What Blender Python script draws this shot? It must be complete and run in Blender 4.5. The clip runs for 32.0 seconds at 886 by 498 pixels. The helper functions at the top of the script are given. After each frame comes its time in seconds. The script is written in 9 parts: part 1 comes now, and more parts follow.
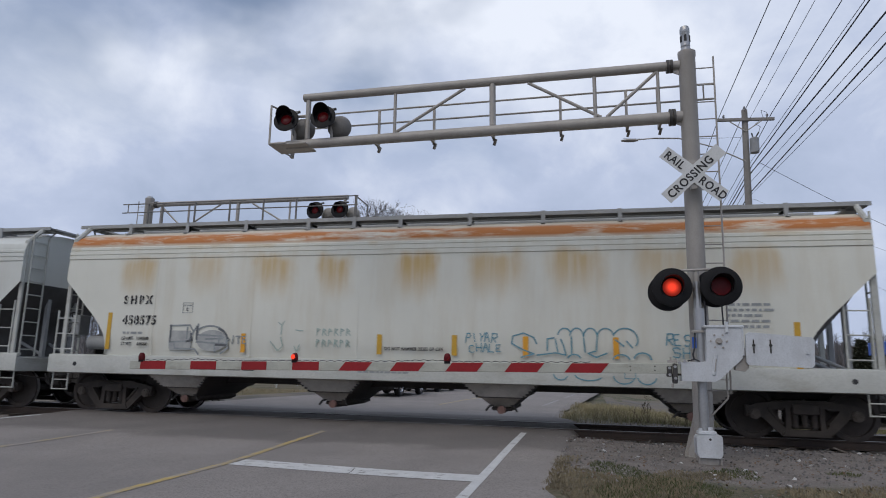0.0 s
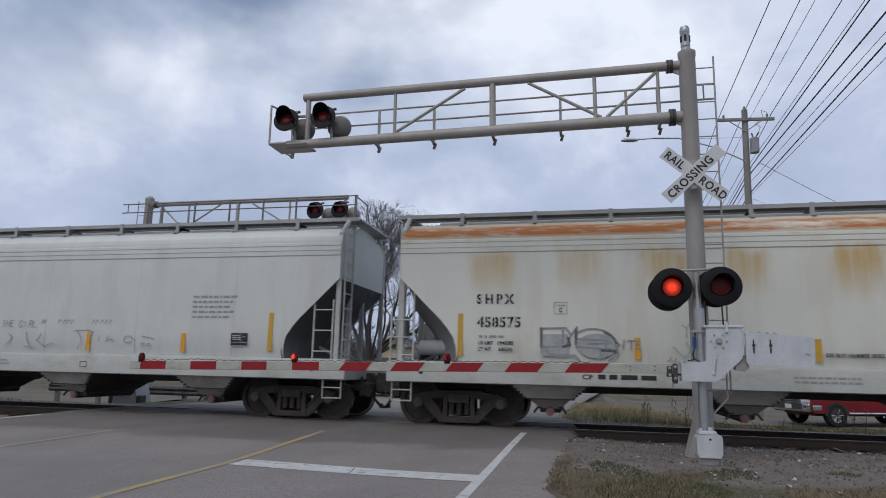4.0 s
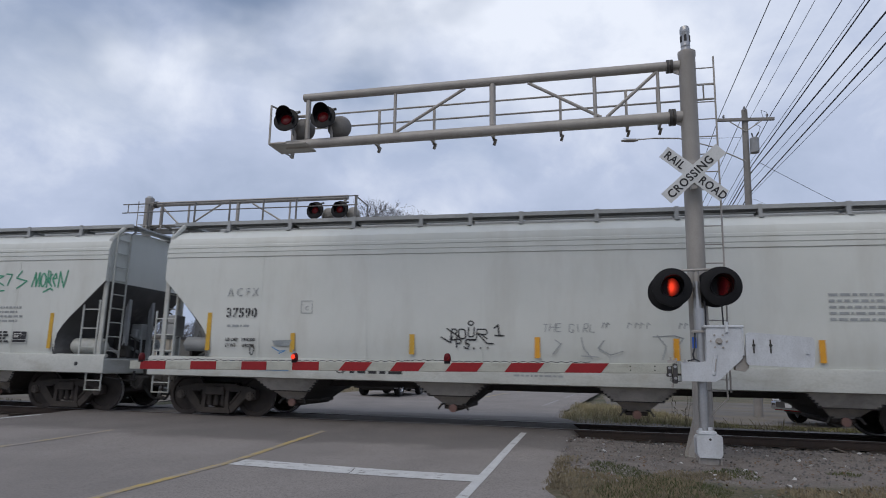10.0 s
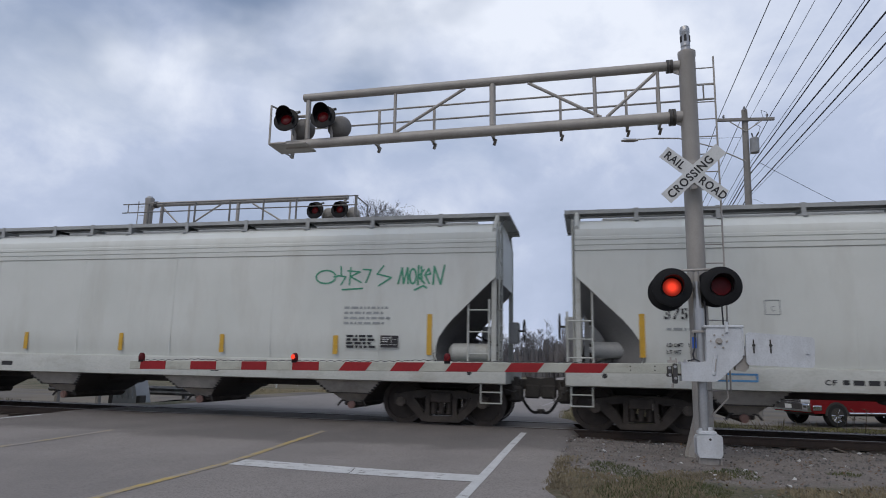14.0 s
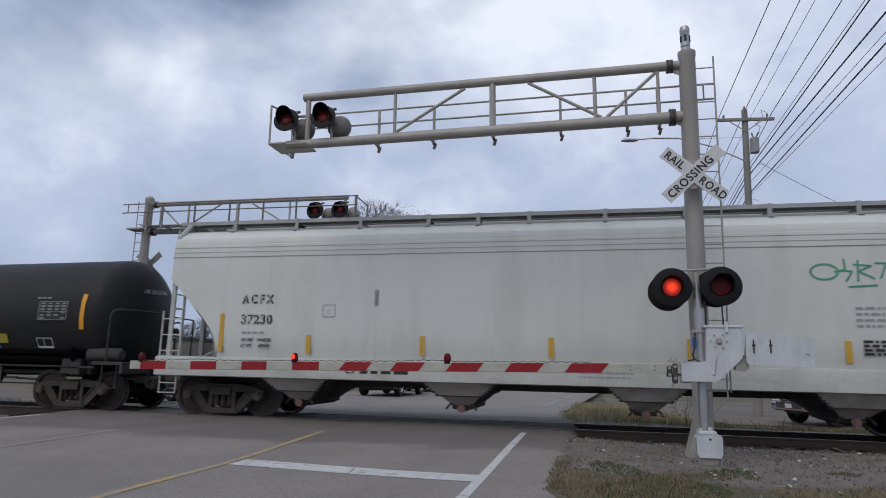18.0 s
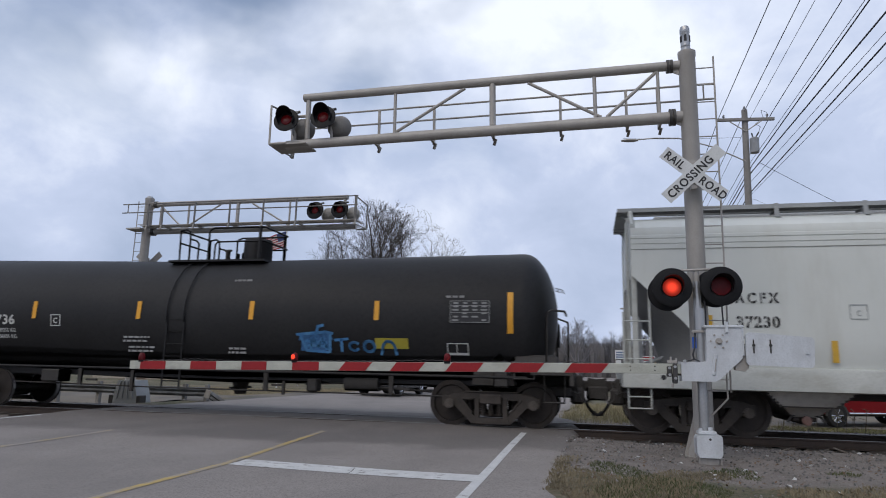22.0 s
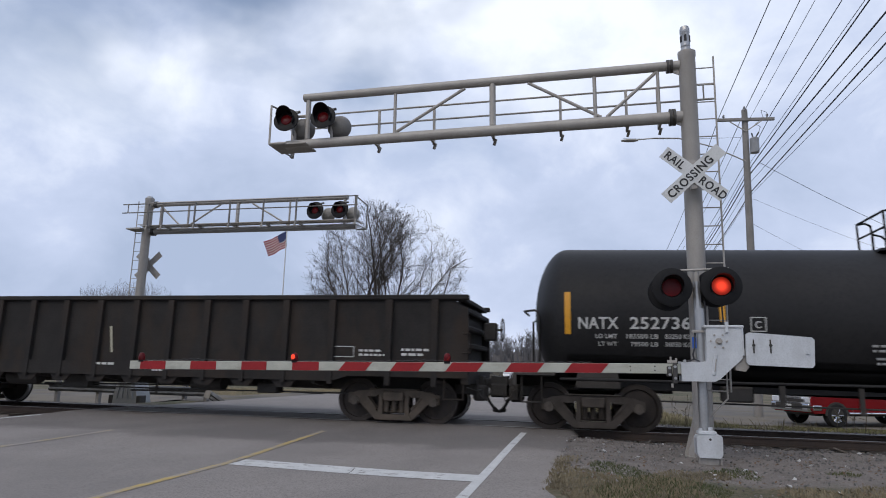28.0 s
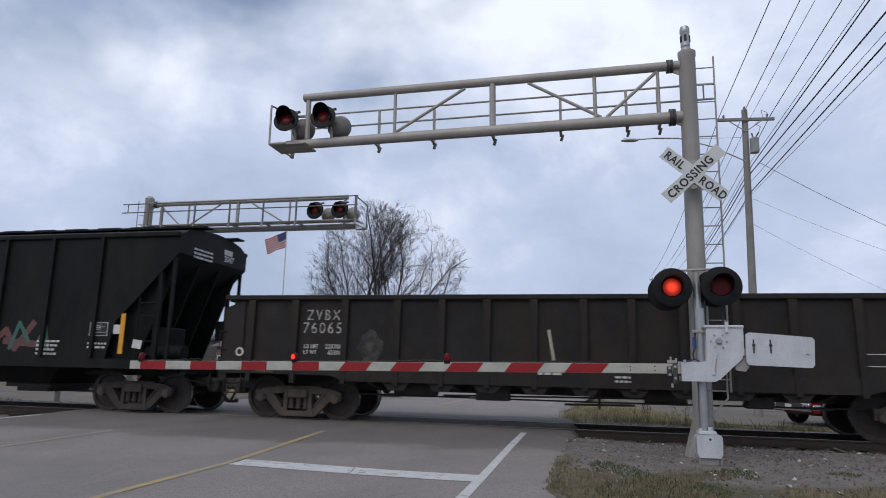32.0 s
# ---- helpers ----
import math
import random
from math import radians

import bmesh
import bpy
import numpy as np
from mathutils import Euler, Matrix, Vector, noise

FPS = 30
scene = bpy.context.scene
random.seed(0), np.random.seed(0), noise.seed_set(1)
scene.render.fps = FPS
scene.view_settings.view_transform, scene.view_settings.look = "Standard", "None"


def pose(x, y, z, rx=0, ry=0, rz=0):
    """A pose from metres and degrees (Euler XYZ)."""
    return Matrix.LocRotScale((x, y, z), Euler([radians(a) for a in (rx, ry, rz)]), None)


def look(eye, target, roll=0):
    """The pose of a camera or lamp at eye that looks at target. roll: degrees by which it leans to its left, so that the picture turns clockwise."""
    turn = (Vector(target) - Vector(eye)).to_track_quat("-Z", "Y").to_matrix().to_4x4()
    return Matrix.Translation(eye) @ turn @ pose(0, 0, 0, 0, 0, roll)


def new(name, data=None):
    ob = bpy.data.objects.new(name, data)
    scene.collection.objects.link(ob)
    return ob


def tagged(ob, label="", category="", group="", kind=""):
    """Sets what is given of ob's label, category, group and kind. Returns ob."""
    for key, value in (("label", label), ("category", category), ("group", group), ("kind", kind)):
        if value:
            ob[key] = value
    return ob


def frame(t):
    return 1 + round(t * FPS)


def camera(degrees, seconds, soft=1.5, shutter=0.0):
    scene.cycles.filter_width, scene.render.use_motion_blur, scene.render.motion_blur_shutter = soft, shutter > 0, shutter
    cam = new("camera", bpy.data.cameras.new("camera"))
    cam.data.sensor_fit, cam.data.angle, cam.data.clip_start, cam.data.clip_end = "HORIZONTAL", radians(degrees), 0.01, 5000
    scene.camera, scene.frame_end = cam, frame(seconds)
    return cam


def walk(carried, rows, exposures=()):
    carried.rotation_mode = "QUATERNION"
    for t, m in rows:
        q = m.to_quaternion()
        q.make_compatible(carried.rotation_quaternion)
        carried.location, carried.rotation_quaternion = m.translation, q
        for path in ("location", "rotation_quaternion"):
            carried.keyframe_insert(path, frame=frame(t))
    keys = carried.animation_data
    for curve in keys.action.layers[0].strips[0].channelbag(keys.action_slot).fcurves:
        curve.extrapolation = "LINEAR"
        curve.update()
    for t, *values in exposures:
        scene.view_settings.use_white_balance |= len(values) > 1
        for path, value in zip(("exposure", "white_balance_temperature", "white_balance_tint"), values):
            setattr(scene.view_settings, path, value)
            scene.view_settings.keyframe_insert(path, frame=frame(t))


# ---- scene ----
EYE = Vector((0.0, -14.733, 1.187))
YAW, PITCH, ROLL = radians(-12.878), radians(10.523), 1.262
AIM = EYE + Vector((math.sin(YAW) * math.cos(PITCH), math.cos(YAW) * math.cos(PITCH), math.sin(PITCH)))
cam = camera(69.39, 32.0, soft=1.0, shutter=0.5)
walk(cam, [(0.0, look(EYE, AIM, ROLL)), (32.0, look(EYE, AIM, ROLL))],
     exposures=[(0.0, 0.0), (17.0, 0.0), (20.0, 0.12), (23.0, 0.24), (25.0, 0.36), (28.0, 0.24), (30.0, 0.15), (32.0, 0.14)])

# ---- world and light ----
SUN_EL, SUN_AZ = radians(48), radians(200)
world = bpy.data.worlds.new("world")
scene.world = world
world.use_nodes = True
wt = world.node_tree
wt.nodes.clear()


def wnode(kind, **kw):
    n = wt.nodes.new(kind)
    for k, v in kw.items():
        n.inputs[k].default_value = v
    return n


BANKS = (((-0.652, 0.681, 0.333), 15, 0.13), ((-0.702, 0.661, 0.265), 11, 0.03), ((-0.041, 0.878, 0.477), 16, 0.055), ((0.036, 0.961, 0.274), 12, 0.01),
         ((0.167, 0.872, 0.461), 14, 0.08), ((0.325, 0.925, 0.197), 11, 0.05), ((-0.675, 0.609, 0.417), 16, -0.02), ((-0.477, 0.749, 0.459), 18, 0.05),
         ((-0.329, 0.904, 0.273), 14, -0.02), ((-0.562, 0.786, 0.258), 14, -0.05), ((0.317, 0.893, 0.320), 14, -0.01), ((-0.72, 0.68, 0.12), 16, -0.13), ((-0.40, 0.91, 0.10), 14, -0.07), ((-0.03, 0.99, 0.11), 15, -0.10), ((-0.672, 0.713, 0.20), 12, -0.12), ((-0.03, 0.976, 0.21), 11, -0.06))


def build_sky():
    sky = wt.nodes.new("ShaderNodeTexSky")
    sky.sky_type, sky.sun_disc = "NISHITA", False
    sky.sun_elevation, sky.sun_rotation = SUN_EL, SUN_AZ
    blue = wnode("ShaderNodeVectorMath")
    blue.operation = "SCALE"
    blue.inputs[3].default_value = 0.11
    wt.links.new(sky.outputs[0], blue.inputs[0])
    coord = wt.nodes.new("ShaderNodeTexCoord")
    stretch = wnode("ShaderNodeMapping", Scale=(1.0, 1.0, 1.45), Location=(1.9, 0.4, 0.7))
    wt.links.new(coord.outputs["Generated"], stretch.inputs[0])
    big = wnode("ShaderNodeTexNoise", Scale=2.0, Detail=5.0, Roughness=0.46, Distortion=0.0)
    fine = wnode("ShaderNodeTexNoise", Scale=6.5, Detail=8.0, Roughness=0.6, Distortion=0.3)
    cover = wnode("ShaderNodeTexNoise", Scale=1.7, Detail=5.0, Roughness=0.5)
    for n in (big, fine, cover):
        wt.links.new(stretch.outputs[0], n.inputs["Vector"])
    add = wnode("ShaderNodeMath")
    add.operation = "MULTIPLY_ADD"
    add.inputs[1].default_value = 0.42
    wt.links.new(fine.outputs[0], add.inputs[0])
    wt.links.new(big.outputs[0], add.inputs[2])
    # broad banks: (direction, half width in degrees, lighter or darker)
    warp = wt.nodes.new("ShaderNodeVectorMath")
    warp.operation = "MULTIPLY_ADD"
    warp.inputs[1].default_value = (0.34, 0.34, 0.34)
    drift = wnode("ShaderNodeTexNoise", Scale=3.2, Detail=6.0, Roughness=0.6)
    wt.links.new(coord.outputs["Generated"], drift.inputs["Vector"])
    wt.links.new(drift.outputs["Color"], warp.inputs[0])
    shift = wt.nodes.new("ShaderNodeVectorMath")
    shift.operation = "SUBTRACT"
    shift.inputs[1].default_value = (0.17, 0.17, 0.17)
    wt.links.new(coord.outputs["Generated"], warp.inputs[2])
    wt.links.new(warp.outputs[0], shift.inputs[0])
    unit = wt.nodes.new("ShaderNodeVectorMath")
    unit.operation = "NORMALIZE"
    wt.links.new(shift.outputs[0], unit.inputs[0])
    total = add.outputs[0]
    for way, wide, gain in BANKS:
        dot = wt.nodes.new("ShaderNodeVectorMath")
        dot.operation = "DOT_PRODUCT"
        dot.inputs[1].default_value = way
        wt.links.new(unit.outputs[0], dot.inputs[0])
        lobe = wt.nodes.new("ShaderNodeMapRange")
        lobe.interpolation_type = "SMOOTHSTEP"
        lobe.inputs[1].default_value, lobe.inputs[2].default_value = math.cos(radians(wide)), 1.0
        lobe.inputs[3].default_value, lobe.inputs[4].default_value = 0.0, gain
        wt.links.new(dot.outputs["Value"], lobe.inputs[0])
        plus = wnode("ShaderNodeMath")
        plus.operation = "ADD"
        wt.links.new(total, plus.inputs[0])
        wt.links.new(lobe.outputs[0], plus.inputs[1])
        total = plus.outputs[0]
    shade = wt.nodes.new("ShaderNodeValToRGB")
    r = shade.color_ramp
    r.elements[0].position, r.elements[0].color = 0.49, (0.37, 0.445, 0.605, 1)
    r.elements[1].position, r.elements[1].color = 0.95, (0.83, 0.88, 0.99, 1)
    e = r.elements.new(0.71)
    e.color = (0.50, 0.572, 0.75, 1)
    wt.links.new(total, shade.inputs[0])
    gap = wt.nodes.new("ShaderNodeValToRGB")
    gap.color_ramp.elements[0].position, gap.color_ramp.elements[0].color = 0.34, (0, 0, 0, 1)
    gap.color_ramp.elements[1].position, gap.color_ramp.elements[1].color = 0.52, (1, 1, 1, 1)
    wt.links.new(cover.outputs[0], gap.inputs[0])
    # the cover closes towards the horizon
    sep = wt.nodes.new("ShaderNodeSeparateXYZ")
    wt.links.new(coord.outputs["Generated"], sep.inputs[0])
    low = wnode("ShaderNodeMapRange")
    low.inputs[1].default_value, low.inputs[2].default_value, low.inputs[3].default_value, low.inputs[4].default_value = 0.28, 0.52, 1.0, 0.0
    wt.links.new(sep.outputs[2], low.inputs[0])
    closed = wnode("ShaderNodeMath")
    closed.operation = "MAXIMUM"
    wt.links.new(gap.outputs[0], closed.inputs[0])
    wt.links.new(low.outputs[0], closed.inputs[1])
    mix = wt.nodes.new("ShaderNodeMix")
    mix.data_type = "RGBA"
    wt.links.new(closed.outputs[0], mix.inputs[0])
    wt.links.new(blue.outputs[0], mix.inputs[6])
    wt.links.new(shade.outputs[0], mix.inputs[7])
    bg = wnode("ShaderNodeBackground", Strength=1.0)
    wt.links.new(mix.outputs[2], bg.inputs[0])
    out = wt.nodes.new("ShaderNodeOutputWorld")
    wt.links.new(bg.outputs[0], out.inputs[0])


build_sky()
sun = new("sun", bpy.data.lights.new("sun", "SUN"))
sun.data.energy, sun.data.angle, sun.data.color = 0.9, radians(42), (1.0, 0.89, 0.74)
sun.matrix_world = look((math.sin(SUN_AZ) * math.cos(SUN_EL) * 60, math.cos(SUN_AZ) * math.cos(SUN_EL) * 60, math.sin(SUN_EL) * 60), (0, 0, 0))

# ---- materials ----
MATS = {}


def mat(name, c1, c2=None, rough=0.6, metal=0.0, scale=3.0, bump=0.1, fine=40.0, stains=None, amount=0.0, stain_scale=(1, 1, 1), emit=None, power=0.0, alpha=None, low=0.42, high=0.62, island=0.0, band=None, spec=0.5, streak=None, grain=0.72):
    """A painted, metal, mineral or plant surface: two tones at one scale, fine grain, stains of a third tone, relief."""
    if name in MATS:
        return MATS[name]
    m = bpy.data.materials.new(name)
    m.use_nodes = True
    t = m.node_tree
    b = t.nodes["Principled BSDF"]
    b.inputs["Roughness"].default_value, b.inputs["Metallic"].default_value = rough, metal
    b.inputs["Specular IOR Level"].default_value = spec
    MATS[name] = m
    c2 = c2 or tuple(v * 0.8 for v in c1)
    co = t.nodes.new("ShaderNodeTexCoord")

    def tex(sc, detail=4.0, rg=0.6, vec=None):
        n = t.nodes.new("ShaderNodeTexNoise")
        n.inputs["Scale"].default_value, n.inputs["Detail"].default_value, n.inputs["Roughness"].default_value = sc, detail, rg
        t.links.new(vec or co.outputs["Object"], n.inputs["Vector"])
        return n

    def ramp(src, a, z):
        n = t.nodes.new("ShaderNodeMapRange")
        n.inputs[1].default_value, n.inputs[2].default_value = a, z
        t.links.new(src, n.inputs[0])
        return n.outputs[0]

    def mixed(f, a, z):
        n = t.nodes.new("ShaderNodeMix")
        n.data_type = "RGBA"
        t.links.new(f, n.inputs[0])
        for v, i in ((a, 6), (z, 7)):
            if isinstance(v, tuple):
                n.inputs[i].default_value = (*v, 1)
            else:
                t.links.new(v, n.inputs[i])
        return n.outputs[2]

    n1, n2 = tex(scale), tex(fine, 3.0, 0.7)
    col = mixed(ramp(n1.outputs[0], 0.35, 0.65), c1, c2)
    dark = tuple(v * grain for v in c1)
    f2 = ramp(n2.outputs[0], 0.45, 0.85 if grain > 0.7 else 0.68)
    col = mixed(f2, col, dark)
    if stains:
        mp = t.nodes.new("ShaderNodeMapping")
        mp.inputs["Scale"].default_value = stain_scale
        t.links.new(co.outputs["Object"], mp.inputs[0])
        n3 = tex(1.0, 6.0, 0.65, mp.outputs[0])
        k = t.nodes.new("ShaderNodeMath")
        k.operation = "MULTIPLY"
        k.inputs[1].default_value = amount
        t.links.new(ramp(n3.outputs[0], low, high), k.inputs[0])
        mask = k.outputs[0]
        if band:
            sep = t.nodes.new("ShaderNodeSeparateXYZ")
            t.links.new(co.outputs["Object"], sep.inputs[0])
            k2 = t.nodes.new("ShaderNodeMath")
            k2.operation = "MULTIPLY"
            t.links.new(mask, k2.inputs[0])
            t.links.new(ramp(sep.outputs[2], band[0], band[1]), k2.inputs[1])
            mask = k2.outputs[0]
            if len(band) > 2:
                k3 = t.nodes.new("ShaderNodeMath")
                k3.operation = "MULTIPLY"
                t.links.new(mask, k3.inputs[0])
                t.links.new(ramp(sep.outputs[2], band[3], band[2]), k3.inputs[1])
                mask = k3.outputs[0]
        if streak:
            mp2 = t.nodes.new("ShaderNodeMapping")
            mp2.inputs["Scale"].default_value = streak
            t.links.new(co.outputs["Object"], mp2.inputs[0])
            n4 = tex(1.0, 5.0, 0.6, mp2.outputs[0])
            k4 = t.nodes.new("ShaderNodeMath")
            k4.operation = "MULTIPLY"
            t.links.new(mask, k4.inputs[0])
            t.links.new(ramp(n4.outputs[0], 0.22, 0.62), k4.inputs[1])
            mask = k4.outputs[0]
        col = mixed(mask, col, stains)
    if island:
        info = t.nodes.new("ShaderNodeObjectInfo")
        hs = t.nodes.new("ShaderNodeHueSaturation")
        k = t.nodes.new("ShaderNodeMapRange")
        k.inputs[3].default_value, k.inputs[4].default_value = 1 - island, 1 + island
        t.links.new(info.outputs["Random"], k.inputs[0])
        t.links.new(k.outputs[0], hs.inputs["Value"])
        t.links.new(col, hs.inputs["Color"])
        col = hs.outputs[0]
    t.links.new(col, b.inputs["Base Color"])
    if bump:
        bp = t.nodes.new("ShaderNodeBump")
        bp.inputs["Strength"].default_value, bp.inputs["Distance"].default_value = bump, 0.02
        t.links.new(n2.outputs[0], bp.inputs["Height"])
        t.links.new(bp.outputs[0], b.inputs["Normal"])
    if emit:
        b.inputs["Emission Color"].default_value, b.inputs["Emission Strength"].default_value = (*emit, 1), power
    if alpha is not None:
        b.inputs["Alpha"].default_value = alpha
    return m


WHITE_CAR = mat("pale_grey_car_paint", (0.605, 0.62, 0.583), (0.558, 0.577, 0.54), 0.5, 0, 0.7, 0.02, 25, (0.36, 0.34, 0.29), 0.35, (1.6, 1, 0.35), low=0.5, high=0.8, grain=0.95)
RUSTY_CAR = mat("rust_streaked_car_paint", (0.67, 0.672, 0.60), (0.62, 0.622, 0.555), 0.55, 0, 0.7, 0.02, 25, (0.46, 0.38, 0.25), 0.30, (2.2, 1, 0.25), low=0.48, high=0.75, grain=0.95)
RUST_ROOF = mat("rusted_roof_paint", (0.66, 0.63, 0.54), (0.60, 0.53, 0.41), 0.7, 0, 0.8, 0.1, 30, (0.42, 0.15, 0.035), 1.0, (0.85, 3.0, 5.0), low=0.36, high=0.52, band=(3.90, 3.98, 4.16, 4.26))


def rust_patches(m, centres):
    """Ochre rust runs down the side in a patch under each roof bay: (place, half width, strength)."""
    t = m.node_tree
    b = t.nodes["Principled BSDF"]
    base = b.inputs["Base Color"].links[0].from_socket
    co = t.nodes.new("ShaderNodeTexCoord")
    sep = t.nodes.new("ShaderNodeSeparateXYZ")
    t.links.new(co.outputs["Object"], sep.inputs[0])

    def calc(op, a, z):
        r = t.nodes.new("ShaderNodeMath")
        r.operation = op
        for v, i in ((a, 0), (z, 1)):
            if isinstance(v, (int, float)):
                r.inputs[i].default_value = v
            else:
                t.links.new(v, r.inputs[i])
        return r.outputs[0]

    def span(src, a, z, lo=0.0, hi=1.0):
        r = t.nodes.new("ShaderNodeMapRange")
        r.interpolation_type = "SMOOTHSTEP"
        for k, v in enumerate((a, z, lo, hi)):
            r.inputs[k + 1].default_value = v
        t.links.new(src, r.inputs[0])
        return r.outputs[0]

    def grain(scale, detail):
        mp = t.nodes.new("ShaderNodeMapping")
        mp.inputs["Scale"].default_value = scale
        t.links.new(co.outputs["Object"], mp.inputs[0])
        n = t.nodes.new("ShaderNodeTexNoise")
        n.inputs["Scale"].default_value, n.inputs["Detail"].default_value, n.inputs["Roughness"].default_value = 1.0, detail, 0.6
        t.links.new(mp.outputs[0], n.inputs["Vector"])
        return n.outputs[0]

    wob = calc("MULTIPLY", grain((1.5, 1, 1.0), 3.0), 0.5)
    x = calc("ADD", sep.outputs[0], wob)
    mask = 0.0
    for c, w, k in centres:
        mask = calc("ADD", mask, span(calc("ABSOLUTE", calc("SUBTRACT", x, c), 0.0), w * 0.55, w * 1.25, k, 0.0))
    z = calc("ADD", sep.outputs[2], calc("MULTIPLY", grain((2.5, 1, 0.6), 4.0), 0.5))
    mask = calc("MULTIPLY", calc("MULTIPLY", mask, span(z, 2.70, 3.65)), span(z, 3.98, 3.70))
    mask = calc("MULTIPLY", mask, span(grain((7.0, 1, 0.35), 4.0), 0.28, 0.62, 0.5, 1.0))
    rim = calc("MULTIPLY", span(sep.outputs[2], 3.72, 3.93), span(grain((1.3, 1, 0.7), 5.0), 0.45, 0.65, 0.0, 0.5))
    mask = calc("MINIMUM", calc("MAXIMUM", mask, rim), 1.0)
    mix = t.nodes.new("ShaderNodeMix")
    mix.data_type = "RGBA"
    mix.inputs[7].default_value = (0.50, 0.345, 0.135, 1)
    t.links.new(mask, mix.inputs[0])
    t.links.new(base, mix.inputs[6])
    t.links.new(mix.outputs[2], b.inputs["Base Color"])


rust_patches(RUSTY_CAR, ((-6.55, 0.5, 0.75), (-4.75, 0.45, 0.55), (-3.1, 0.5, 0.85), (-1.62, 0.42, 0.9), (0.25, 0.5, 0.95), (2.0, 0.6, 0.75), (3.6, 0.6, 0.8), (5.3, 0.5, 0.6), (7.0, 0.45, 0.65)))
SILL_WHITE = mat("white_sill_paint", (0.485, 0.495, 0.46), (0.42, 0.43, 0.40), 0.55, 0, 1.1, 0.04, 30, (0.27, 0.25, 0.20), 0.6, (1.3, 1, 3), low=0.50, high=0.72)
# darker copy of the slope steel, with the shade of the +x ends in its colour
SLOPE_SHADED = mat("shaded_slope_steel", (0.085, 0.083, 0.082), (0.055, 0.054, 0.053), 0.8, 0, 1.2, 0.1, 30, (0.20, 0.195, 0.19), 0.8, (0.9, 0.9, 0.7), low=0.52, high=0.70)
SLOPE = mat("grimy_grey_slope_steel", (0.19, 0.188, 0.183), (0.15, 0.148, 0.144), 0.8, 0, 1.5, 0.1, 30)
WORN_STEEL = mat("dull_grating_steel", (0.17, 0.165, 0.16), (0.12, 0.115, 0.11), 0.75, 0.1, 2.5, 0.1, 40)
GREY_STEEL = mat("weathered_grey_steel", (0.36, 0.37, 0.37), (0.29, 0.30, 0.30), 0.6, 0.1, 2, 0.08, 40)
BLACK_TANK = mat("black_tank_paint", (0.0232, 0.0228, 0.0236), (0.0285, 0.028, 0.0285), 0.5, 0, 0.8, 0.02, 12, (0.022, 0.022, 0.022), 0.4, (1.2, 1, 0.25), low=0.5, high=0.8, spec=0.16)
GONDOLA = mat("dark_brown_gondola_steel", (0.020, 0.0182, 0.0178), (0.029, 0.0265, 0.025), 0.8, 0, 1.6, 0.12, 30, (0.05, 0.032, 0.02), 0.6, (1.2, 1, 0.6), low=0.48, high=0.75, spec=0.25)
BLACK_HOPPER = mat("black_hopper_paint", (0.008, 0.0095, 0.010), (0.012, 0.013, 0.014), 0.55, 0, 1.0, 0.06, 25, (0.022, 0.020, 0.018), 0.6, (1.5, 1, 0.5), spec=0.12)
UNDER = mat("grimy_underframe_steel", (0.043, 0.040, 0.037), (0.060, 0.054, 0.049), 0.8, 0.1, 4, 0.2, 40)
TRUCK = mat("brown_dusty_cast_steel", (0.068, 0.056, 0.048), (0.042, 0.036, 0.031), 0.85, 0.1, 5, 0.2, 50)
WHEEL = mat("dark_wheel_steel", (0.052, 0.041, 0.035), (0.031, 0.026, 0.023), 0.75, 0.1, 6, 0.1, 40)
TREAD = mat("polished_wheel_tread", (0.50, 0.49, 0.48), (0.40, 0.39, 0.38), 0.38, 0.6, 6, 0.05, 40)
YELLOW = mat("yellow_reflector_tape", (0.62, 0.36, 0.03), (0.5, 0.3, 0.03), 0.5, 0, 6, 0.02, 60)
ORANGE = mat("orange_reflector_tape", (0.75, 0.36, 0.02), (0.65, 0.3, 0.02), 0.5, 0, 6, 0.02, 60)
INK = mat("black_stencil_paint", (0.025, 0.025, 0.028), None, 0.7, 0, 6, 0, 60)
CHALK = mat("white_stencil_paint", (0.62, 0.62, 0.60), (0.5, 0.5, 0.48), 0.6, 0, 8, 0, 60)
WORN_CHALK = mat("worn_white_stencil_paint", (0.48, 0.47, 0.44), (0.36, 0.35, 0.33), 0.7, 0, 8, 0, 60, (0.05, 0.045, 0.04), 0.9, (9, 9, 9), low=0.48, high=0.60)
FAINT = mat("faded_grey_lettering", (0.33, 0.35, 0.35), None, 0.7, 0, 8, 0, 60)
SPRAY_TEAL = mat("teal_spray_paint", (0.10, 0.26, 0.33), (0.14, 0.30, 0.36), 0.6, 0, 6, 0, 60)
SPRAY_PALE = mat("pale_green_spray_paint", (0.36, 0.47, 0.43), None, 0.6, 0, 6, 0, 60)
SPRAY_GREEN = mat("green_spray_paint", (0.05, 0.28, 0.16), (0.08, 0.32, 0.2), 0.6, 0, 6, 0, 60)
SPRAY_BLUE = mat("blue_spray_paint", (0.05, 0.19, 0.42), (0.10, 0.28, 0.5), 0.6, 0, 6, 0, 60)
SPRAY_GREY = mat("grey_spray_paint", (0.20, 0.225, 0.235), (0.30, 0.325, 0.33), 0.6, 0, 6, 0, 60)
SPRAY_DARK = mat("dark_grey_spray_paint", (0.075, 0.08, 0.09), (0.16, 0.17, 0.18), 0.6, 0, 7, 0, 60)
SPRAY_RED = mat("dull_red_spray_paint", (0.14, 0.05, 0.045), (0.08, 0.05, 0.05), 0.6, 0, 3, 0, 60)
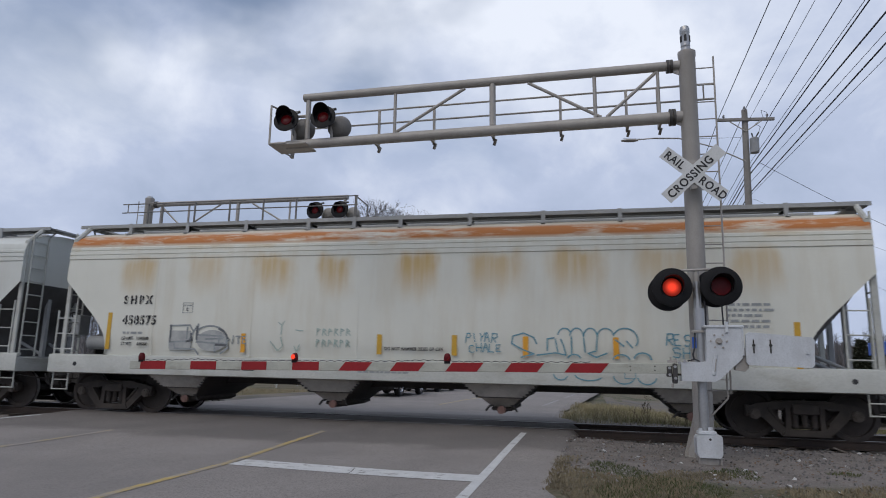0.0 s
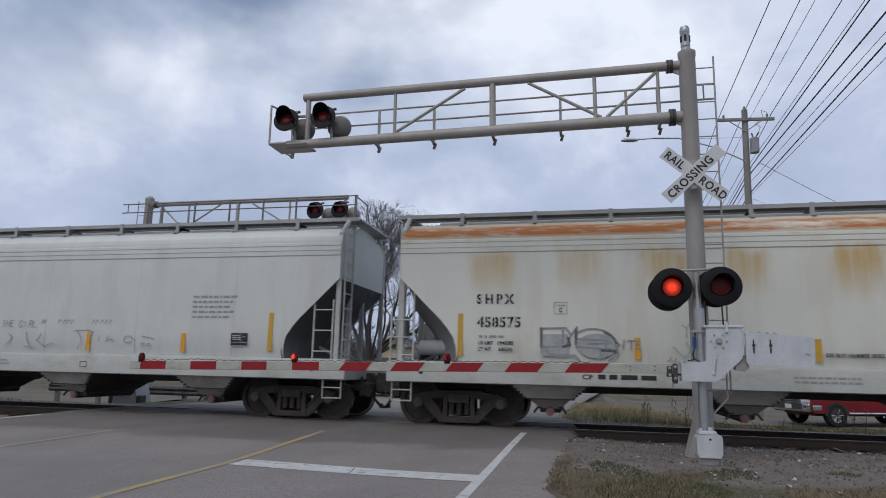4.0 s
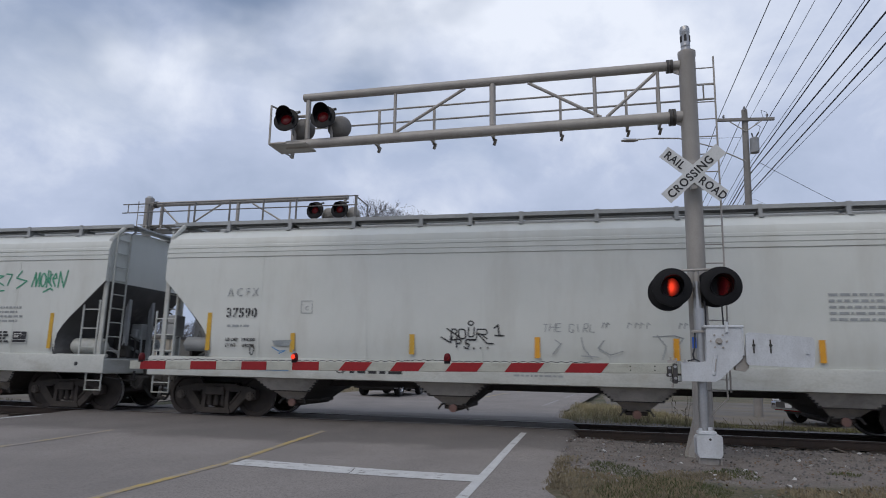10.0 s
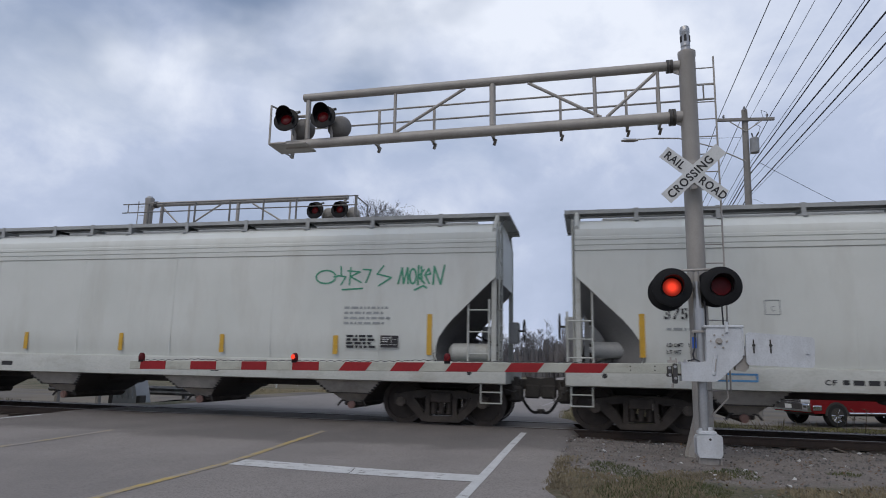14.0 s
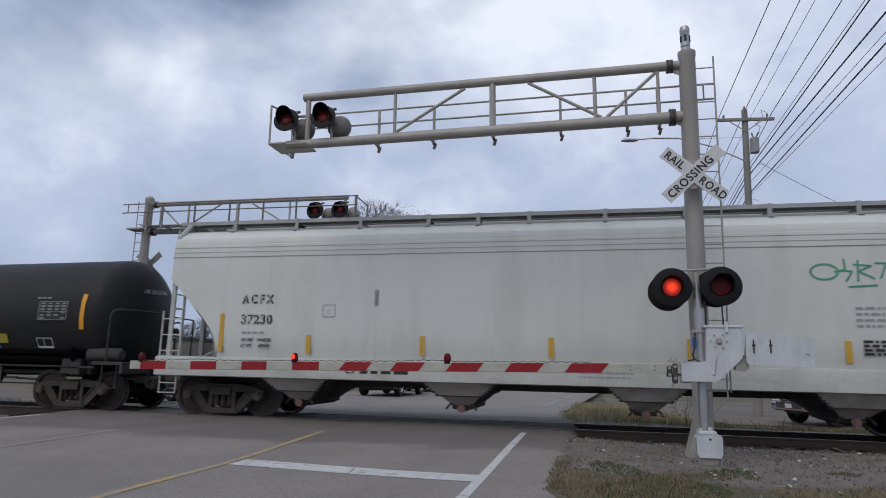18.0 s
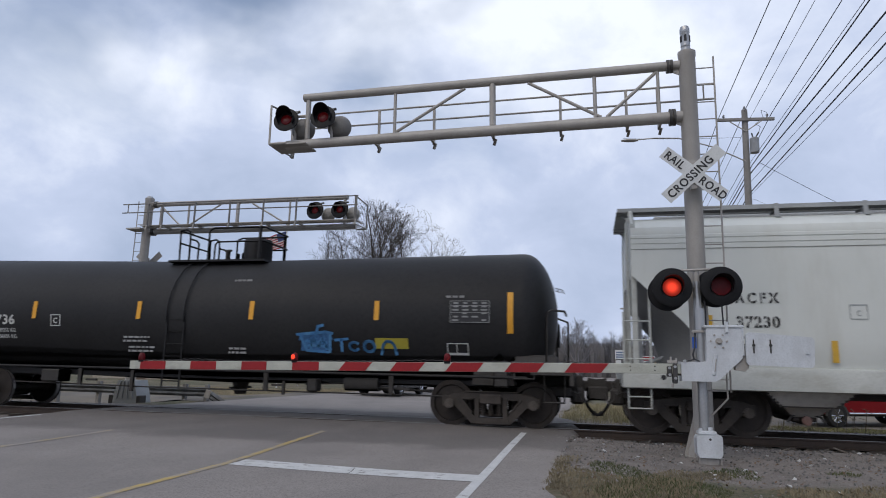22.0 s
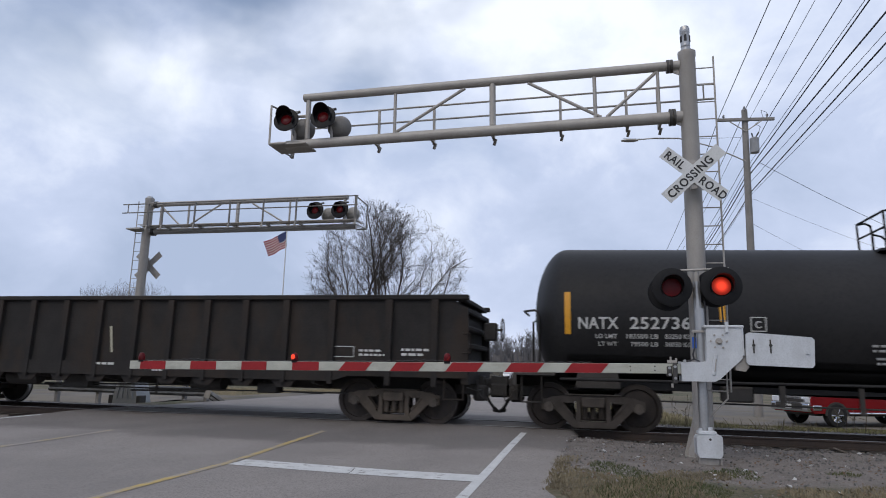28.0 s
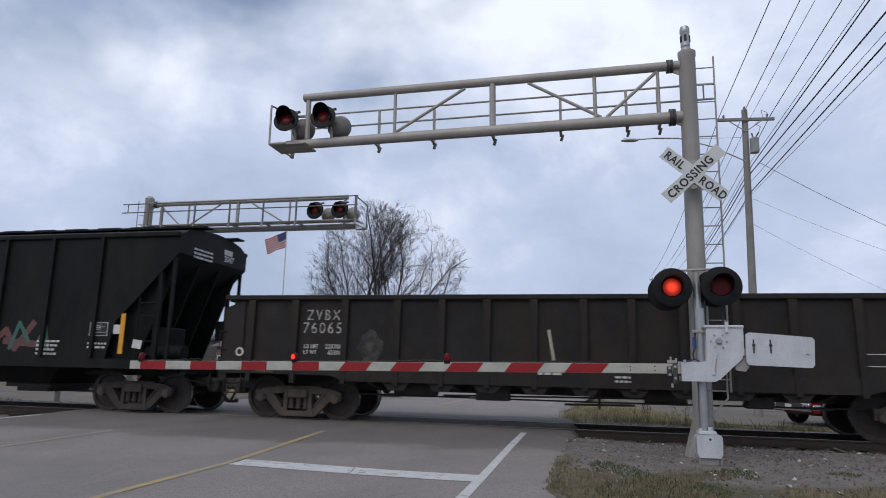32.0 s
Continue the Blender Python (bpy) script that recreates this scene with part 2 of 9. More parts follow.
GALV = mat("galvanised_mast_steel", (0.40, 0.375, 0.345), (0.34, 0.32, 0.295), 0.5, 0.1, 1.5, 0.05, 50, (0.27, 0.25, 0.225), 0.5, (3, 3, 0.8))
ALU = mat("silver_painted_steel", (0.62, 0.64, 0.66), (0.54, 0.56, 0.58), 0.4, 0.2, 3, 0.04, 40, (0.35, 0.35, 0.35), 0.25, (4, 4, 2))
BLACK_LAMP = mat("black_lamp_paint", (0.006, 0.006, 0.0075), (0.010, 0.010, 0.011), 0.55, 0, 5, 0.04, 40, spec=0.22)
BEIGE_LAMP = mat("tan_lamp_back", (0.30, 0.285, 0.26), None, 0.5, 0, 5, 0.04, 40)
DUN_LAMP = mat("dun_grey_lamp_back", (0.185, 0.175, 0.16), (0.15, 0.14, 0.13), 0.55, 0, 5, 0.04, 40)
LENS_RED = mat("dark_red_lens", (0.12, 0.006, 0.010), (0.085, 0.004, 0.007), 0.4, 0, 12, 0.0, 60, spec=0.2)
LENS_DIM = mat("faint_red_lens", (0.06, 0.004, 0.006), (0.04, 0.003, 0.005), 0.3, 0, 12, 0.0, 60, emit=(1.0, 0.02, 0.02), power=0.018, spec=0.2)
GLOW = mat("lit_red_lamp", (0.12, 0.005, 0.005), None, 0.4, 0, 12, 0.0, 60, emit=(1.0, 0.06, 0.025), power=1.0, spec=0.2)


def glow_centre(m):
    """The lamp is hottest in its middle."""
    t = m.node_tree
    co = t.nodes.new("ShaderNodeTexCoord")
    ln = t.nodes.new("ShaderNodeVectorMath")
    ln.operation = "LENGTH"
    t.links.new(co.outputs["Object"], ln.inputs[0])
    r = t.nodes.new("ShaderNodeMapRange")
    r.interpolation_type = "SMOOTHSTEP"
    r.inputs[1].default_value, r.inputs[2].default_value, r.inputs[3].default_value, r.inputs[4].default_value = 0.015, 0.135, 1.15, 0.16
    t.links.new(ln.outputs["Value"], r.inputs[0])
    t.links.new(r.outputs[0], t.nodes["Principled BSDF"].inputs["Emission Strength"])


glow_centre(GLOW)
GATE_RED = mat("red_gate_sheeting", (0.29, 0.018, 0.022), (0.24, 0.016, 0.02), 0.6, 0, 4, 0.02, 60, spec=0.25)
GATE_WHITE = mat("dull_white_gate_sheeting", (0.44, 0.445, 0.385), (0.37, 0.375, 0.325), 0.5, 0, 4, 0.02, 60, (0.24, 0.23, 0.19), 0.5, (3, 3, 8), low=0.5, high=0.7)
FLANGE = mat("dark_grey_flange_steel", (0.085, 0.08, 0.076), (0.05, 0.047, 0.045), 0.6, 0.2, 6, 0.1, 40)
SIGN_WHITE = mat("white_sign_sheeting", (0.62, 0.63, 0.62), (0.56, 0.57, 0.57), 0.4, 0, 5, 0.02, 60)
ASPHALT = mat("worn_grey_asphalt", (0.295, 0.267, 0.245), (0.245, 0.223, 0.207), 0.85, 0, 0.6, 0.6, 42, (0.175, 0.16, 0.149), 0.6, (0.55, 0.3, 1), low=0.46, high=0.70, spec=0.3, grain=0.55)


def newer_strip(m):
    """A band of darker, newer asphalt along the rails that wears into the old surface."""
    t = m.node_tree
    b = t.nodes["Principled BSDF"]
    base = b.inputs["Base Color"].links[0].from_socket
    co = t.nodes.new("ShaderNodeTexCoord")
    sep = t.nodes.new("ShaderNodeSeparateXYZ")
    t.links.new(co.outputs["Object"], sep.inputs[0])
    n = t.nodes.new("ShaderNodeTexNoise")
    n.inputs["Scale"].default_value, n.inputs["Detail"].default_value, n.inputs["Roughness"].default_value = 0.55, 7.0, 0.6
    t.links.new(co.outputs["Object"], n.inputs["Vector"])
    y = t.nodes.new("ShaderNodeMath")
    y.operation = "MULTIPLY_ADD"
    y.inputs[1].default_value = 2.6
    t.links.new(n.outputs[0], y.inputs[0])
    t.links.new(sep.outputs[1], y.inputs[2])
    fade = None
    for a, z in ((-3.45, -2.75), (4.4, 3.6)):
        r = t.nodes.new("ShaderNodeMapRange")
        r.interpolation_type = "SMOOTHSTEP"
        r.inputs[1].default_value, r.inputs[2].default_value = a, z
        t.links.new(y.outputs[0], r.inputs[0])
        if fade is None:
            fade = r.outputs[0]
        else:
            k = t.nodes.new("ShaderNodeMath")
            k.operation = "MULTIPLY"
            t.links.new(fade, k.inputs[0])
            t.links.new(r.outputs[0], k.inputs[1])
            fade = k.outputs[0]
    tone = t.nodes.new("ShaderNodeMix")
    tone.data_type, tone.blend_type = "RGBA", "MULTIPLY"
    tone.inputs[7].default_value = (0.68, 0.675, 0.675, 1)
    t.links.new(fade, tone.inputs[0])
    t.links.new(base, tone.inputs[6])
    t.links.new(tone.outputs[2], b.inputs["Base Color"])


newer_strip(ASPHALT)
TAR = mat("black_crack_filler", (0.11, 0.10, 0.094), (0.16, 0.148, 0.138), 0.8, 0, 5, 0.1, 50)
ROAD_WHITE = mat("worn_white_road_paint", (0.58, 0.58, 0.565), (0.50, 0.50, 0.49), 0.7, 0, 4, 0.1, 60, (0.21, 0.195, 0.18), 0.9, (9, 9, 3), low=0.56, high=0.66)
ROAD_WHITE_THIN = mat("nearly_gone_white_road_paint", (0.34, 0.33, 0.32), (0.27, 0.26, 0.25), 0.7, 0, 4, 0.1, 60, (0.22, 0.20, 0.185), 0.95, (3, 3, 3), low=0.40, high=0.55)
ROAD_YELLOW = mat("worn_yellow_road_paint", (0.46, 0.33, 0.095), (0.38, 0.28, 0.11), 0.75, 0, 4, 0.1, 60, (0.262, 0.236, 0.212), 0.92, (8, 3.0, 3), low=0.42, high=0.60)
ROAD_YELLOW_THIN = mat("nearly_gone_yellow_road_paint", (0.37, 0.285, 0.12), (0.32, 0.255, 0.14), 0.75, 0, 4, 0.1, 60, (0.262, 0.236, 0.214), 0.96, (7, 2.2, 3), low=0.33, high=0.52)
RAIL = mat("rusty_rail_steel", (0.07, 0.05, 0.04), (0.05, 0.04, 0.035), 0.7, 0.5, 4, 0.1, 50)
RAIL_TOP = mat("polished_rail_head", (0.20, 0.19, 0.185), (0.15, 0.145, 0.14), 0.45, 0.8, 4, 0.05, 50)
TIE = mat("weathered_sleeper_wood", (0.055, 0.045, 0.038), (0.08, 0.07, 0.06), 0.9, 0, 5, 0.3, 40, island=0.25)
GRAVEL = mat("grey_ballast_stone", (0.16, 0.15, 0.145), (0.10, 0.095, 0.09), 0.9, 0, 9, 0.6, 60)
WOODPOLE = mat("grey_weathered_pole_wood", (0.26, 0.245, 0.23), (0.20, 0.19, 0.175), 0.85, 0, 2, 0.2, 30)
CABLE = mat("dark_cable", (0.03, 0.03, 0.035), None, 0.6, 0, 5, 0, 40)
BARK = mat("grey_brown_bark", (0.055, 0.046, 0.042), (0.08, 0.07, 0.065), 0.9, 0, 3, 0.2, 40)
RUBBER = mat("tyre_rubber", (0.015, 0.015, 0.015), None, 0.85, 0, 6, 0.1, 40)
PIPE = mat("grey_steel_pipe", (0.44, 0.44, 0.44), (0.36, 0.36, 0.36), 0.32, 0.7, 3, 0.05, 40)
CHROME = mat("bright_chrome", (0.75, 0.75, 0.76), (0.65, 0.65, 0.66), 0.15, 1.0, 6, 0.0, 40)

# ---- mesh helpers ----


class Solid:
    """Collects vertices and faces of one mesh."""

    def __init__(self):
        self.v, self.f = [], []

    def add(self, verts, faces, m=None):
        n = len(self.v)
        self.v += [tuple(m @ Vector(p)) if m is not None else tuple(p) for p in verts]
        self.f += [tuple(n + i for i in f) for f in faces]
        return self

    def box(self, c, s, m=None, ch=0.0):
        """A box by centre and size; ch: chamfer of its edges."""
        x, y, z = s[0] / 2, s[1] / 2, s[2] / 2
        M = Matrix.Translation(c) @ m if m is not None else Matrix.Translation(c)
        if not ch:
            vs = [(a * x, b * y, d * z) for a in (-1, 1) for b in (-1, 1) for d in (-1, 1)]
            return self.add(vs, [(0, 1, 3, 2), (4, 6, 7, 5), (0, 4, 5, 1), (2, 3, 7, 6), (0, 2, 6, 4), (1, 5, 7, 3)], M)
        vs, ix = [], {}
        for a in (-1, 1):
            for b in (-1, 1):
                for d in (-1, 1):
                    for k in range(3):
                        p = [a * (x - ch), b * (y - ch), d * (z - ch)]
                        p[k] = (a, b, d)[k] * (x, y, z)[k]
                        ix[a, b, d, k] = len(vs)
                        vs.append(p)
        fs = []
        for k in range(3):
            i, j = [q for q in range(3) if q != k]
            for sgn in (-1, 1):
                q = []
                for u, w in ((-1, -1), (1, -1), (1, 1), (-1, 1)):
                    t = [0, 0, 0]
                    t[k], t[i], t[j] = sgn, u, w
                    q.append(ix[(*t, k)])
                fs.append(tuple(q))
                for u in (-1, 1):
                    t1, t2 = [0, 0, 0], [0, 0, 0]
                    t1[i], t1[k], t1[j] = u, sgn, -1
                    t2[i], t2[k], t2[j] = u, sgn, 1
                    if k < i:
                        fs.append((ix[(*t1, k)], ix[(*t2, k)], ix[(*t2, i)], ix[(*t1, i)]))
                    t1, t2 = [0, 0, 0], [0, 0, 0]
                    t1[j], t1[k], t1[i] = u, sgn, -1
                    t2[j], t2[k], t2[i] = u, sgn, 1
                    if k < j:
                        fs.append((ix[(*t1, k)], ix[(*t2, k)], ix[(*t2, j)], ix[(*t1, j)]))
        for a in (-1, 1):
            for b in (-1, 1):
                for d in (-1, 1):
                    fs.append((ix[a, b, d, 0], ix[a, b, d, 1], ix[a, b, d, 2]))
        return self.add(vs, fs, M)

    def rod(self, p, q, r, r2=None, n=10, caps=True):
        """A round or tapered bar from p to q."""
        p, q = Vector(p), Vector(q)
        r2 = r if r2 is None else r2
        m = (q - p).to_track_quat("Z", "Y").to_matrix()
        vs = []
        for c, k in ((p, r), (q, r2)):
            vs += [c + m @ Vector((k * math.cos(a), k * math.sin(a), 0)) for a in (2 * math.pi * i / n for i in range(n))]
        fs = [(i, (i + 1) % n, n + (i + 1) % n, n + i) for i in range(n)]
        if caps:
            fs += [tuple(range(n - 1, -1, -1)), tuple(range(n, 2 * n))]
        return self.add(vs, fs)

    def tube(self, pts, r, n=8):
        """One bent bar through the points."""
        pts = [Vector(p) for p in pts]
        closed = (pts[0] - pts[-1]).length < 1e-5
        d = (pts[1] - pts[0]).normalized()
        side = d.orthogonal().normalized()
        vs = []
        for k, p in enumerate(pts):
            a = (p - pts[k - 1]).normalized() if k else (p - pts[-2]).normalized() if closed else d
            b = (pts[k + 1] - p).normalized() if k < len(pts) - 1 else (pts[1] - p).normalized() if closed else a
            t = (a + b).normalized() if (a + b).length > 1e-4 else b
            side = (side - t * side.dot(t)).normalized()
            up = t.cross(side)
            w = 1 / max(0.5, t.dot(b))
            vs += [p + (side * math.cos(q) + up * math.sin(q)) * r * w ** 0.5 for q in (2 * math.pi * i / n for i in range(n))]
        m = len(pts)
        fs = [(k * n + i, k * n + (i + 1) % n, (k + 1) * n + (i + 1) % n, (k + 1) * n + i) for k in range(m - 1) for i in range(n)]
        if not closed:
            fs += [tuple(range(n - 1, -1, -1)), tuple(range((m - 1) * n, m * n))]
        return self.add(vs, fs)

    def prism(self, outline, depth, m=None):
        """A flat outline (x, z) with thickness along y."""
        n = len(outline)
        vs = [(x, -depth / 2, z) for x, z in outline] + [(x, depth / 2, z) for x, z in outline]
        fs = [tuple(range(n)), tuple(range(2 * n - 1, n - 1, -1))] + [(i, n + i, n + (i + 1) % n, (i + 1) % n) for i in range(n)]
        return self.add(vs, fs, m)

    def lathe(self, prof, n=24, m=None):
        """A turned form about z from (radius, z) pairs."""
        vs = [(r * math.cos(2 * math.pi * i / n), r * math.sin(2 * math.pi * i / n), z) for r, z in prof for i in range(n)]
        fs = [(k * n + i, k * n + (i + 1) % n, (k + 1) * n + (i + 1) % n, (k + 1) * n + i) for k in range(len(prof) - 1) for i in range(n)]
        return self.add(vs, fs, m)

    def mesh(self, name, material, smooth=35):
        me = bpy.data.meshes.new(name)
        me.from_pydata(self.v, [], self.f)
        bm = bmesh.new()
        bm.from_mesh(me)
        bmesh.ops.recalc_face_normals(bm, faces=bm.faces)
        bm.to_mesh(me)
        bm.free()
        if material:
            me.materials.append(material)
        if smooth:
            me.shade_smooth()
            me.set_sharp_from_angle(angle=radians(smooth))
        return me


def part(name, s, material, parent, label="", at=None):
    """Links a solid, or a finished mesh, as one mesh object under a thing or a part."""
    me = s.mesh(name, material) if isinstance(s, Solid) else s
    ob = new(name, me)
    ob.parent = parent
    if at is not None:
        ob.matrix_basis = at
    if label:
        ob["label"] = label
    return ob


def thing(name, m, label, category, group="", kind=""):
    ob = new(name)
    ob.empty_display_size = 0.2
    ob.matrix_basis = m
    return tagged(ob, label, category, group, kind)


def letters(text, height, material, name="lettering", spacing=1.0, wide=1.0, bold=0.006):
    """Flat raised lettering as a mesh in the xz plane, facing -y, its lower left corner at the origin."""
    cu = bpy.data.curves.new(name, "FONT")
    cu.body, cu.size, cu.extrude, cu.space_character, cu.resolution_u = text, height / 0.7, 0.0015, spacing, 3
    cu.offset = bold * height / 0.2
    ob = bpy.data.objects.new(name, cu)
    scene.collection.objects.link(ob)
    me = bpy.data.meshes.new_from_object(ob.evaluated_get(bpy.context.evaluated_depsgraph_get()))
    bpy.data.objects.remove(ob)
    me.transform(Matrix(((wide, 0, 0, 0), (0, 0, -1, 0), (0, 1, 0, 0), (0, 0, 0, 1))))
    me.materials.clear()
    me.materials.append(material)
    return me


FRONT = Matrix.Rotation(radians(90), 4, "X")      # turns z to -y
ALONG = Matrix.Rotation(radians(90), 4, "Y")      # turns z to x

# ---- ground, roads, track ----


def smooth(a, b, t):
    t = max(0.0, min(1.0, (t - a) / (b - a)))
    return t * t * (3 - 2 * t)


def ground_z(x, y):
    """Height of the ground: a crossing on a low bank, lower land behind the track."""
    z = -0.11
    right = smooth(0.6, 4.5, x) + smooth(-13.5, -16, x)
    z -= 0.42 * right * smooth(2.3, 6.5, y)
    z -= 0.12 * (1 - smooth(-0.7, -0.45, x)) * smooth(-13.2, -12.7, x) * (1 - smooth(8, 20, y)) + 0.25 * (1 - smooth(1.5, 4.0, x - 0.07 * max(0, y - 8))) * smooth(-15, -12, x) * smooth(8, 20, y)
    if abs(y) < 2.0:
        z -= 0.12 * (1 - smooth(1.5, 2.0, abs(y)))
    if -0.9 < x < 1.6 and -9 < y < -1.2:
        z += 0.055 * (1 - smooth(-0.1, 1.5, x)) * smooth(-0.75, -0.35, x) * smooth(-1.2, -1.9, y)
    if x > -0.3 and y < -2:
        z += 0.02 * math.sin(x * 2.1 + y) + 0.015 * math.sin(x * 5 - y * 3.3)
    return z


def lines(parts):
    out = []
    for a, b, n in parts:
        out += [a + (b - a) * i / n for i in range(n)]
    return out + [parts[-1][1]]


def sheet(xs, ys, f):
    s = Solid()
    nx = len(xs)
    s.v = [(x, y, f(x, y)) for y in ys for x in xs]
    s.f = [(j * nx + i, j * nx + i + 1, (j + 1) * nx + i + 1, (j + 1) * nx + i) for j in range(len(ys) - 1) for i in range(nx - 1)]
    return s


def ground_material():
    """Gravel shoulder that passes into dry and green grass."""
    m = mat("gravel_and_winter_grass", (0.235, 0.206, 0.182), (0.155, 0.135, 0.118), 0.95, 0, 2.5, 1.0, 38, grain=0.45)
    t = m.node_tree
    b = t.nodes["Principled BSDF"]
    base = b.inputs["Base Color"].links[0].from_socket
    co = t.nodes.new("ShaderNodeTexCoord")
    sep = t.nodes.new("ShaderNodeSeparateXYZ")
    t.links.new(co.outputs["Object"], sep.inputs[0])
    n = t.nodes.new("ShaderNodeTexNoise")
    n.inputs["Scale"].default_value, n.inputs["Detail"].default_value, n.inputs["Roughness"].default_value = 1.3, 8.0, 0.7
    t.links.new(co.outputs["Object"], n.inputs["Vector"])
    n2 = t.nodes.new("ShaderNodeTexNoise")
    n2.inputs["Scale"].default_value, n2.inputs["Detail"].default_value = 0.35, 4.0
    t.links.new(co.outputs["Object"], n2.inputs["Vector"])

    def rng(src, a, z, lo=0.0, hi=1.0):
        r = t.nodes.new("ShaderNodeMapRange")
        r.inputs[1].default_value, r.inputs[2].default_value = a, z
        r.inputs[3].default_value, r.inputs[4].default_value = lo, hi
        t.links.new(src, r.inputs[0])
        return r.outputs[0]

    def calc(op, a, z):
        r = t.nodes.new("ShaderNodeMath")
        r.operation = op
        for v, i in ((a, 0), (z, 1)):
            if isinstance(v, float):
                r.inputs[i].default_value = v
            else:
                t.links.new(v, r.inputs[i])
        return r.outputs[0]

    near = calc("ADD", rng(sep.outputs[1], -5.2, -6.6), rng(sep.outputs[1], 2.2, 3.6))
    cover = rng(calc("ADD", calc("MULTIPLY", near, 0.55), n.outputs[0]), 0.72, 0.98)
    grass = t.nodes.new("ShaderNodeMix")
    grass.data_type = "RGBA"
    grass.inputs[6].default_value, grass.inputs[7].default_value = (0.15, 0.12, 0.078, 1), (0.062, 0.066, 0.03, 1)
    n3 = t.nodes.new("ShaderNodeTexNoise")
    n3.inputs["Scale"].default_value, n3.inputs["Detail"].default_value = 14.0, 6.0
    t.links.new(co.outputs["Object"], n3.inputs["Vector"])
    t.links.new(rng(calc("ADD", calc("MULTIPLY", n3.outputs[0], 0.8), n2.outputs[0]), 0.76, 1.04), grass.inputs[0])
    mix = t.nodes.new("ShaderNodeMix")
    mix.data_type = "RGBA"
    t.links.new(cover, mix.inputs[0])
    t.links.new(base, mix.inputs[6])
    t.links.new(grass.outputs[2], mix.inputs[7])
    t.links.new(mix.outputs[2], b.inputs["Base Color"])
    return m


def build_ground():
    xs = lines([(-1500, -200, 8), (-200, -40, 12), (-40, -17, 14), (-17, 12, 116), (12, 40, 20), (40, 200, 12), (200, 1500, 8)])
    ys = lines([(-200, -30, 6), (-30, -14, 6), (-14, 12, 104), (12, 40, 18), (40, 200, 12), (200, 2500, 10)])
    g = new("ground", sheet(xs, ys, ground_z).mesh("ground", ground_material(), 60))
    tagged(g, "grey gravel shoulder with patches of dry and green winter grass", "ground", kind="structure")
    # the street across the track
    xs = lines([(-12.6, -1.2, 24), (-1.2, -0.28, 8)])
    ys = lines([(-60, -14, 10), (-14, 8, 150), (8, 60, 26), (60, 260, 10)])

    def road_z(x, y):
        return -0.012 - 0.023 * smooth(1.2, 2.0, abs(y)) - 0.05 * smooth(2.0, 7.0, abs(y)) - 0.03 * smooth(12, 30, -y) + 0.008 * math.sin(x * 1.3 + y * 0.7)

    s = Solid()
    top = sheet(xs, ys, lambda x, y: road_z(x, y) - (0.10 if x < -12.5 or x > -0.3 else 0.0))

    def bend(x, y):
        return 0.07 * max(0.0, y - 8)
    s.v = [(x + bend(x, y) + (0.14 * noise.noise((0.0, y * 1.7, 3.0)) + 0.07 * noise.noise((5.0, y * 6.0, 1.0)) if x > -0.5 or x < -12.4 else 0.0) - (0.55 * smooth(1.9, 3.2, y) if x > -1.25 else 0.0), y, z) for x, y, z in top.v]
    s.f = top.f
    road = tagged(new("road", s.mesh("road", ASPHALT, 50)), "worn grey asphalt street with three lanes over the track", "road", kind="structure")

    def strip(name, pts, w, material, label):
        """A painted line on the road through (x, y) points."""
        q = Solid()
        vs = []
        for (x, y) in pts:
            x += bend(x, y)
            vs.append((x - w[0], y - w[1], road_z(x, y) + 0.005))
            vs.append((x + w[0], y + w[1], road_z(x, y) + 0.005))
        q.add(vs, [(2 * i, 2 * i + 1, 2 * i + 3, 2 * i + 2) for i in range(len(pts) - 1)])
        tagged(new(name, q.mesh(name, material, 0)), label, "road marking", kind="structure")

    def run(x0, y0, x1, y1, n=24):
        return [(x0 + (x1 - x0) * i / n, y0 + (y1 - y0) * i / n) for i in range(n + 1)]

    strip("edge_line", run(-1.27, -40, -1.27, -1.7, 60), (0.06, 0), ROAD_WHITE, "worn white edge line on grey asphalt")
    strip("edge_line", run(-11.9, -12, -11.9, -2.4, 30), (0.06, 0), ROAD_WHITE, "worn white edge line on grey asphalt")
    strip("stop_line", run(-4.50, -6.82, -1.33, -6.92, 16), (0, 0.24), ROAD_WHITE, "broad worn white stop line before the track")
    strip("centre_line", run(-4.40, -40, -4.56, -7.0, 60) + run(-4.58, -6.8, -4.96, -2.9, 20), (0.055, 0), ROAD_YELLOW, "faded yellow line between lanes")
    strip("centre_line", run(-8.1, -12, -8.55, -4.2, 40), (0.06, 0), ROAD_YELLOW_THIN, "nearly worn-off yellow line between lanes")

    def crack(x, y, heading, length, seed):
        """A thin wandering crack."""
        r_ = random.Random(seed)
        q, vs = Solid(), []
        n = int(length / 0.09)
        for i in range(n + 1):
            w = 0.005 * r_.uniform(0.5, 1.5) * (1 - 0.8 * abs(2 * i / n - 1))
            c, s_ = math.cos(heading), math.sin(heading)
            vs += [(x - s_ * w, y + c * w, road_z(x, y) + 0.0075), (x + s_ * w, y - c * w, road_z(x, y) + 0.0075)]
            heading += r_.gauss(0, 0.22)
            x, y = x + 0.09 * c, y + 0.09 * s_
        q.add(vs, [(2 * i, 2 * i + 1, 2 * i + 3, 2 * i + 2) for i in range(n)])
        tagged(new("road_crack", q.mesh("road_crack", TAR, 0)), "thin dark wandering crack in the asphalt", "road crack", kind="structure")

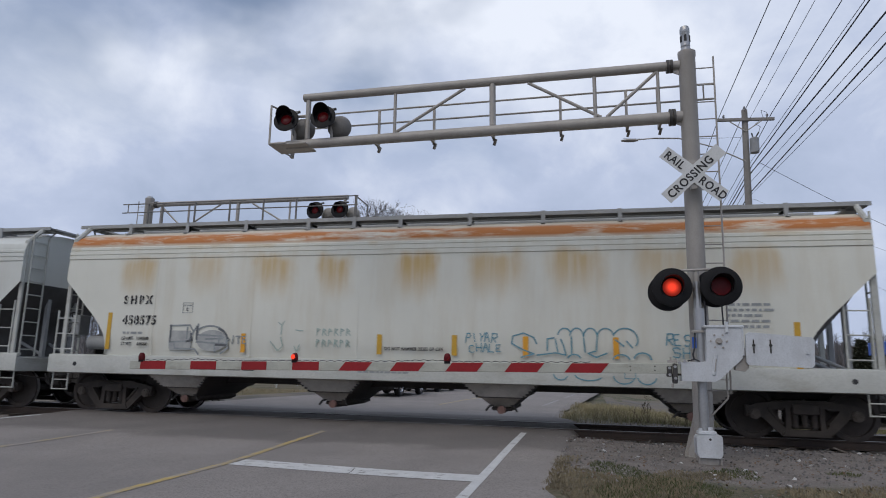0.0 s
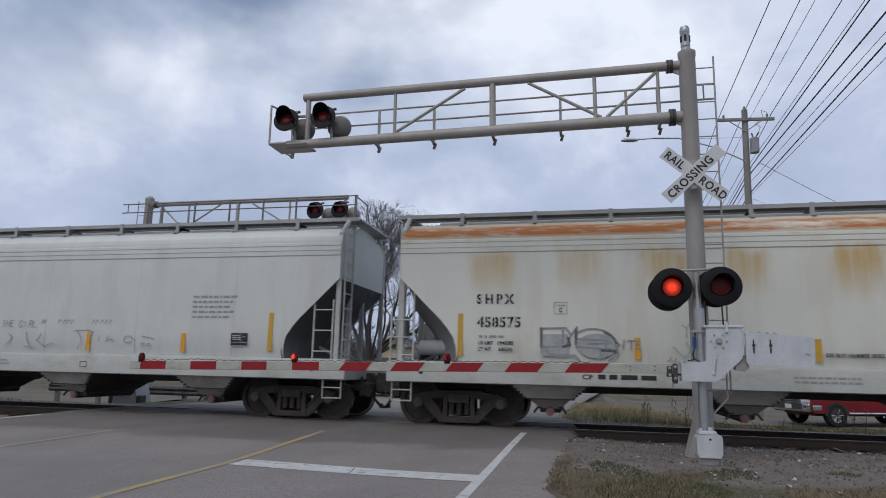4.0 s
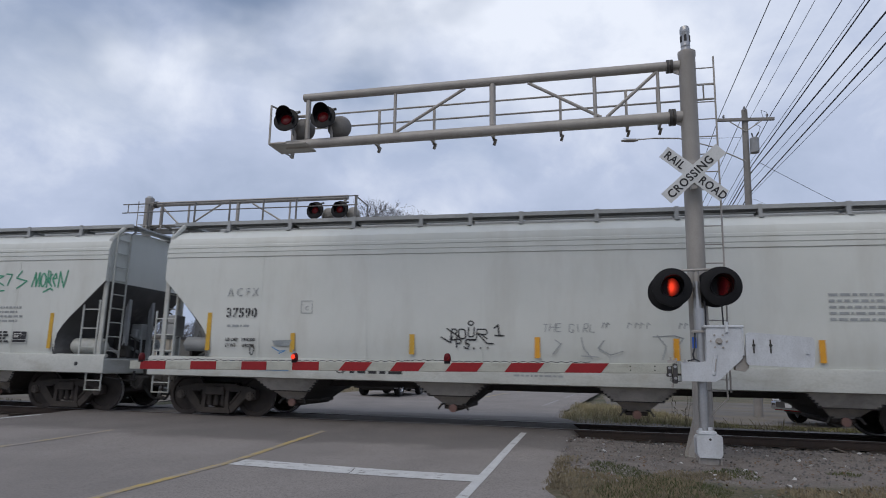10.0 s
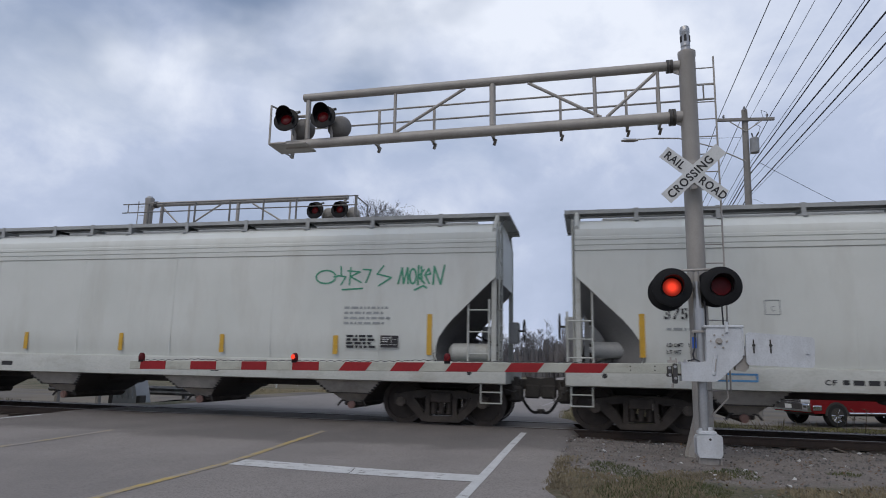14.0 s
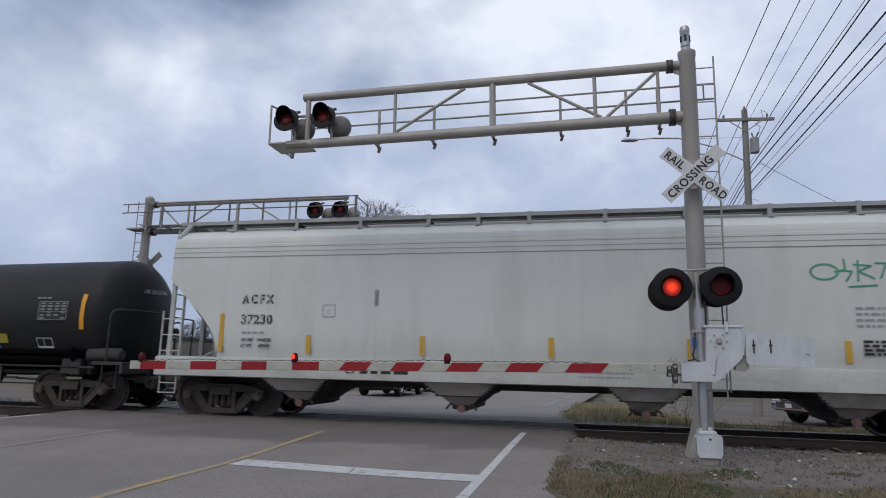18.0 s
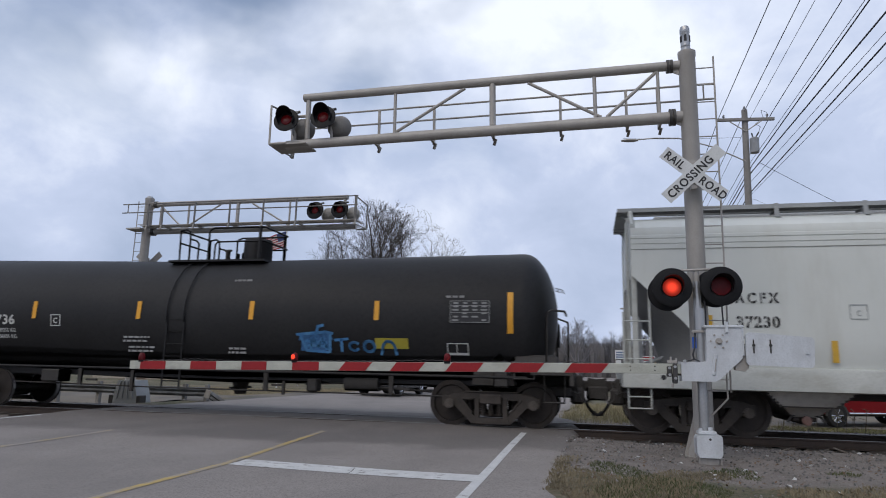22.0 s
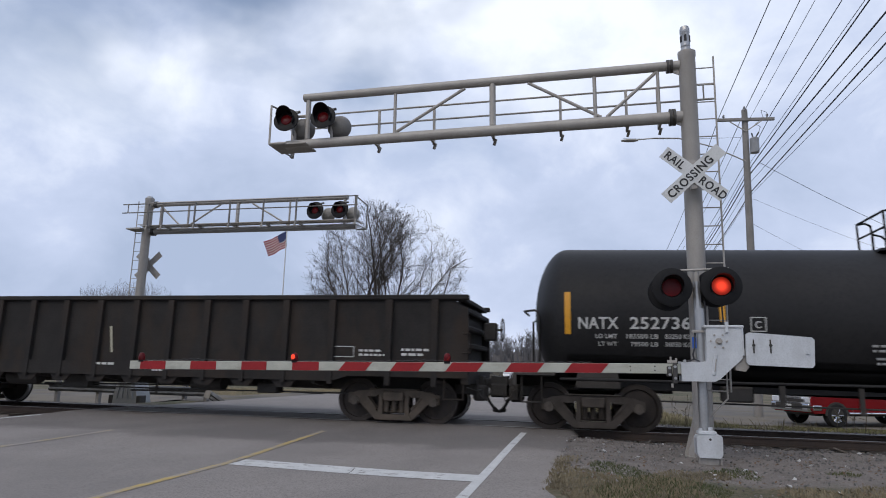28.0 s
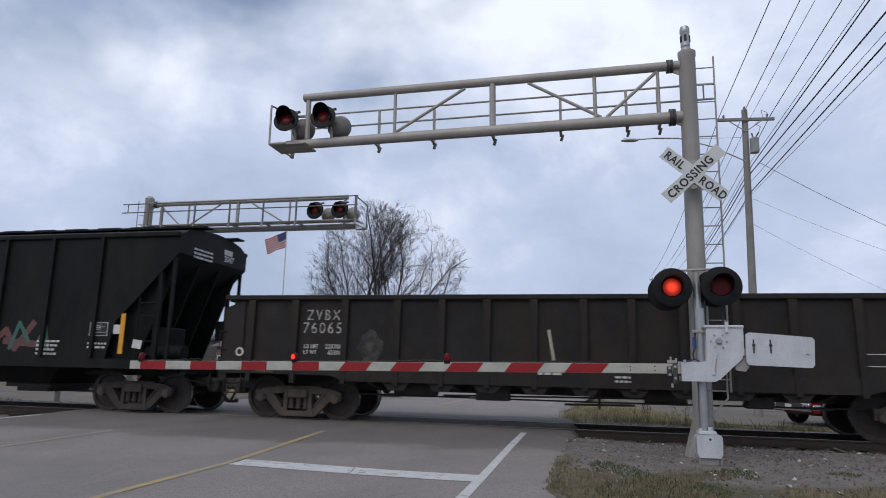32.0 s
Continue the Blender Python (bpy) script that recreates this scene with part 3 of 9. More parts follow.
    for k, (x, y, hd, l) in enumerate(((-2.9, -7.4, 1.3, 0.9), (-2.75, -7.2, 1.6, 1.6), (-6.3, -6.6, -0.1, 0.3), (-2.0, -8.4, 1.2, 0.7), (-12.0, -3.3, 0.04, 3.5))):
        crack(x, y, hd, l, 50 + k)
    strip("edge_line", run(-1.75, 9, -1.75, 120, 30), (0.05, 0), ROAD_WHITE_THIN, "worn white edge line on grey asphalt")
    strip("centre_line", run(-5.2, 8, -5.2, 120, 30), (0.06, 0), ROAD_YELLOW, "faded yellow line between lanes")
    lot = mat("grey_gravel_lot", (0.175, 0.165, 0.152), (0.12, 0.112, 0.103), 0.95, 0, 0.5, 0.5, 30, (0.20, 0.165, 0.115), 0.6, (0.3, 0.3, 1), spec=0.1)
    # the street that runs along the track behind it
    s = Solid()
    xs, ys = lines([(0.8, 80, 40)]), lines([(9.6, 27.5, 14)])
    t = sheet(xs, ys, lambda x, y: ground_z(x, y) + 0.03)
    s.v, s.f = t.v, t.f
    tagged(new("road", s.mesh("side_road", lot, 50)), "grey asphalt side street beyond the track", "road", kind="structure")
    q = Solid()
    t = sheet(lines([(-60, -11.5, 20)]), lines([(5.4, 16.4, 10)]), lambda x, y: ground_z(x, y) + 0.05)
    q.v, q.f = t.v, t.f
    tagged(new("road", q.mesh("forecourt", lot, 50)), "grey asphalt side street beside the guard rail", "road", kind="structure")
    # track
    for y in (-0.755, 0.755):
        rail = thing("rail", pose(0, y, 0), "rusty steel rail with a worn bright head", "rail", "rails of the track", "structure")
        a = Solid()
        prof = [(-0.07, -0.17), (0.07, -0.17), (0.07, -0.155), (0.012, -0.14), (0.012, -0.045), (0.034, -0.035), (0.034, -0.008), (-0.034, -0.008), (-0.034, -0.035), (-0.012, -0.045), (-0.012, -0.14), (-0.07, -0.155)]
        n = len(prof)
        a.add([(x, p, q) for x in (-90, 60) for p, q in prof], [(i, (i + 1) % n, n + (i + 1) % n, n + i) for i in range(n)])
        part("rail_web", a, RAIL, rail)
        part("rail_head", Solid().box((-15, 0, -0.006), (150, 0.06, 0.012)), RAIL_TOP, rail, "bright worn rail head")
    sleepers = thing("sleeper_row", pose(0, 0, 0), "weathered dark wooden sleepers under the rails", "sleepers", kind="structure")
    tie = Solid().box((0, 0, 0), (0.23, 2.6, 0.16), ch=0.012).mesh("sleeper", TIE, 0)
    rng = random.Random(5)
    for i in range(-70, 52):
        x = i * 0.52
        if -12.8 < x < -0.5 or x > 26:
            continue
        part("sleeper", tie, None, sleepers, at=pose(x + rng.uniform(-0.02, 0.02), rng.uniform(-0.05, 0.05), -0.255 + rng.uniform(-0.01, 0.01), 0, 0, rng.uniform(-1, 1)))
    # ballast stones
    rng = random.Random(7)
    s = Solid()
    for _ in range(9000):
        x = rng.uniform(-0.7, 16) if rng.random() < 0.8 else rng.uniform(-30, -12.9)
        y = rng.gauss(0, 1.5) if rng.random() < 0.6 else rng.uniform(-6.5, -1)
        if y < -7 or y > 3.2 or abs(abs(y) - 0.755) < 0.09:
            continue
        r = rng.uniform(0.012, 0.04) * (1.0 if abs(y) < 2.3 else 0.7)
        z = ground_z(x, y) + r * 0.3
        m = pose(x, y, z, rng.uniform(0, 360), rng.uniform(0, 360), rng.uniform(0, 360))
        s.add([(r, 0, 0), (-r, 0.2 * r, 0), (0, r * 0.9, 0), (0, -r * 0.8, 0.1 * r), (0, 0, r * 0.7), (0.1 * r, 0, -r * 0.7)],
              [(0, 2, 4), (2, 1, 4), (1, 3, 4), (3, 0, 4), (2, 0, 5), (1, 2, 5), (3, 1, 5), (0, 3, 5)], m)
    tagged(new("ballast", s.mesh("ballast", GRAVEL, 0)), "loose grey ballast stones beside the track", "gravel", kind="stuff")
    s = Solid()
    for _ in range(5200):
        x, y = (rng.uniform(-0.5, 9) if rng.random() < 0.85 else rng.uniform(-0.95, 0.3)), rng.uniform(-7.2, -1.6)
        if noise.noise((x * 0.7, y * 0.7, 2.0)) < -0.05 + 0.12 * max(0, -y - 5.5):
            continue
        r = rng.uniform(0.006, 0.022)
        m = pose(x, y, max(ground_z(x, y), -0.05 - 0.05 * smooth(2.0, 7.0, -y) if x < -0.3 else -9) + r * 0.3, rng.uniform(0, 360), rng.uniform(0, 360), rng.uniform(0, 360))
        s.add([(r, 0, 0), (-r, 0.2 * r, 0), (0, r * 0.9, 0), (0, -r * 0.8, 0.1 * r), (0, 0, r * 0.7), (0.1 * r, 0, -r * 0.7)],
              [(0, 2, 4), (2, 1, 4), (1, 3, 4), (3, 0, 4), (2, 0, 5), (1, 2, 5), (3, 1, 5), (0, 3, 5)], m)
    tagged(new("gravel", s.mesh("gravel", mat("pale_gravel_chips", (0.30, 0.275, 0.255), (0.17, 0.155, 0.145), 0.9, 0, 7, 0.3), 0)), "pale gravel chips on the shoulder", "gravel", kind="stuff")
    s = Solid()
    for _ in range(1500):
        x, y = rng.uniform(-0.6, 8), rng.uniform(-9.5, -1.2)
        r = rng.uniform(0.015, 0.04)
        s.add([(-r, 0, 0), (0, -r * 0.5, 0.004), (r, 0, 0.008), (0, r * 0.5, 0.002)], [(0, 1, 2, 3)], pose(x, y, ground_z(x, y) + 0.012, rng.uniform(-25, 25), rng.uniform(-25, 25), rng.uniform(0, 360)))
    tagged(new("fallen_leaves", s.mesh("fallen_leaves", mat("brown_dead_leaf", (0.11, 0.065, 0.035), (0.16, 0.10, 0.06), 0.9, 0, 8, 0), 0)), "scattered brown dead leaves on the gravel", "leaves", kind="stuff")
    s = Solid()
    for _ in range(90):
        x, y = rng.uniform(-0.5, 8), rng.uniform(-6.5, -1.3)
        r = rng.uniform(0.015, 0.05)
        m = pose(x, y, ground_z(x, y) + r * 0.25, rng.uniform(0, 40), rng.uniform(0, 40), rng.uniform(0, 360))
        s.add([(r, 0, 0), (-r, 0.2 * r, 0), (0, r * 0.9, 0), (0, -r * 0.8, 0.1 * r), (0, 0, r * 0.5), (0.1 * r, 0, -r * 0.5)],
              [(0, 2, 4), (2, 1, 4), (1, 3, 4), (3, 0, 4), (2, 0, 5), (1, 2, 5), (3, 1, 5), (0, 3, 5)], m)
    tagged(new("pale_scraps", s.mesh("pale_scraps", mat("pale_stone_scrap", (0.55, 0.54, 0.52), (0.42, 0.41, 0.40), 0.8, 0, 7, 0.2), 0)), "scattered pale stones and scraps on the gravel", "stones", kind="stuff")
    s = Solid()
    for _ in range(420):
        x, y = rng.uniform(-0.6, 8), rng.gauss(-1.35, 0.28)
        l, w_ = rng.uniform(0.05, 0.22), rng.uniform(0.008, 0.02)
        s.box((x, y, ground_z(x, y) + 0.03), (l, w_, w_), pose(0, 0, 0, rng.uniform(-20, 20), rng.uniform(-25, 25), rng.uniform(0, 180)))
    tagged(new("wood_splinters", s.mesh("wood_splinters", mat("grey_wood_splinter", (0.14, 0.12, 0.10), (0.20, 0.175, 0.15), 0.9, 0, 7, 0.1), 0)), "broken wood splinters and twigs beside the rail", "debris", kind="stuff")


build_ground()

# ---- crossing signals ----
FLASH_LEFT, FLASH_RIGHT, GATE_LEFT, GATE_RIGHT = [], [], [], []


def two_faced(r, bulge):
    """A thin disc about z, lit on its -y side and dark red on the other."""
    me = bpy.data.meshes.new("reflector")
    n, vs, fs = 28, [], []
    for sgn in (-1, 1):
        k0 = len(vs)
        for q, d in ((1.0, 0.001), (0.7, 0.6 * bulge), (0.35, 0.9 * bulge)):
            vs += [(q * r * math.cos(2 * math.pi * i / n), sgn * (d + 0.002), q * r * math.sin(2 * math.pi * i / n)) for i in range(n)]
        vs.append((0, sgn * (bulge + 0.002), 0))
        for k in range(2):
            fs += [(k0 + k * n + i, k0 + k * n + (i + 1) % n, k0 + (k + 1) * n + (i + 1) % n, k0 + (k + 1) * n + i) for i in range(n)]
        fs += [(k0 + 2 * n + i, k0 + 2 * n + (i + 1) % n, k0 + 3 * n) for i in range(n)]
    me.from_pydata(vs, [], fs)
    me.materials.append(GLOW)
    me.materials.append(LENS_RED)
    half = len(fs) // 2
    for i, p in enumerate(me.polygons):
        p.material_index, p.use_smooth = (0 if i < half else 1), True
    return me


def flasher(parent, m, lit=None, dim=False, back=BLACK_LAMP, disc=True, wide=0.305):
    """A round signal lamp with background disc, visor and lens; it faces -y. lit: the list of lamps with which it flashes."""
    body = Solid()
    body.lathe([(0.001, -0.20), (0.07, -0.20), (0.13, -0.16), (0.165, -0.06), (0.17, 0.0), (0.155, 0.0), (0.14, -0.05), (0.001, -0.05)], 28, FRONT)
    if not disc:
        body.lathe([(0.001, -0.20), (0.08, -0.195), (0.16, -0.155), (0.205, -0.10), (0.228, -0.045), (0.24, -0.03), (0.24, 0.012)], 32, FRONT)
    lamp = part("lamp", body, back, parent, at=m)
    w = wide if disc else 0.24
    plate = Solid().lathe([(0.165, -0.012), (w - 0.01, -0.012), (w, 0.0), (w, 0.012), (w - 0.01, 0.016), (0.165, 0.016)], 40, FRONT)
    part("background_disc", plate, BLACK_LAMP if disc else back, lamp)
    if wide < 0.3:
        part("mounting_elbow", Solid().tube([(0.0, 0.16, 0.10), (0.0, 0.22, 0.24), (0.06, 0.26, 0.33), (0.16, 0.28, 0.36)], 0.028, 8), FLANGE, lamp)
    vis = Solid()
    n, vs = 20, []
    for k in range(n + 1):
        a = radians(-35 + 250 * k / n)
        depth = 0.10 + 0.16 * max(0.0, math.sin(a)) ** 0.7
        for r in (0.168, 0.176):
            for d in (0.01, depth):
                vs.append((r * math.cos(a), -d, r * math.sin(a)))
    vis.add(vs, [f for k in range(n) for f in ((4 * k, 4 * k + 4, 4 * k + 5, 4 * k + 1), (4 * k + 2, 4 * k + 3, 4 * k + 7, 4 * k + 6), (4 * k + 1, 4 * k + 5, 4 * k + 7, 4 * k + 3), (4 * k, 4 * k + 2, 4 * k + 6, 4 * k + 4))])
    part("visor", vis, BLACK_LAMP, lamp)
    if lit is None:
        k = 0.72 if dim else 1.0
        lens = Solid().lathe([(0.155 * k, 0.0), (0.14 * k, 0.018), (0.10 * k, 0.03), (0.05 * k, 0.036), (0.001, 0.038)], 28, FRONT)
        if dim:
            part("bezel", Solid().lathe([(0.17, 0.004), (0.11, 0.004), (0.11, -0.03)], 28, FRONT), BLACK_LAMP, lamp)
        part("lens", lens, LENS_DIM if dim else LENS_RED, lamp)
    else:
        # an added disc turns its lit face to the road and away, in place of switching
        ref = part("reflector", two_faced(0.142, 0.012), None, lamp)
        ref["label"] = "red lamp disc with a lit and a dark face"
        lit.append((lamp, ref))
    return lamp


def truss_arm(root, sgn, length, y0, z_low, z_high, out=1):
    """The cantilever: two thick chords, posts, diagonals, thin railing, walkway with brackets. sgn: the side to which it reaches."""
    def X(d):
        return sgn * d
    part("lower_chord", Solid().rod((X(0.12), y0, z_low), (X(length), y0, z_low - 0.02), 0.105, 0.095, 20), GALV, root)
    part("upper_chord", Solid().rod((X(0.12), y0, z_high + 0.01), (X(length - 0.32), y0, z_high + 0.005), 0.085, 0.08, 18), GALV, root)
    for z, r in ((z_low, 0.15), (z_high, 0.12)):
        part("flange", Solid().rod((X(0.24), y0, z), (X(0.285), y0, z), r, n=20).rod((X(0.30), y0, z), (X(0.345), y0, z), r, n=20), FLANGE, root, "dark bolted flange ring")
        part("gusset", Solid().prism([(X(0.0), z - 0.24), (X(0.24), z - 0.12), (X(0.24), z + 0.05), (X(0.0), z + 0.05)], 0.03, Matrix.Translation((0, y0, 0))), GALV, root)
    for d, r in ((0.50, 0.028), (1.60, 0.035), (3.47, 0.06), (5.38, 0.032), (length - 0.42, 0.05)):
        part("post", Solid().rod((X(d), y0, z_low + 0.08), (X(d), y0, z_high - 0.05), r, n=12), GALV, root)
    for a, b in ((0.52, 1.4), (2.8, 1.5), (4.0, 5.35)):
        za, zb = (z_high - 0.08, z_low + 0.1)
        part("diagonal", Solid().rod((X(a), y0, za), (X(b), y0, zb), 0.03, n=10), GALV, root)
    # railing on the far side of the walkway
    # the far signal's railing is seen against the light: shade put into a darker steel
    thin = GALV if out > 0 else mat("dark_backlit_rail_steel", (0.17, 0.163, 0.155), (0.13, 0.125, 0.12), 0.6, 0.1, 3, 0.05)
    yr = y0 + 0.60 * out
    for z in (z_low + 0.84, z_low + 0.545):
        part("rail_bar", Solid().rod((X(-0.55), yr, z), (X(length + 0.25), yr, z), 0.02, n=8), thin, root)
    for d in (0.45, 1.02, 2.24, 3.53, 4.74, 5.9, length + 0.2):
        part("rail_post", Solid().box((X(d), yr, z_low + 0.43), (0.05, 0.035, 0.84)), thin, root)
        part("bracket", Solid().box((X(d), y0 + 0.33 * out, z_low + 0.06), (0.05, 0.60, 0.05)).box((X(d) - sgn * 0.02, yr, z_low - 0.02), (0.05, 0.05, 0.12), pose(0, 0, 0, 0, 18, 0)), GALV, root)
    walkway = part("walkway", Solid().box((X(length / 2 + 0.1), y0 + 0.14 * out, z_low + 0.11), (length, 0.03, 0.04)), GALV, root, "slatted steel walkway")
    for k in range(5):
        part("slat", Solid().box((X(length / 2 + 0.1), y0 + (0.19 + 0.07 * k) * out, z_low + 0.11), (length, 0.045, 0.02)), GALV, walkway)
    e = length + 0.26
    if out > 0:
        part("end_platform", Solid().box((X(e - 0.38), y0 + 0.02 * out, z_low - 0.075), (0.76, 0.54, 0.025)), GALV, root)
    part("end_frame", Solid().tube([(X(e), y0 - 0.25 * out, z_low - 0.06), (X(e - 0.1), yr, z_low - 0.06), (X(e - 0.1), yr, z_low + 0.84), (X(e), y0 - 0.25 * out, z_low + 0.74), (X(e), y0 - 0.25 * out, z_low - 0.06)], 0.02)
         .rod((X(length - 0.1), y0 - 0.25 * out, z_low - 0.06), (X(e), y0 - 0.25 * out, z_low - 0.06), 0.025), thin, root)


def cantilever(name, m, sgn, label, front):
    """A leaning tubular mast with ladder and truss arm. front: the side, -1 or 1, on which its lamps and boards face the road."""
    root = thing(name, m, label, "railway signal")
    stand = Matrix.Translation((0, 0, 6.1)) @ Matrix.Rotation(radians(0.85 if front < 0 else 0), 4, "Y") @ Matrix.Translation((0, 0, -6.1))
    part("mast", Solid().lathe([(0.30, -0.7), (0.30, -0.10), (0.155, -0.09), (0.152, 1.0), (0.142, 6.70), (0.152, 6.72), (0.152, 6.80), (0.001, 6.83)], 28), GALV, root, at=stand)
    for a in range(4):
        part("anchor_bolt", Solid().rod((0.24 * math.cos(a * 1.57 + 0.8), 0.24 * math.sin(a * 1.57 + 0.8), -0.14), (0.24 * math.cos(a * 1.57 + 0.8), 0.24 * math.sin(a * 1.57 + 0.8), -0.02), 0.02, n=6), GALV, root, at=stand)
    truss_arm(root, sgn, 7.62 if front < 0 else 7.74, 0.0, 5.60, 6.56, -front)
    for a in (1, 2):
        part("base_gusset", Solid().prism([(0.14, -0.12), (0.30, -0.12), (0.30, -0.06), (0.155, 0.5), (0.14, 0.5)], 0.02, Matrix.Rotation(radians(90 * a), 4, "Z")), GALV, root, at=stand)
    if front < 0:
        part("base_skirt", Solid().lathe([(0.25, -0.7), (0.25, -0.02), (0.16, 0.22)], 20), GALV, root, at=stand)
    # ladder behind the mast
    xl = -sgn * (0.46 if front < 0 else 0.53)
    part("ladder_rail", Solid().rod((xl, 0.12, 0.9), (xl, 0.12, 6.75), 0.016, n=8), GALV, root, at=stand)
    for k in range(18):
        z = 1.1 + k * 0.32
        part("rung", Solid().rod((-sgn * 0.14, 0.12, z), (xl, 0.12, z), 0.011, n=6), GALV, root, at=stand)
    hx = -sgn * (0.36 if front < 0 else 0.34)
    part("guard_hoop", Solid().tube([(-sgn * 0.1, -0.60 * front, 6.44), (hx, -0.60 * front, 6.44), (hx, -0.60 * front, 6.14), (-sgn * 0.1, -0.60 * front, 6.14)], 0.018), GALV, root)
    return root


def crossbuck(root, m):
    """Two crossed boards with their words."""
    board = part("crossbuck", Solid().box((0, 0.05, 0), (0.1, 0.06, 0.5)), GALV, root, at=m)
    for k, (ang, words) in enumerate(((-42, (("RAIL", -0.56), ("ROAD", 0.14))), (42, (("CROSSING", -0.545),)))):
        a = Matrix.Rotation(radians(-ang), 4, "Y") @ Matrix.Translation((0, -0.004 * k - 0.004, 0))
        part("blade", Solid().box((0, 0, 0), (1.22, 0.006, 0.229), ch=0.002), SIGN_WHITE, board, at=a)
        for w, x in words:
            part("lettering", letters(w, 0.135, INK, wide=0.86 if len(w) == 4 else 0.93, spacing=1.12), None, board, at=a @ Matrix.Translation((x, -0.0075, -0.068)))


def near_signal():
    root = cantilever("cantilever_signal", pose(1.86, -3.5, 0.0, 0, -0.6, 0), -1, "tall grey tubular steel cantilever signal reaching over the street", -1)
    part("bell", Solid().lathe([(0.09, 6.80), (0.09, 6.85), (0.075, 6.86), (0.075, 6.90), (0.082, 6.91), (0.08, 7.16), (0.086, 7.17), (0.086, 7.24), (0.07, 7.29), (0.001, 7.30)], 20), PIPE, root, "pale grey bell housing")
    for a in (205, 265, 335):
        part("bell_slot", Solid().box((0.078 * math.cos(radians(a)), 0.078 * math.sin(radians(a)), 7.05), (0.02, 0.045, 0.12), pose(0, 0, 0, 0, 0, a)), INK, root)
    crossbuck(root, pose(-0.06, -0.36, 4.45, 0, 0, 0))
    part("sign_bracket", Solid().box((0, -0.2, 4.45), (0.08, 0.3, 0.06)), GALV, root)
    for x, d in ((-7.54, -0.22), (-6.76, -0.22)):
        flasher(root, pose(x - 0.02, d, 6.03, -10, 0, 6), dim=True, wide=0.252)
        flasher(root, pose(x + 0.17, d + 0.40, 5.95, 0, 0, 190), back=DUN_LAMP, disc=False)
        part("lamp_post", Solid().rod((x + 0.07, d + 0.24, 5.62), (x + 0.07, d + 0.24, 6.30), 0.028, n=8), GALV, root)
    part("lamp_arm", Solid().rod((-7.60, 0.1, 6.22), (-6.7, 0.1, 6.22), 0.03, n=10), GALV, root)
    return root


def far_signal():
    root = cantilever("cantilever_signal", pose(-14.98, 4.3, 0.03), 1, "tall grey cantilever signal standing beyond the track", 1)
    part("bell", Solid().lathe([(0.10, 6.80), (0.10, 6.86), (0.001, 6.90)], 16), ALU, root)
    b = part("crossbuck", Solid().box((0, -0.05, 0), (0.1, 0.06, 0.5)), GALV, root, at=pose(-0.07, 0.36, 4.47))
    part("ladder_bracket", Solid().box((-0.28, -0.1, 5.66), (0.56, 0.5, 0.05)), GALV, root)
    for ang in (-42, 42):
        part("blade", Solid().box((0, 0, 0), (1.22, 0.006, 0.229), ch=0.002), GALV, b, "bare grey back of a sign board", at=Matrix.Rotation(radians(ang), 4, "Y") @ Matrix.Translation((0, 0.004 if ang > 0 else 0.009, 0)))
    for x in (6.42, 7.27):
        flasher(root, pose(x, -0.3, 6.08, -6, 0, -2), dim=True, wide=0.295)
        flasher(root, pose(x + 0.28, 0.15, 6.02, 0, 0, 180), back=BEIGE_LAMP, disc=False)
    for x in (-0.42, 0.42):
        flasher(root, pose(x, -0.35, 2.65), dim=True)
    part("lamp_arm", Solid().rod((-0.45, -0.2, 2.75), (0.45, -0.2, 2.75), 0.03, n=10), GALV, root)


near_signal()
far_signal()


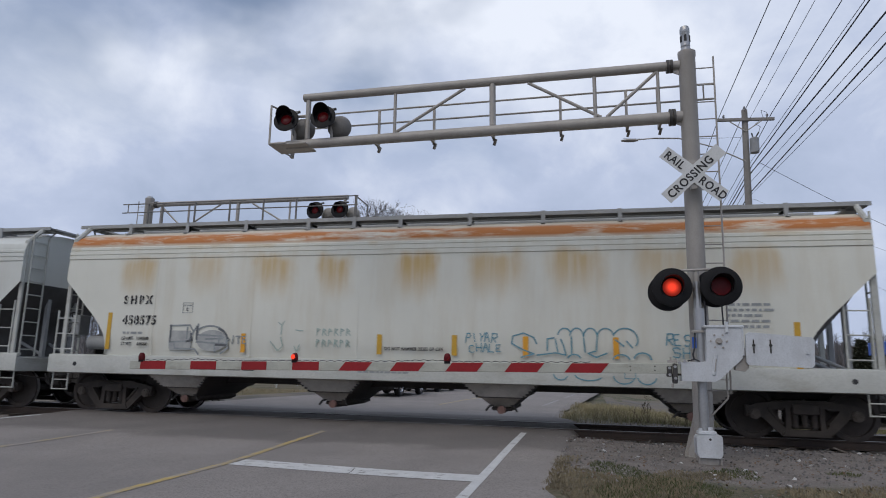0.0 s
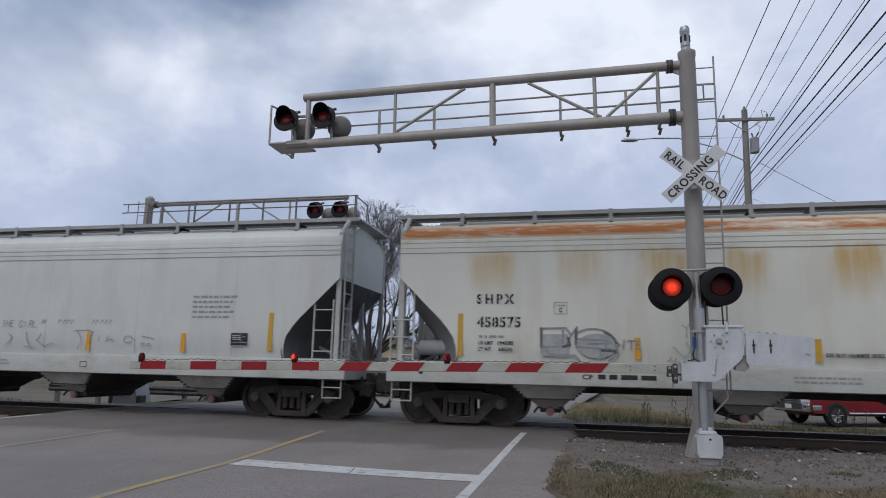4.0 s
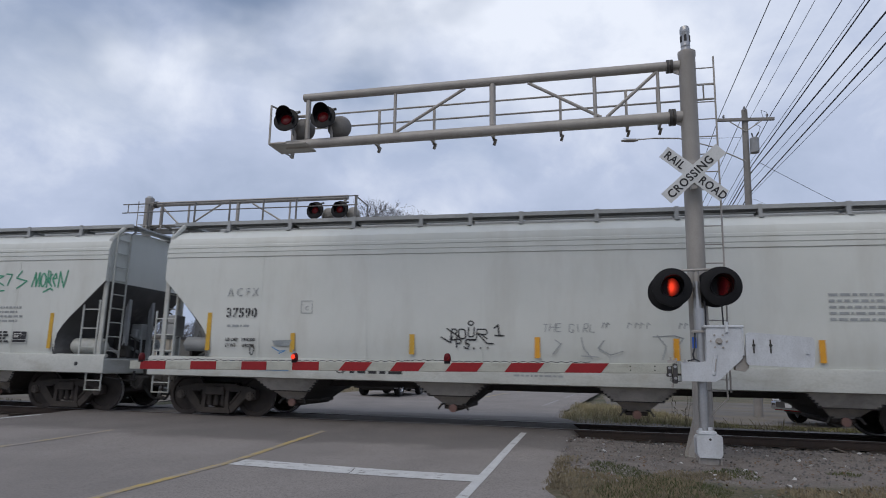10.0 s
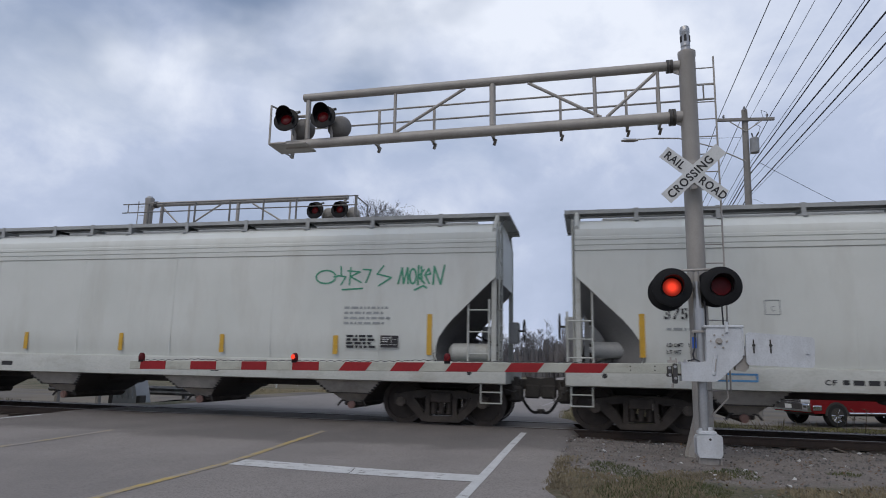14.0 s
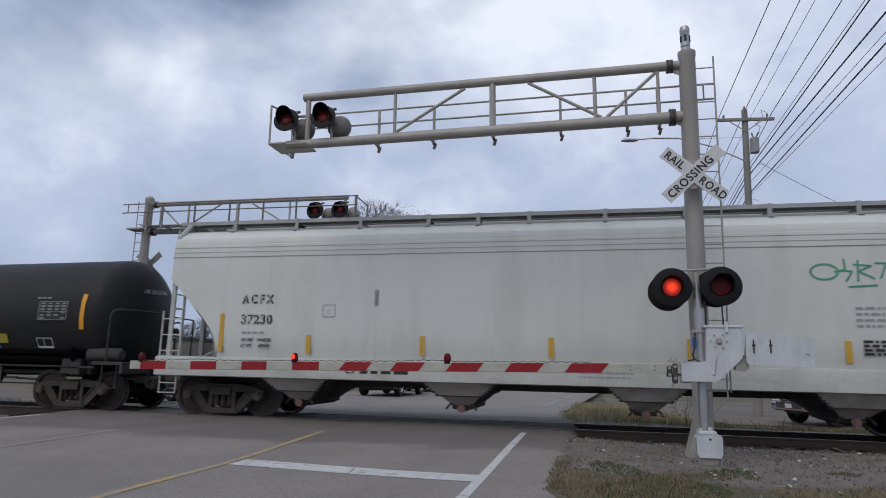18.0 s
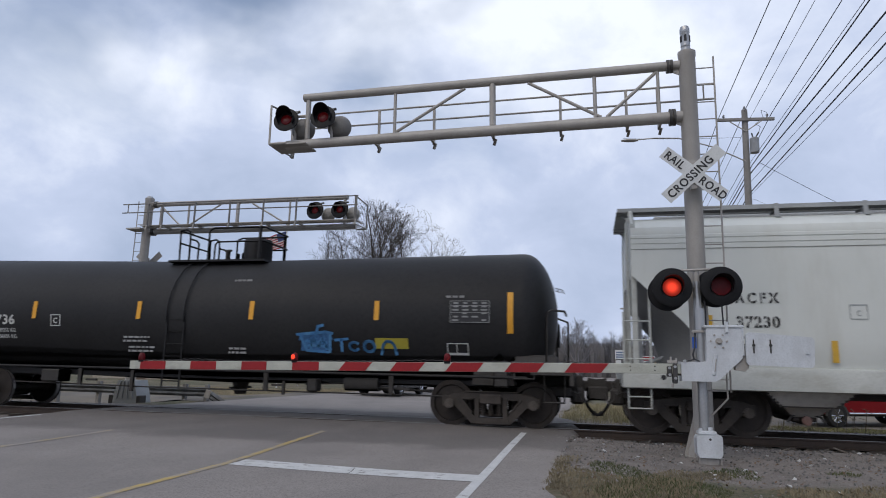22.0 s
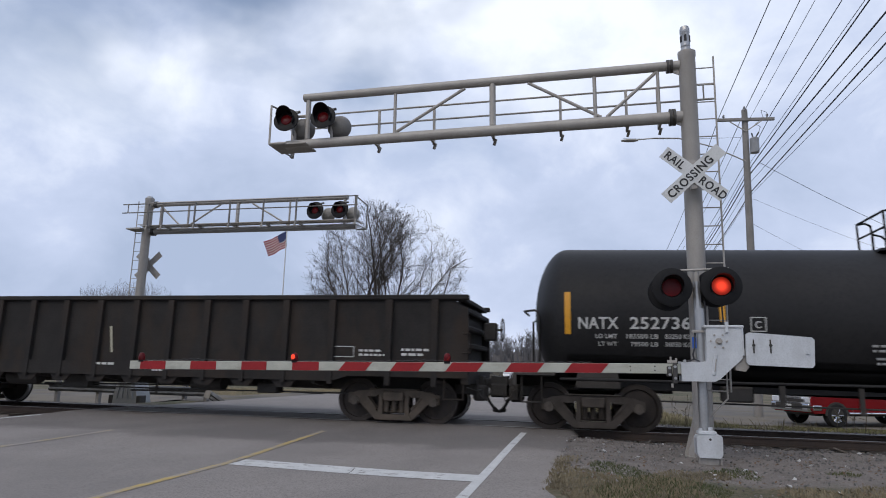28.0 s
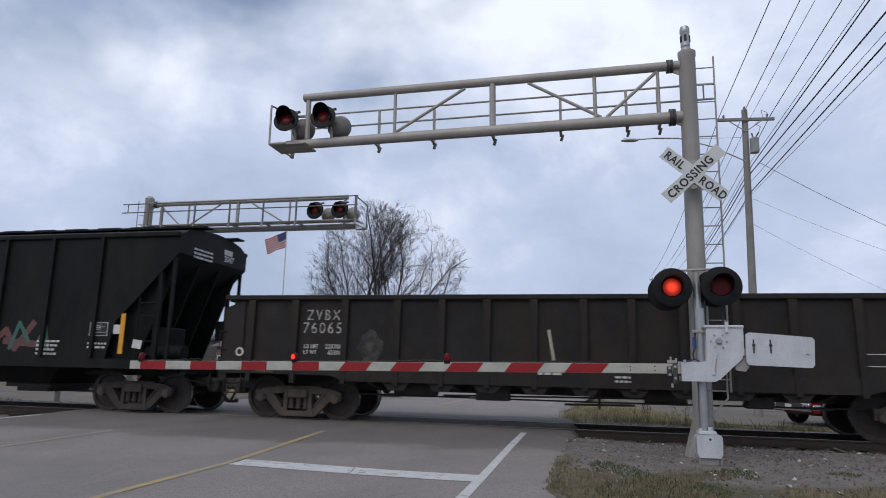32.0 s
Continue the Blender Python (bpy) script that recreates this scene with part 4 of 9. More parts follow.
def crossing_gate():
    """The gate beside the mast: post with junction box, mechanism, counterweight, striped arm with three small lamps, two flashing lamps."""
    gx, gy, gz = 1.77, -4.0, -0.13
    root = thing("crossing_gate", pose(gx, gy, gz), "lowered crossing gate with red and white striped arm", "crossing gate")
    part("post", Solid().rod((-0.08, 0, 0.0), (-0.08, 0, 2.75), 0.06, n=20), PIPE, root)
    part("pipe_sleeve", Solid().rod((-0.085, -0.10, 0.45), (-0.085, -0.10, 1.25), 0.072, n=24).rod((-0.085, -0.13, 1.45), (-0.085, -0.13, 2.31), 0.080, n=24).rod((-0.085, -0.13, 1.93), (-0.085, -0.13, 1.96), 0.095, n=24).rod((-0.085, -0.13, 1.49), (-0.085, -0.13, 1.53), 0.095, n=24), PIPE, root, "shiny silver pipe of the gate post")
    part("clamp", Solid().box((-0.10, -0.18, 1.95), (0.24, 0.10, 0.035), ch=0.006).rod((-0.20, -0.24, 1.95), (-0.20, -0.16, 1.95), 0.02, n=8), GALV, root)
    box_ = part("base_box", Solid().prism([(-0.20, 0.10), (-0.235, 0.15), (-0.24, 0.38), (-0.215, 0.415), (0.10, 0.425), (0.125, 0.40), (0.12, 0.15), (0.085, 0.10)], 0.26, Matrix.Translation((0, -0.20, 0))), ALU, root, "silver junction box at the foot of the post")
    part("bolt", Solid().rod((-0.05, -0.33, 0.365), (-0.05, -0.345, 0.365), 0.018, n=8), UNDER, box_)
    part("box_cap", Solid().box((-0.07, -0.17, 0.45), (0.26, 0.20, 0.05), ch=0.012).rod((-0.16, -0.22, 0.46), (-0.16, -0.22, 0.51), 0.03, n=8).rod((-0.02, -0.22, 0.46), (-0.02, -0.22, 0.53), 0.035, n=8), ALU, box_)
    part("footing", Solid().box((-0.06, -0.12, 0.04), (0.30, 0.30, 0.14), ch=0.03), GALV, root)
    for x in (-0.2, 0.10):
        part("anchor_bolt", Solid().rod((x, -0.27, 0), (x, -0.27, 0.14), 0.015, n=6), GALV, root)
    part("crossarm", Solid().rod((-0.50, -0.05, 2.92), (0.4, -0.05, 2.95), 0.018, n=10).rod((-0.08, 0, 2.6), (-0.08, 0, 2.97), 0.05, n=12), GALV, root)
    left = flasher(root, pose(-0.47, -0.16, 2.645, 0, 0, 0), FLASH_LEFT)
    right = flasher(root, pose(0.258, -0.16, 2.66, 0, 0, 0), FLASH_RIGHT)
    for x, z in ((-0.50, 2.61), (0.23, 2.67)):
        flasher(root, pose(x, 0.24, z, 0, 0, 180))
    # mechanism case and its lid
    case = Solid().prism([(-0.41, 1.20), (0.06, 1.20), (0.13, 1.235), (0.46, 1.55), (0.47, 2.0), (-0.03, 2.0), (-0.045, 1.52), (-0.07, 1.49), (-0.41, 1.485)], 0.32, Matrix.Translation((0.0, -0.19, 0)))
    mech = part("mechanism_case", case, ALU, root, "silver gate mechanism case")
    part("case_lid", Solid().box((0.22, -0.19, 2.02), (0.56, 0.36, 0.045), ch=0.012), ALU, mech)
    part("lid_latch", Solid().box((0.255, -0.37, 2.01), (0.045, 0.02, 0.17), ch=0.006), ALU, mech)
    part("side_flange", Solid().box((0.475, -0.19, 1.80), (0.03, 0.34, 0.42), ch=0.006), ALU, mech)
    part("hub_plate", Solid().rod((0.14, -0.35, 1.80), (0.14, -0.37, 1.80), 0.05, n=20).rod((0.14, -0.37, 1.80), (0.14, -0.395, 1.80), 0.03, n=12), GALV, mech)
    for a in range(6):
        part("bolt", Solid().rod((0.14 + 0.115 * math.cos(a * 1.047), -0.35, 1.80 + 0.105 * math.sin(a * 1.047)), (0.14 + 0.115 * math.cos(a * 1.047), -0.365, 1.80 + 0.105 * math.sin(a * 1.047)), 0.016, n=6), GALV, mech)
    part("handle", Solid().box((0.062, -0.36, 1.45), (0.055, 0.03, 0.32), pose(0, 0, 0, 0, 8, 0), ch=0.012), ALU, mech)
    part("slot", Solid().box((0.072, -0.378, 1.44), (0.014, 0.008, 0.20), pose(0, 0, 0, 0, 8, 0)), GALV, mech)
    part("drain_pipe", Solid().tube([(0.20, 0.0, 1.34), (0.29, 0.0, 1.33), (0.29, 0.0, 0.95), (0.02, 0.0, 0.66)], 0.014), GALV, root)
    part("stay_bar", Solid().rod((0.0, 0.0, 1.06), (0.29, 0.0, 1.06), 0.012, n=6), GALV, root)
    cw = part("counterweight_arm", Solid().prism([(0.50, 1.50), (0.53, 1.455), (1.38, 1.43), (1.415, 1.47), (1.435, 1.83), (1.405, 1.87), (0.56, 1.935), (0.51, 1.90)], 0.05, Matrix.Translation((0, -0.37, 0))), ALU, root, "flat silver counterweight arm")
    part("counterweight", Solid().prism([(0.36, 1.38), (0.50, 1.36), (0.55, 1.42), (0.55, 1.70), (0.36, 1.70)], 0.14, Matrix.Translation((0.0, -0.24, 0))), GALV, cw)
    for x in (0.61, 0.84):
        part("bolt", Solid().box((x, -0.40, 1.73), (0.018, 0.012, 0.20)).rod((x, -0.395, 1.745), (x, -0.42, 1.745), 0.022, n=6), UNDER, cw)
    part("bolt", Solid().box((1.33, -0.405, 1.645), (0.05, 0.03, 0.03)), ALU, cw)
    part("conduit", Solid().tube([(0.03, 0.02, 2.0), (0.03, 0.02, 2.45)], 0.016).tube([(0.29, 0.02, 2.0), (0.28, 0.02, 2.45)], 0.012), CABLE, root)
    part("sign_plate", Solid().box((-0.185, -0.20, 1.78), (0.06, 0.012, 0.17)), mat("blue_plate", (0.03, 0.12, 0.5), None, 0.4), root, "small blue plate on the post")
    part("cable_bundle", Solid().tube([(-0.20, -0.21, 1.52), (-0.22, -0.24, 1.60), (-0.19, -0.23, 1.70), (-0.17, -0.2, 1.95)], 0.012, 6).tube([(-0.13, -0.23, 1.50), (-0.2, -0.25, 1.53), (-0.3, -0.24, 1.50)], 0.012, 6), CABLE, root)
    # striped arm
    z = 1.40 - 0.02
    x0, x1 = -10.05, -0.62
    edges = [-8.02, -7.50, -6.99, -6.48, -5.98, -5.50, -5.01, -4.52, -4.10, -3.62, -3.19, -2.70, -2.24, -1.72, -1.27, -0.75, -0.32, 0.24]
    sag = Matrix.Translation((-0.67, 0, 1.38)) @ Matrix.Rotation(radians(-0.80), 4, "Y") @ Matrix.Translation((0.67, 0, -1.325))
    arm = part("gate_arm", Solid().box(((-8.25 + 1.30) / 2 - gx, -0.30, 1.325), (9.55, 0.035, 0.152), ch=0.008), GATE_WHITE, root, "red and white striped gate arm", at=sag)
    for k in range(0, len(edges) - 1, 2):
        a, b = edges[k] - gx, edges[k + 1] - gx
        lean = 0.0 if k < 7 else 0.06
        part("stripe", Solid().prism([(a - lean, 1.252), (b - lean, 1.252), (b + lean, 1.398), (a + lean, 1.398)], 0.006, Matrix.Translation((0, -0.321, 0))), GATE_RED, arm, "red reflective stripe")
    br_ = part("arm_bracket", Solid().box((-0.50, -0.28, 1.31), (0.07, 0.16, 0.30), ch=0.015).box((-0.58, -0.28, 1.34), (0.08, 0.12, 0.16), ch=0.015).box((-0.42, -0.26, 1.33), (0.22, 0.12, 0.10), ch=0.02), FLANGE, root, "dark arm bracket with bolts")
    for k, (x, z) in enumerate(((-0.50, 1.41), (-0.50, 1.24), (-0.58, 1.39), (-0.58, 1.29), (-0.44, 1.47), (-0.36, 1.50))):
        part("bolt", Solid().rod((x, -0.36, z), (x, -0.39, z), 0.022, n=6), PIPE, br_)
    part("clamp", Solid().box((-0.53, -0.27, 1.49), (0.14, 0.06, 0.04)).rod((-0.55, -0.27, 1.47), (-0.55, -0.27, 1.56), 0.015, n=6).rod((-0.47, -0.27, 1.47), (-0.47, -0.27, 1.54), 0.015, n=6), GALV, br_)
    part("pin", Solid().rod((-0.54, -0.3, 1.16), (-0.54, -0.3, 1.10), 0.018, n=6), GALV, br_)
    for x, mode in ((-8.02, "steady"), (-4.98, "left"), (-2.27, "right")):
        body = part("arm_lamp", Solid().box((x - gx, -0.30, 1.405), (0.10, 0.06, 0.05), ch=0.008), BLACK_LAMP, arm)
        dome = Solid().lathe([(0.055, 0.0), (0.06, 0.05), (0.05, 0.10), (0.03, 0.125), (0.001, 0.13)], 16)
        part("dome", dome, LENS_DIM if mode == "steady" else LENS_RED, body, "small red lamp dome", at=pose(x - gx, -0.30, 1.42))
        if mode != "steady":
            # added turning disc, lit on one face, in place of a switched lamp
            eye_ = part("reflector", two_faced(0.04, 0.006), None, body, at=pose(x - gx, -0.372, 1.48))
            (GATE_LEFT if mode == "left" else GATE_RIGHT).append((body, eye_))
    part("arm_wire", Solid().tube([(-8.0 - gx + 0.075 * k, -0.27 + 0.008 * (k % 2), 1.408 + 0.014 * (k % 2) + 0.02 * max(0.0, math.sin(k * 0.11)) ** 6) for k in range(108)], 0.006, 5), CABLE, arm)
    for x in (0.62, 0.98, 1.22):
        for z in (1.295, 1.355):
            part("bolt", Solid().rod((x - gx, -0.315, z), (x - gx, -0.33, z), 0.012, n=6), UNDER, arm)
    part("arm_shoe", Solid().box((1.0 - gx, -0.322, 1.325), (0.80, 0.008, 0.146)), GATE_WHITE, arm, "dull white foot of the arm")
    return root


crossing_gate()

# ---- train ----
CURVE = (-27.299, 3.866, -1.213, -1.113, 0.171)


def travel(t):
    """How far the train has rolled along the track at t seconds, from its place at 16 s."""
    u = (t - 16) / 16
    return 4.2 * (t - 16) + sum(c * u ** (k + 1) for k, c in enumerate(CURVE))


CARS, WHEELSETS = [], []
WHEEL_R = 0.457


def wheelset_meshes():
    w = Solid()
    for s in (-1, 1):
        y = s * 0.735
        m = Matrix.Translation((0, y, 0)) @ Matrix.Rotation(radians(90 * s), 4, "X")
        # turned wheel: hub, plate, rim, tread, flange (its +z turns to the outer side)
        w.lathe([(0.001, 0.09), (0.10, 0.09), (0.13, 0.05), (0.16, 0.03), (0.30, -0.005), (0.385, 0.01), (0.40, 0.065), (0.445, 0.065), (WHEEL_R, 0.055), (WHEEL_R + 0.002, -0.03), (WHEEL_R + 0.026, -0.05), (WHEEL_R + 0.02, -0.07), (0.385, -0.075), (0.37, -0.03), (0.15, -0.06), (0.10, -0.07)][::-1], 36, m)
    w.rod((0, -0.85, 0), (0, 0.85, 0), 0.085, n=14)
    t = Solid()
    for s in (-1, 1):
        m = Matrix.Translation((0, s * 0.735, 0)) @ Matrix.Rotation(radians(90 * s), 4, "X")
        t.lathe([(0.424, 0.0665), (0.446, 0.0665), (WHEEL_R + 0.0015, 0.056), (WHEEL_R + 0.0035, -0.028)], 36, m)
    n = len(w.f)
    w.add(t.v, t.f)
    me = w.mesh("wheelset", WHEEL, 40)
    me.materials.append(TREAD)
    for p in list(me.polygons)[n:]:
        p.material_index = 1
    return me


WHEEL_MESH = wheelset_meshes()


CAP_STEEL = mat("dusty_bearing_cap_steel", (0.115, 0.098, 0.083), (0.075, 0.064, 0.053), 0.8, 0.1, 8, 0.2, 50)


def truck_meshes(TRUCK):
    """Side frame with its windows, bolster, spring and bearing cap of a truck."""
    f = Solid()
    f.prism([(-1.02, 0.575), (-0.84, 0.655), (-0.46, 0.70), (0.46, 0.70), (0.84, 0.655), (1.02, 0.575), (1.0, 0.52), (0.68, 0.575), (-0.68, 0.575), (-1.0, 0.52)], 0.14)
    f.box((0, 0, 0.705), (1.1, 0.20, 0.03), ch=0.008)
    for sx in (-1, 1):
        # diagonal, column, inner and outer pedestal leg
        f.prism([(sx * x, z) for x, z in ((0.86, 0.56), (0.70, 0.59), (0.64, 0.53), (0.40, 0.26), (0.32, 0.17), (0.30, 0.06), (0.41, 0.06), (0.56, 0.20), (0.78, 0.42))], 0.13)
        f.prism([(sx * x, z) for x, z in ((0.255, 0.60), (0.345, 0.60), (0.335, 0.40), (0.36, 0.15), (0.25, 0.12))], 0.16)
        f.prism([(sx * x, z) for x, z in ((0.66, 0.60), (0.74, 0.585), (0.70, 0.53), (0.62, 0.545))], 0.13)
        x = sx * 0.889
        f.prism([(x - 0.15, 0.62), (x + 0.13, 0.60), (x + 0.13, 0.40), (x + 0.09, 0.40), (x + 0.09, 0.53), (x - 0.09, 0.53), (x - 0.09, 0.40), (x - 0.15, 0.40)], 0.15)
        # lips round the window
        f.prism([(sx * x_, z) for x_, z in ((0.37, 0.575), (0.62, 0.575), (0.60, 0.545), (0.38, 0.545))], 0.19)
        f.prism([(sx * x_, z) for x_, z in ((0.62, 0.575), (0.65, 0.55), (0.41, 0.27), (0.38, 0.29))], 0.19)
    f.prism([(-0.42, 0.06), (0.42, 0.06), (0.36, 0.175), (-0.36, 0.175)], 0.20)
    b = Solid().box((0, 0, 0.56), (0.34, 2.2, 0.16), ch=0.03).box((0, 0, 0.22), (0.34, 1.9, 0.06), ch=0.02).box((0, -1.08, 0.56), (0.46, 0.06, 0.20), ch=0.02).box((0, 1.08, 0.56), (0.46, 0.06, 0.20), ch=0.02)
    sp = Solid().rod((0, 0, 0.22), (0, 0, 0.50), 0.05, n=12)
    for k in range(6):
        sp.rod((0, 0, 0.235 + 0.045 * k), (0, 0, 0.26 + 0.045 * k), 0.066, n=12)
    cap = Solid().rod((0, -0.10, 0), (0, 0.06, 0), 0.10, n=16).rod((0, -0.12, 0), (0, -0.10, 0), 0.075, n=12)
    for a in range(3):
        cap.rod((0.045 * math.cos(a * 2.094), -0.135, 0.045 * math.sin(a * 2.094)), (0.045 * math.cos(a * 2.094), -0.12, 0.045 * math.sin(a * 2.094)), 0.018, n=6)
    beam = Solid().box((0, 0, 0.42), (0.10, 1.5, 0.22), ch=0.02).rod((0, -0.62, 0.30), (0, 0.62, 0.30), 0.03, n=8)
    return {n: q.mesh(n, m, 35) for n, q, m in (("side_frame", f, TRUCK), ("bolster", b, TRUCK), ("spring", sp, TRUCK), ("bearing_cap", cap, CAP_STEEL), ("brake_beam", beam, UNDER))}


DUSTY = mat("pale_brown_dusty_cast_steel", (0.115, 0.092, 0.072), (0.07, 0.058, 0.047), 0.85, 0.1, 5, 0.2, 50)
TRUCK_MESH, DUSTY_MESH = truck_meshes(TRUCK), truck_meshes(DUSTY)


def add_truck(car, x, TRUCK_MESH=TRUCK_MESH):
    tr = part("truck", TRUCK_MESH["bolster"], None, car, "four-wheeled railway truck of brown dusty cast steel", at=pose(x, 0, 0))
    for s in (-1, 1):
        part("side_frame", TRUCK_MESH["side_frame"], None, tr, at=pose(0, s * 0.98, 0))
        for dx in (-0.17, 0.0, 0.17):
            part("spring", TRUCK_MESH["spring"], None, tr, at=pose(dx, s * 0.99, 0))
        for dx in (-0.889, 0.889):
            part("bearing_cap", TRUCK_MESH["bearing_cap"], None, tr, at=pose(dx, s * 1.0, WHEEL_R, 0, 0, 0 if s < 0 else 180))
    for dx in (-0.55, 0.55):
        part("brake_beam", TRUCK_MESH["brake_beam"], None, tr, at=pose(dx, 0, 0))
    for dx in (-0.889, 0.889):
        WHEELSETS.append((part("wheelset", WHEEL_MESH, None, tr, at=pose(dx, 0, WHEEL_R)), dx))


def coupler(car, x, sgn):
    """Draw gear, knuckle coupler, hanging air hose and cut lever at an end of a car."""
    s = Solid().box((x - sgn * 0.5, 0, 0.86), (1.2, 0.36, 0.34), ch=0.02).box((x + sgn * 0.22, 0, 0.87), (0.5, 0.20, 0.22), ch=0.03)
    s.prism([(x + sgn * 0.28, 0.66), (x + sgn * 0.56, 0.62), (x + sgn * 0.62, 0.80), (x + sgn * 0.60, 1.00), (x + sgn * 0.28, 1.04)], 0.40)
    s.box((x + sgn * 0.42, -0.16, 0.72), (0.34, 0.16, 0.30), ch=0.04)
    c = part("coupler", s, UNDER, car, "heavy rusty knuckle coupler")
    pts = []
    for k in range(13):
        u = k / 12
        pts.append((x + sgn * (0.10 + 0.46 * u), -0.42 + 0.25 * u, 0.82 - 0.55 * math.sin(math.pi * u * 0.60)))
    part("air_hose", Solid().tube(pts, 0.032, 8), RUBBER, c, "hanging black air hose")
    part("gladhand", Solid().box(tuple(pts[-1]), (0.10, 0.06, 0.10), ch=0.02), UNDER, c)
    part("chain", Solid().tube([(x + sgn * 0.05, -0.75, 0.85), (x + sgn * 0.12, -0.74, 0.62), (x + sgn * 0.26, -0.7, 0.52), (x + sgn * 0.34, -0.6, 0.74)], 0.016, 6), UNDER, c)
    part("draft_box", Solid().box((x - sgn * 0.25, -0.35, 0.74), (0.5, 0.3, 0.24), ch=0.03).box((x + sgn * 0.06, -0.25, 0.66), (0.30, 0.5, 0.34), ch=0.05).rod((x + sgn * 0.02, -0.55, 0.95), (x + sgn * 0.02, -0.55, 0.55), 0.03, n=6), UNDER, c)
    part("cut_lever", Solid().tube([(x - sgn * 0.05, -1.45, 0.80), (x + sgn * 0.08, -0.9, 0.72), (x + sgn * 0.12, -0.3, 0.74), (x + sgn * 0.2, -0.1, 0.98)], 0.014, 6), UNDER, c)


def bars(parent, x, y, z, w, rows, h, gap, material, name="lettering", rng=None, label=""):
    """Rows of small unreadable writing as plain bars."""
    rng = rng or random.Random(int(x * 100) + int(z * 1000))
    s = Solid()
    for k in range(rows):
        a = x
        while a < x + w * rng.uniform(0.8, 1.0):
            l = rng.uniform(0.5, 2.2) * h * 1.6
            s.box((a + l / 2, y, z - k * gap), (l, 0.003, h))
            a += l + h * 0.7
    return tagged(part(name, s, material, parent, label), kind="stuff")


def ribbon(strokes, w, closed=False):
    """Spray strokes as thin flat bands in the xz plane."""
    s = Solid()
    for pts in strokes:
        for (x0, z0), (x1, z1) in zip(pts, pts[1:]):
            d = math.hypot(x1 - x0, z1 - z0) or 1e-6
            nx, nz = -(z1 - z0) / d * w / 2, (x1 - x0) / d * w / 2
            ex, ez = (x1 - x0) / d * w * 0.3, (z1 - z0) / d * w * 0.3
            s.add([(x0 - ex + nx, 0, z0 - ez + nz), (x0 - ex - nx, 0, z0 - ez - nz), (x1 + ex - nx, 0, z1 + ez - nz), (x1 + ex + nx, 0, z1 + ez + nz)], [(0, 1, 2, 3)])
    return s


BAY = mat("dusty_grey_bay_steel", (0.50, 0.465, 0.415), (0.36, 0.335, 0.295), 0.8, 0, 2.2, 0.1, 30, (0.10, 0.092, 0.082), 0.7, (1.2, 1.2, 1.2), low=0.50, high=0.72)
HOPPER_HALF = 9.03


def hopper_profile():
    """Half section of the pale covered hopper, from the sill to the roof's ridge: (y, z)."""
    p = [(-1.525, 1.30), (-1.55, 1.42), (-1.58, 1.60), (-1.596, 1.80), (-1.60, 2.0), (-1.60, 2.2), (-1.60, 2.5), (-1.60, 2.8), (-1.60, 3.08), (-1.60, 3.4), (-1.59, 3.595),
         (-1.612, 3.61), (-1.61, 3.685), (-1.588, 3.69), (-1.588, 3.715), (-1.605, 3.72), (-1.60, 3.795), (-1.58, 3.80), (-1.58, 3.825), (-1.595, 3.83), (-1.59, 3.89), (-1.565, 3.90), (-1.565, 3.97), (-1.53, 4.06), (-1.42, 4.16), (-1.2, 4.28), (-0.9, 4.37), (-0.5, 4.43), (0, 4.45)]
    return p


def inset(z):
    """How far the lower end of the side is cut back at height z."""
    pts = [(1.30, 1.20), (1.42, 1.24), (1.60, 1.25), (1.80, 1.20), (2.0, 1.07), (2.2, 0.90), (2.5, 0.59), (2.8, 0.29), (3.08, 0.0)]
    for (z0, a), (z1, b) in zip(pts, pts[1:]):
        if z <= z1:
            return a + (b - a) * max(0, z - z0) / (z1 - z0)
    return 0.0


def ladder(parent, x, y, z0, z1, w, n, r=0.016, along="x", material=SILL_WHITE):
    """Two stiles with rungs; along: the way the rungs run."""
    dx, dy = (w, 0) if along == "x" else (0, w)
    l = part("ladder", Solid().rod((x, y, z0), (x, y, z1), r * 1.4, n=8).rod((x + dx, y + dy, z0), (x + dx, y + dy, z1), r * 1.4, n=8), material, parent)
    rg = Solid().rod((0, 0, 0), (dx, dy, 0), r, n=6).mesh("rung", material, 40)
    for k in range(n):
        part("rung", rg, None, l, at=pose(x, y, z0 + (z1 - z0) * (k + 0.5) / n))
    return l


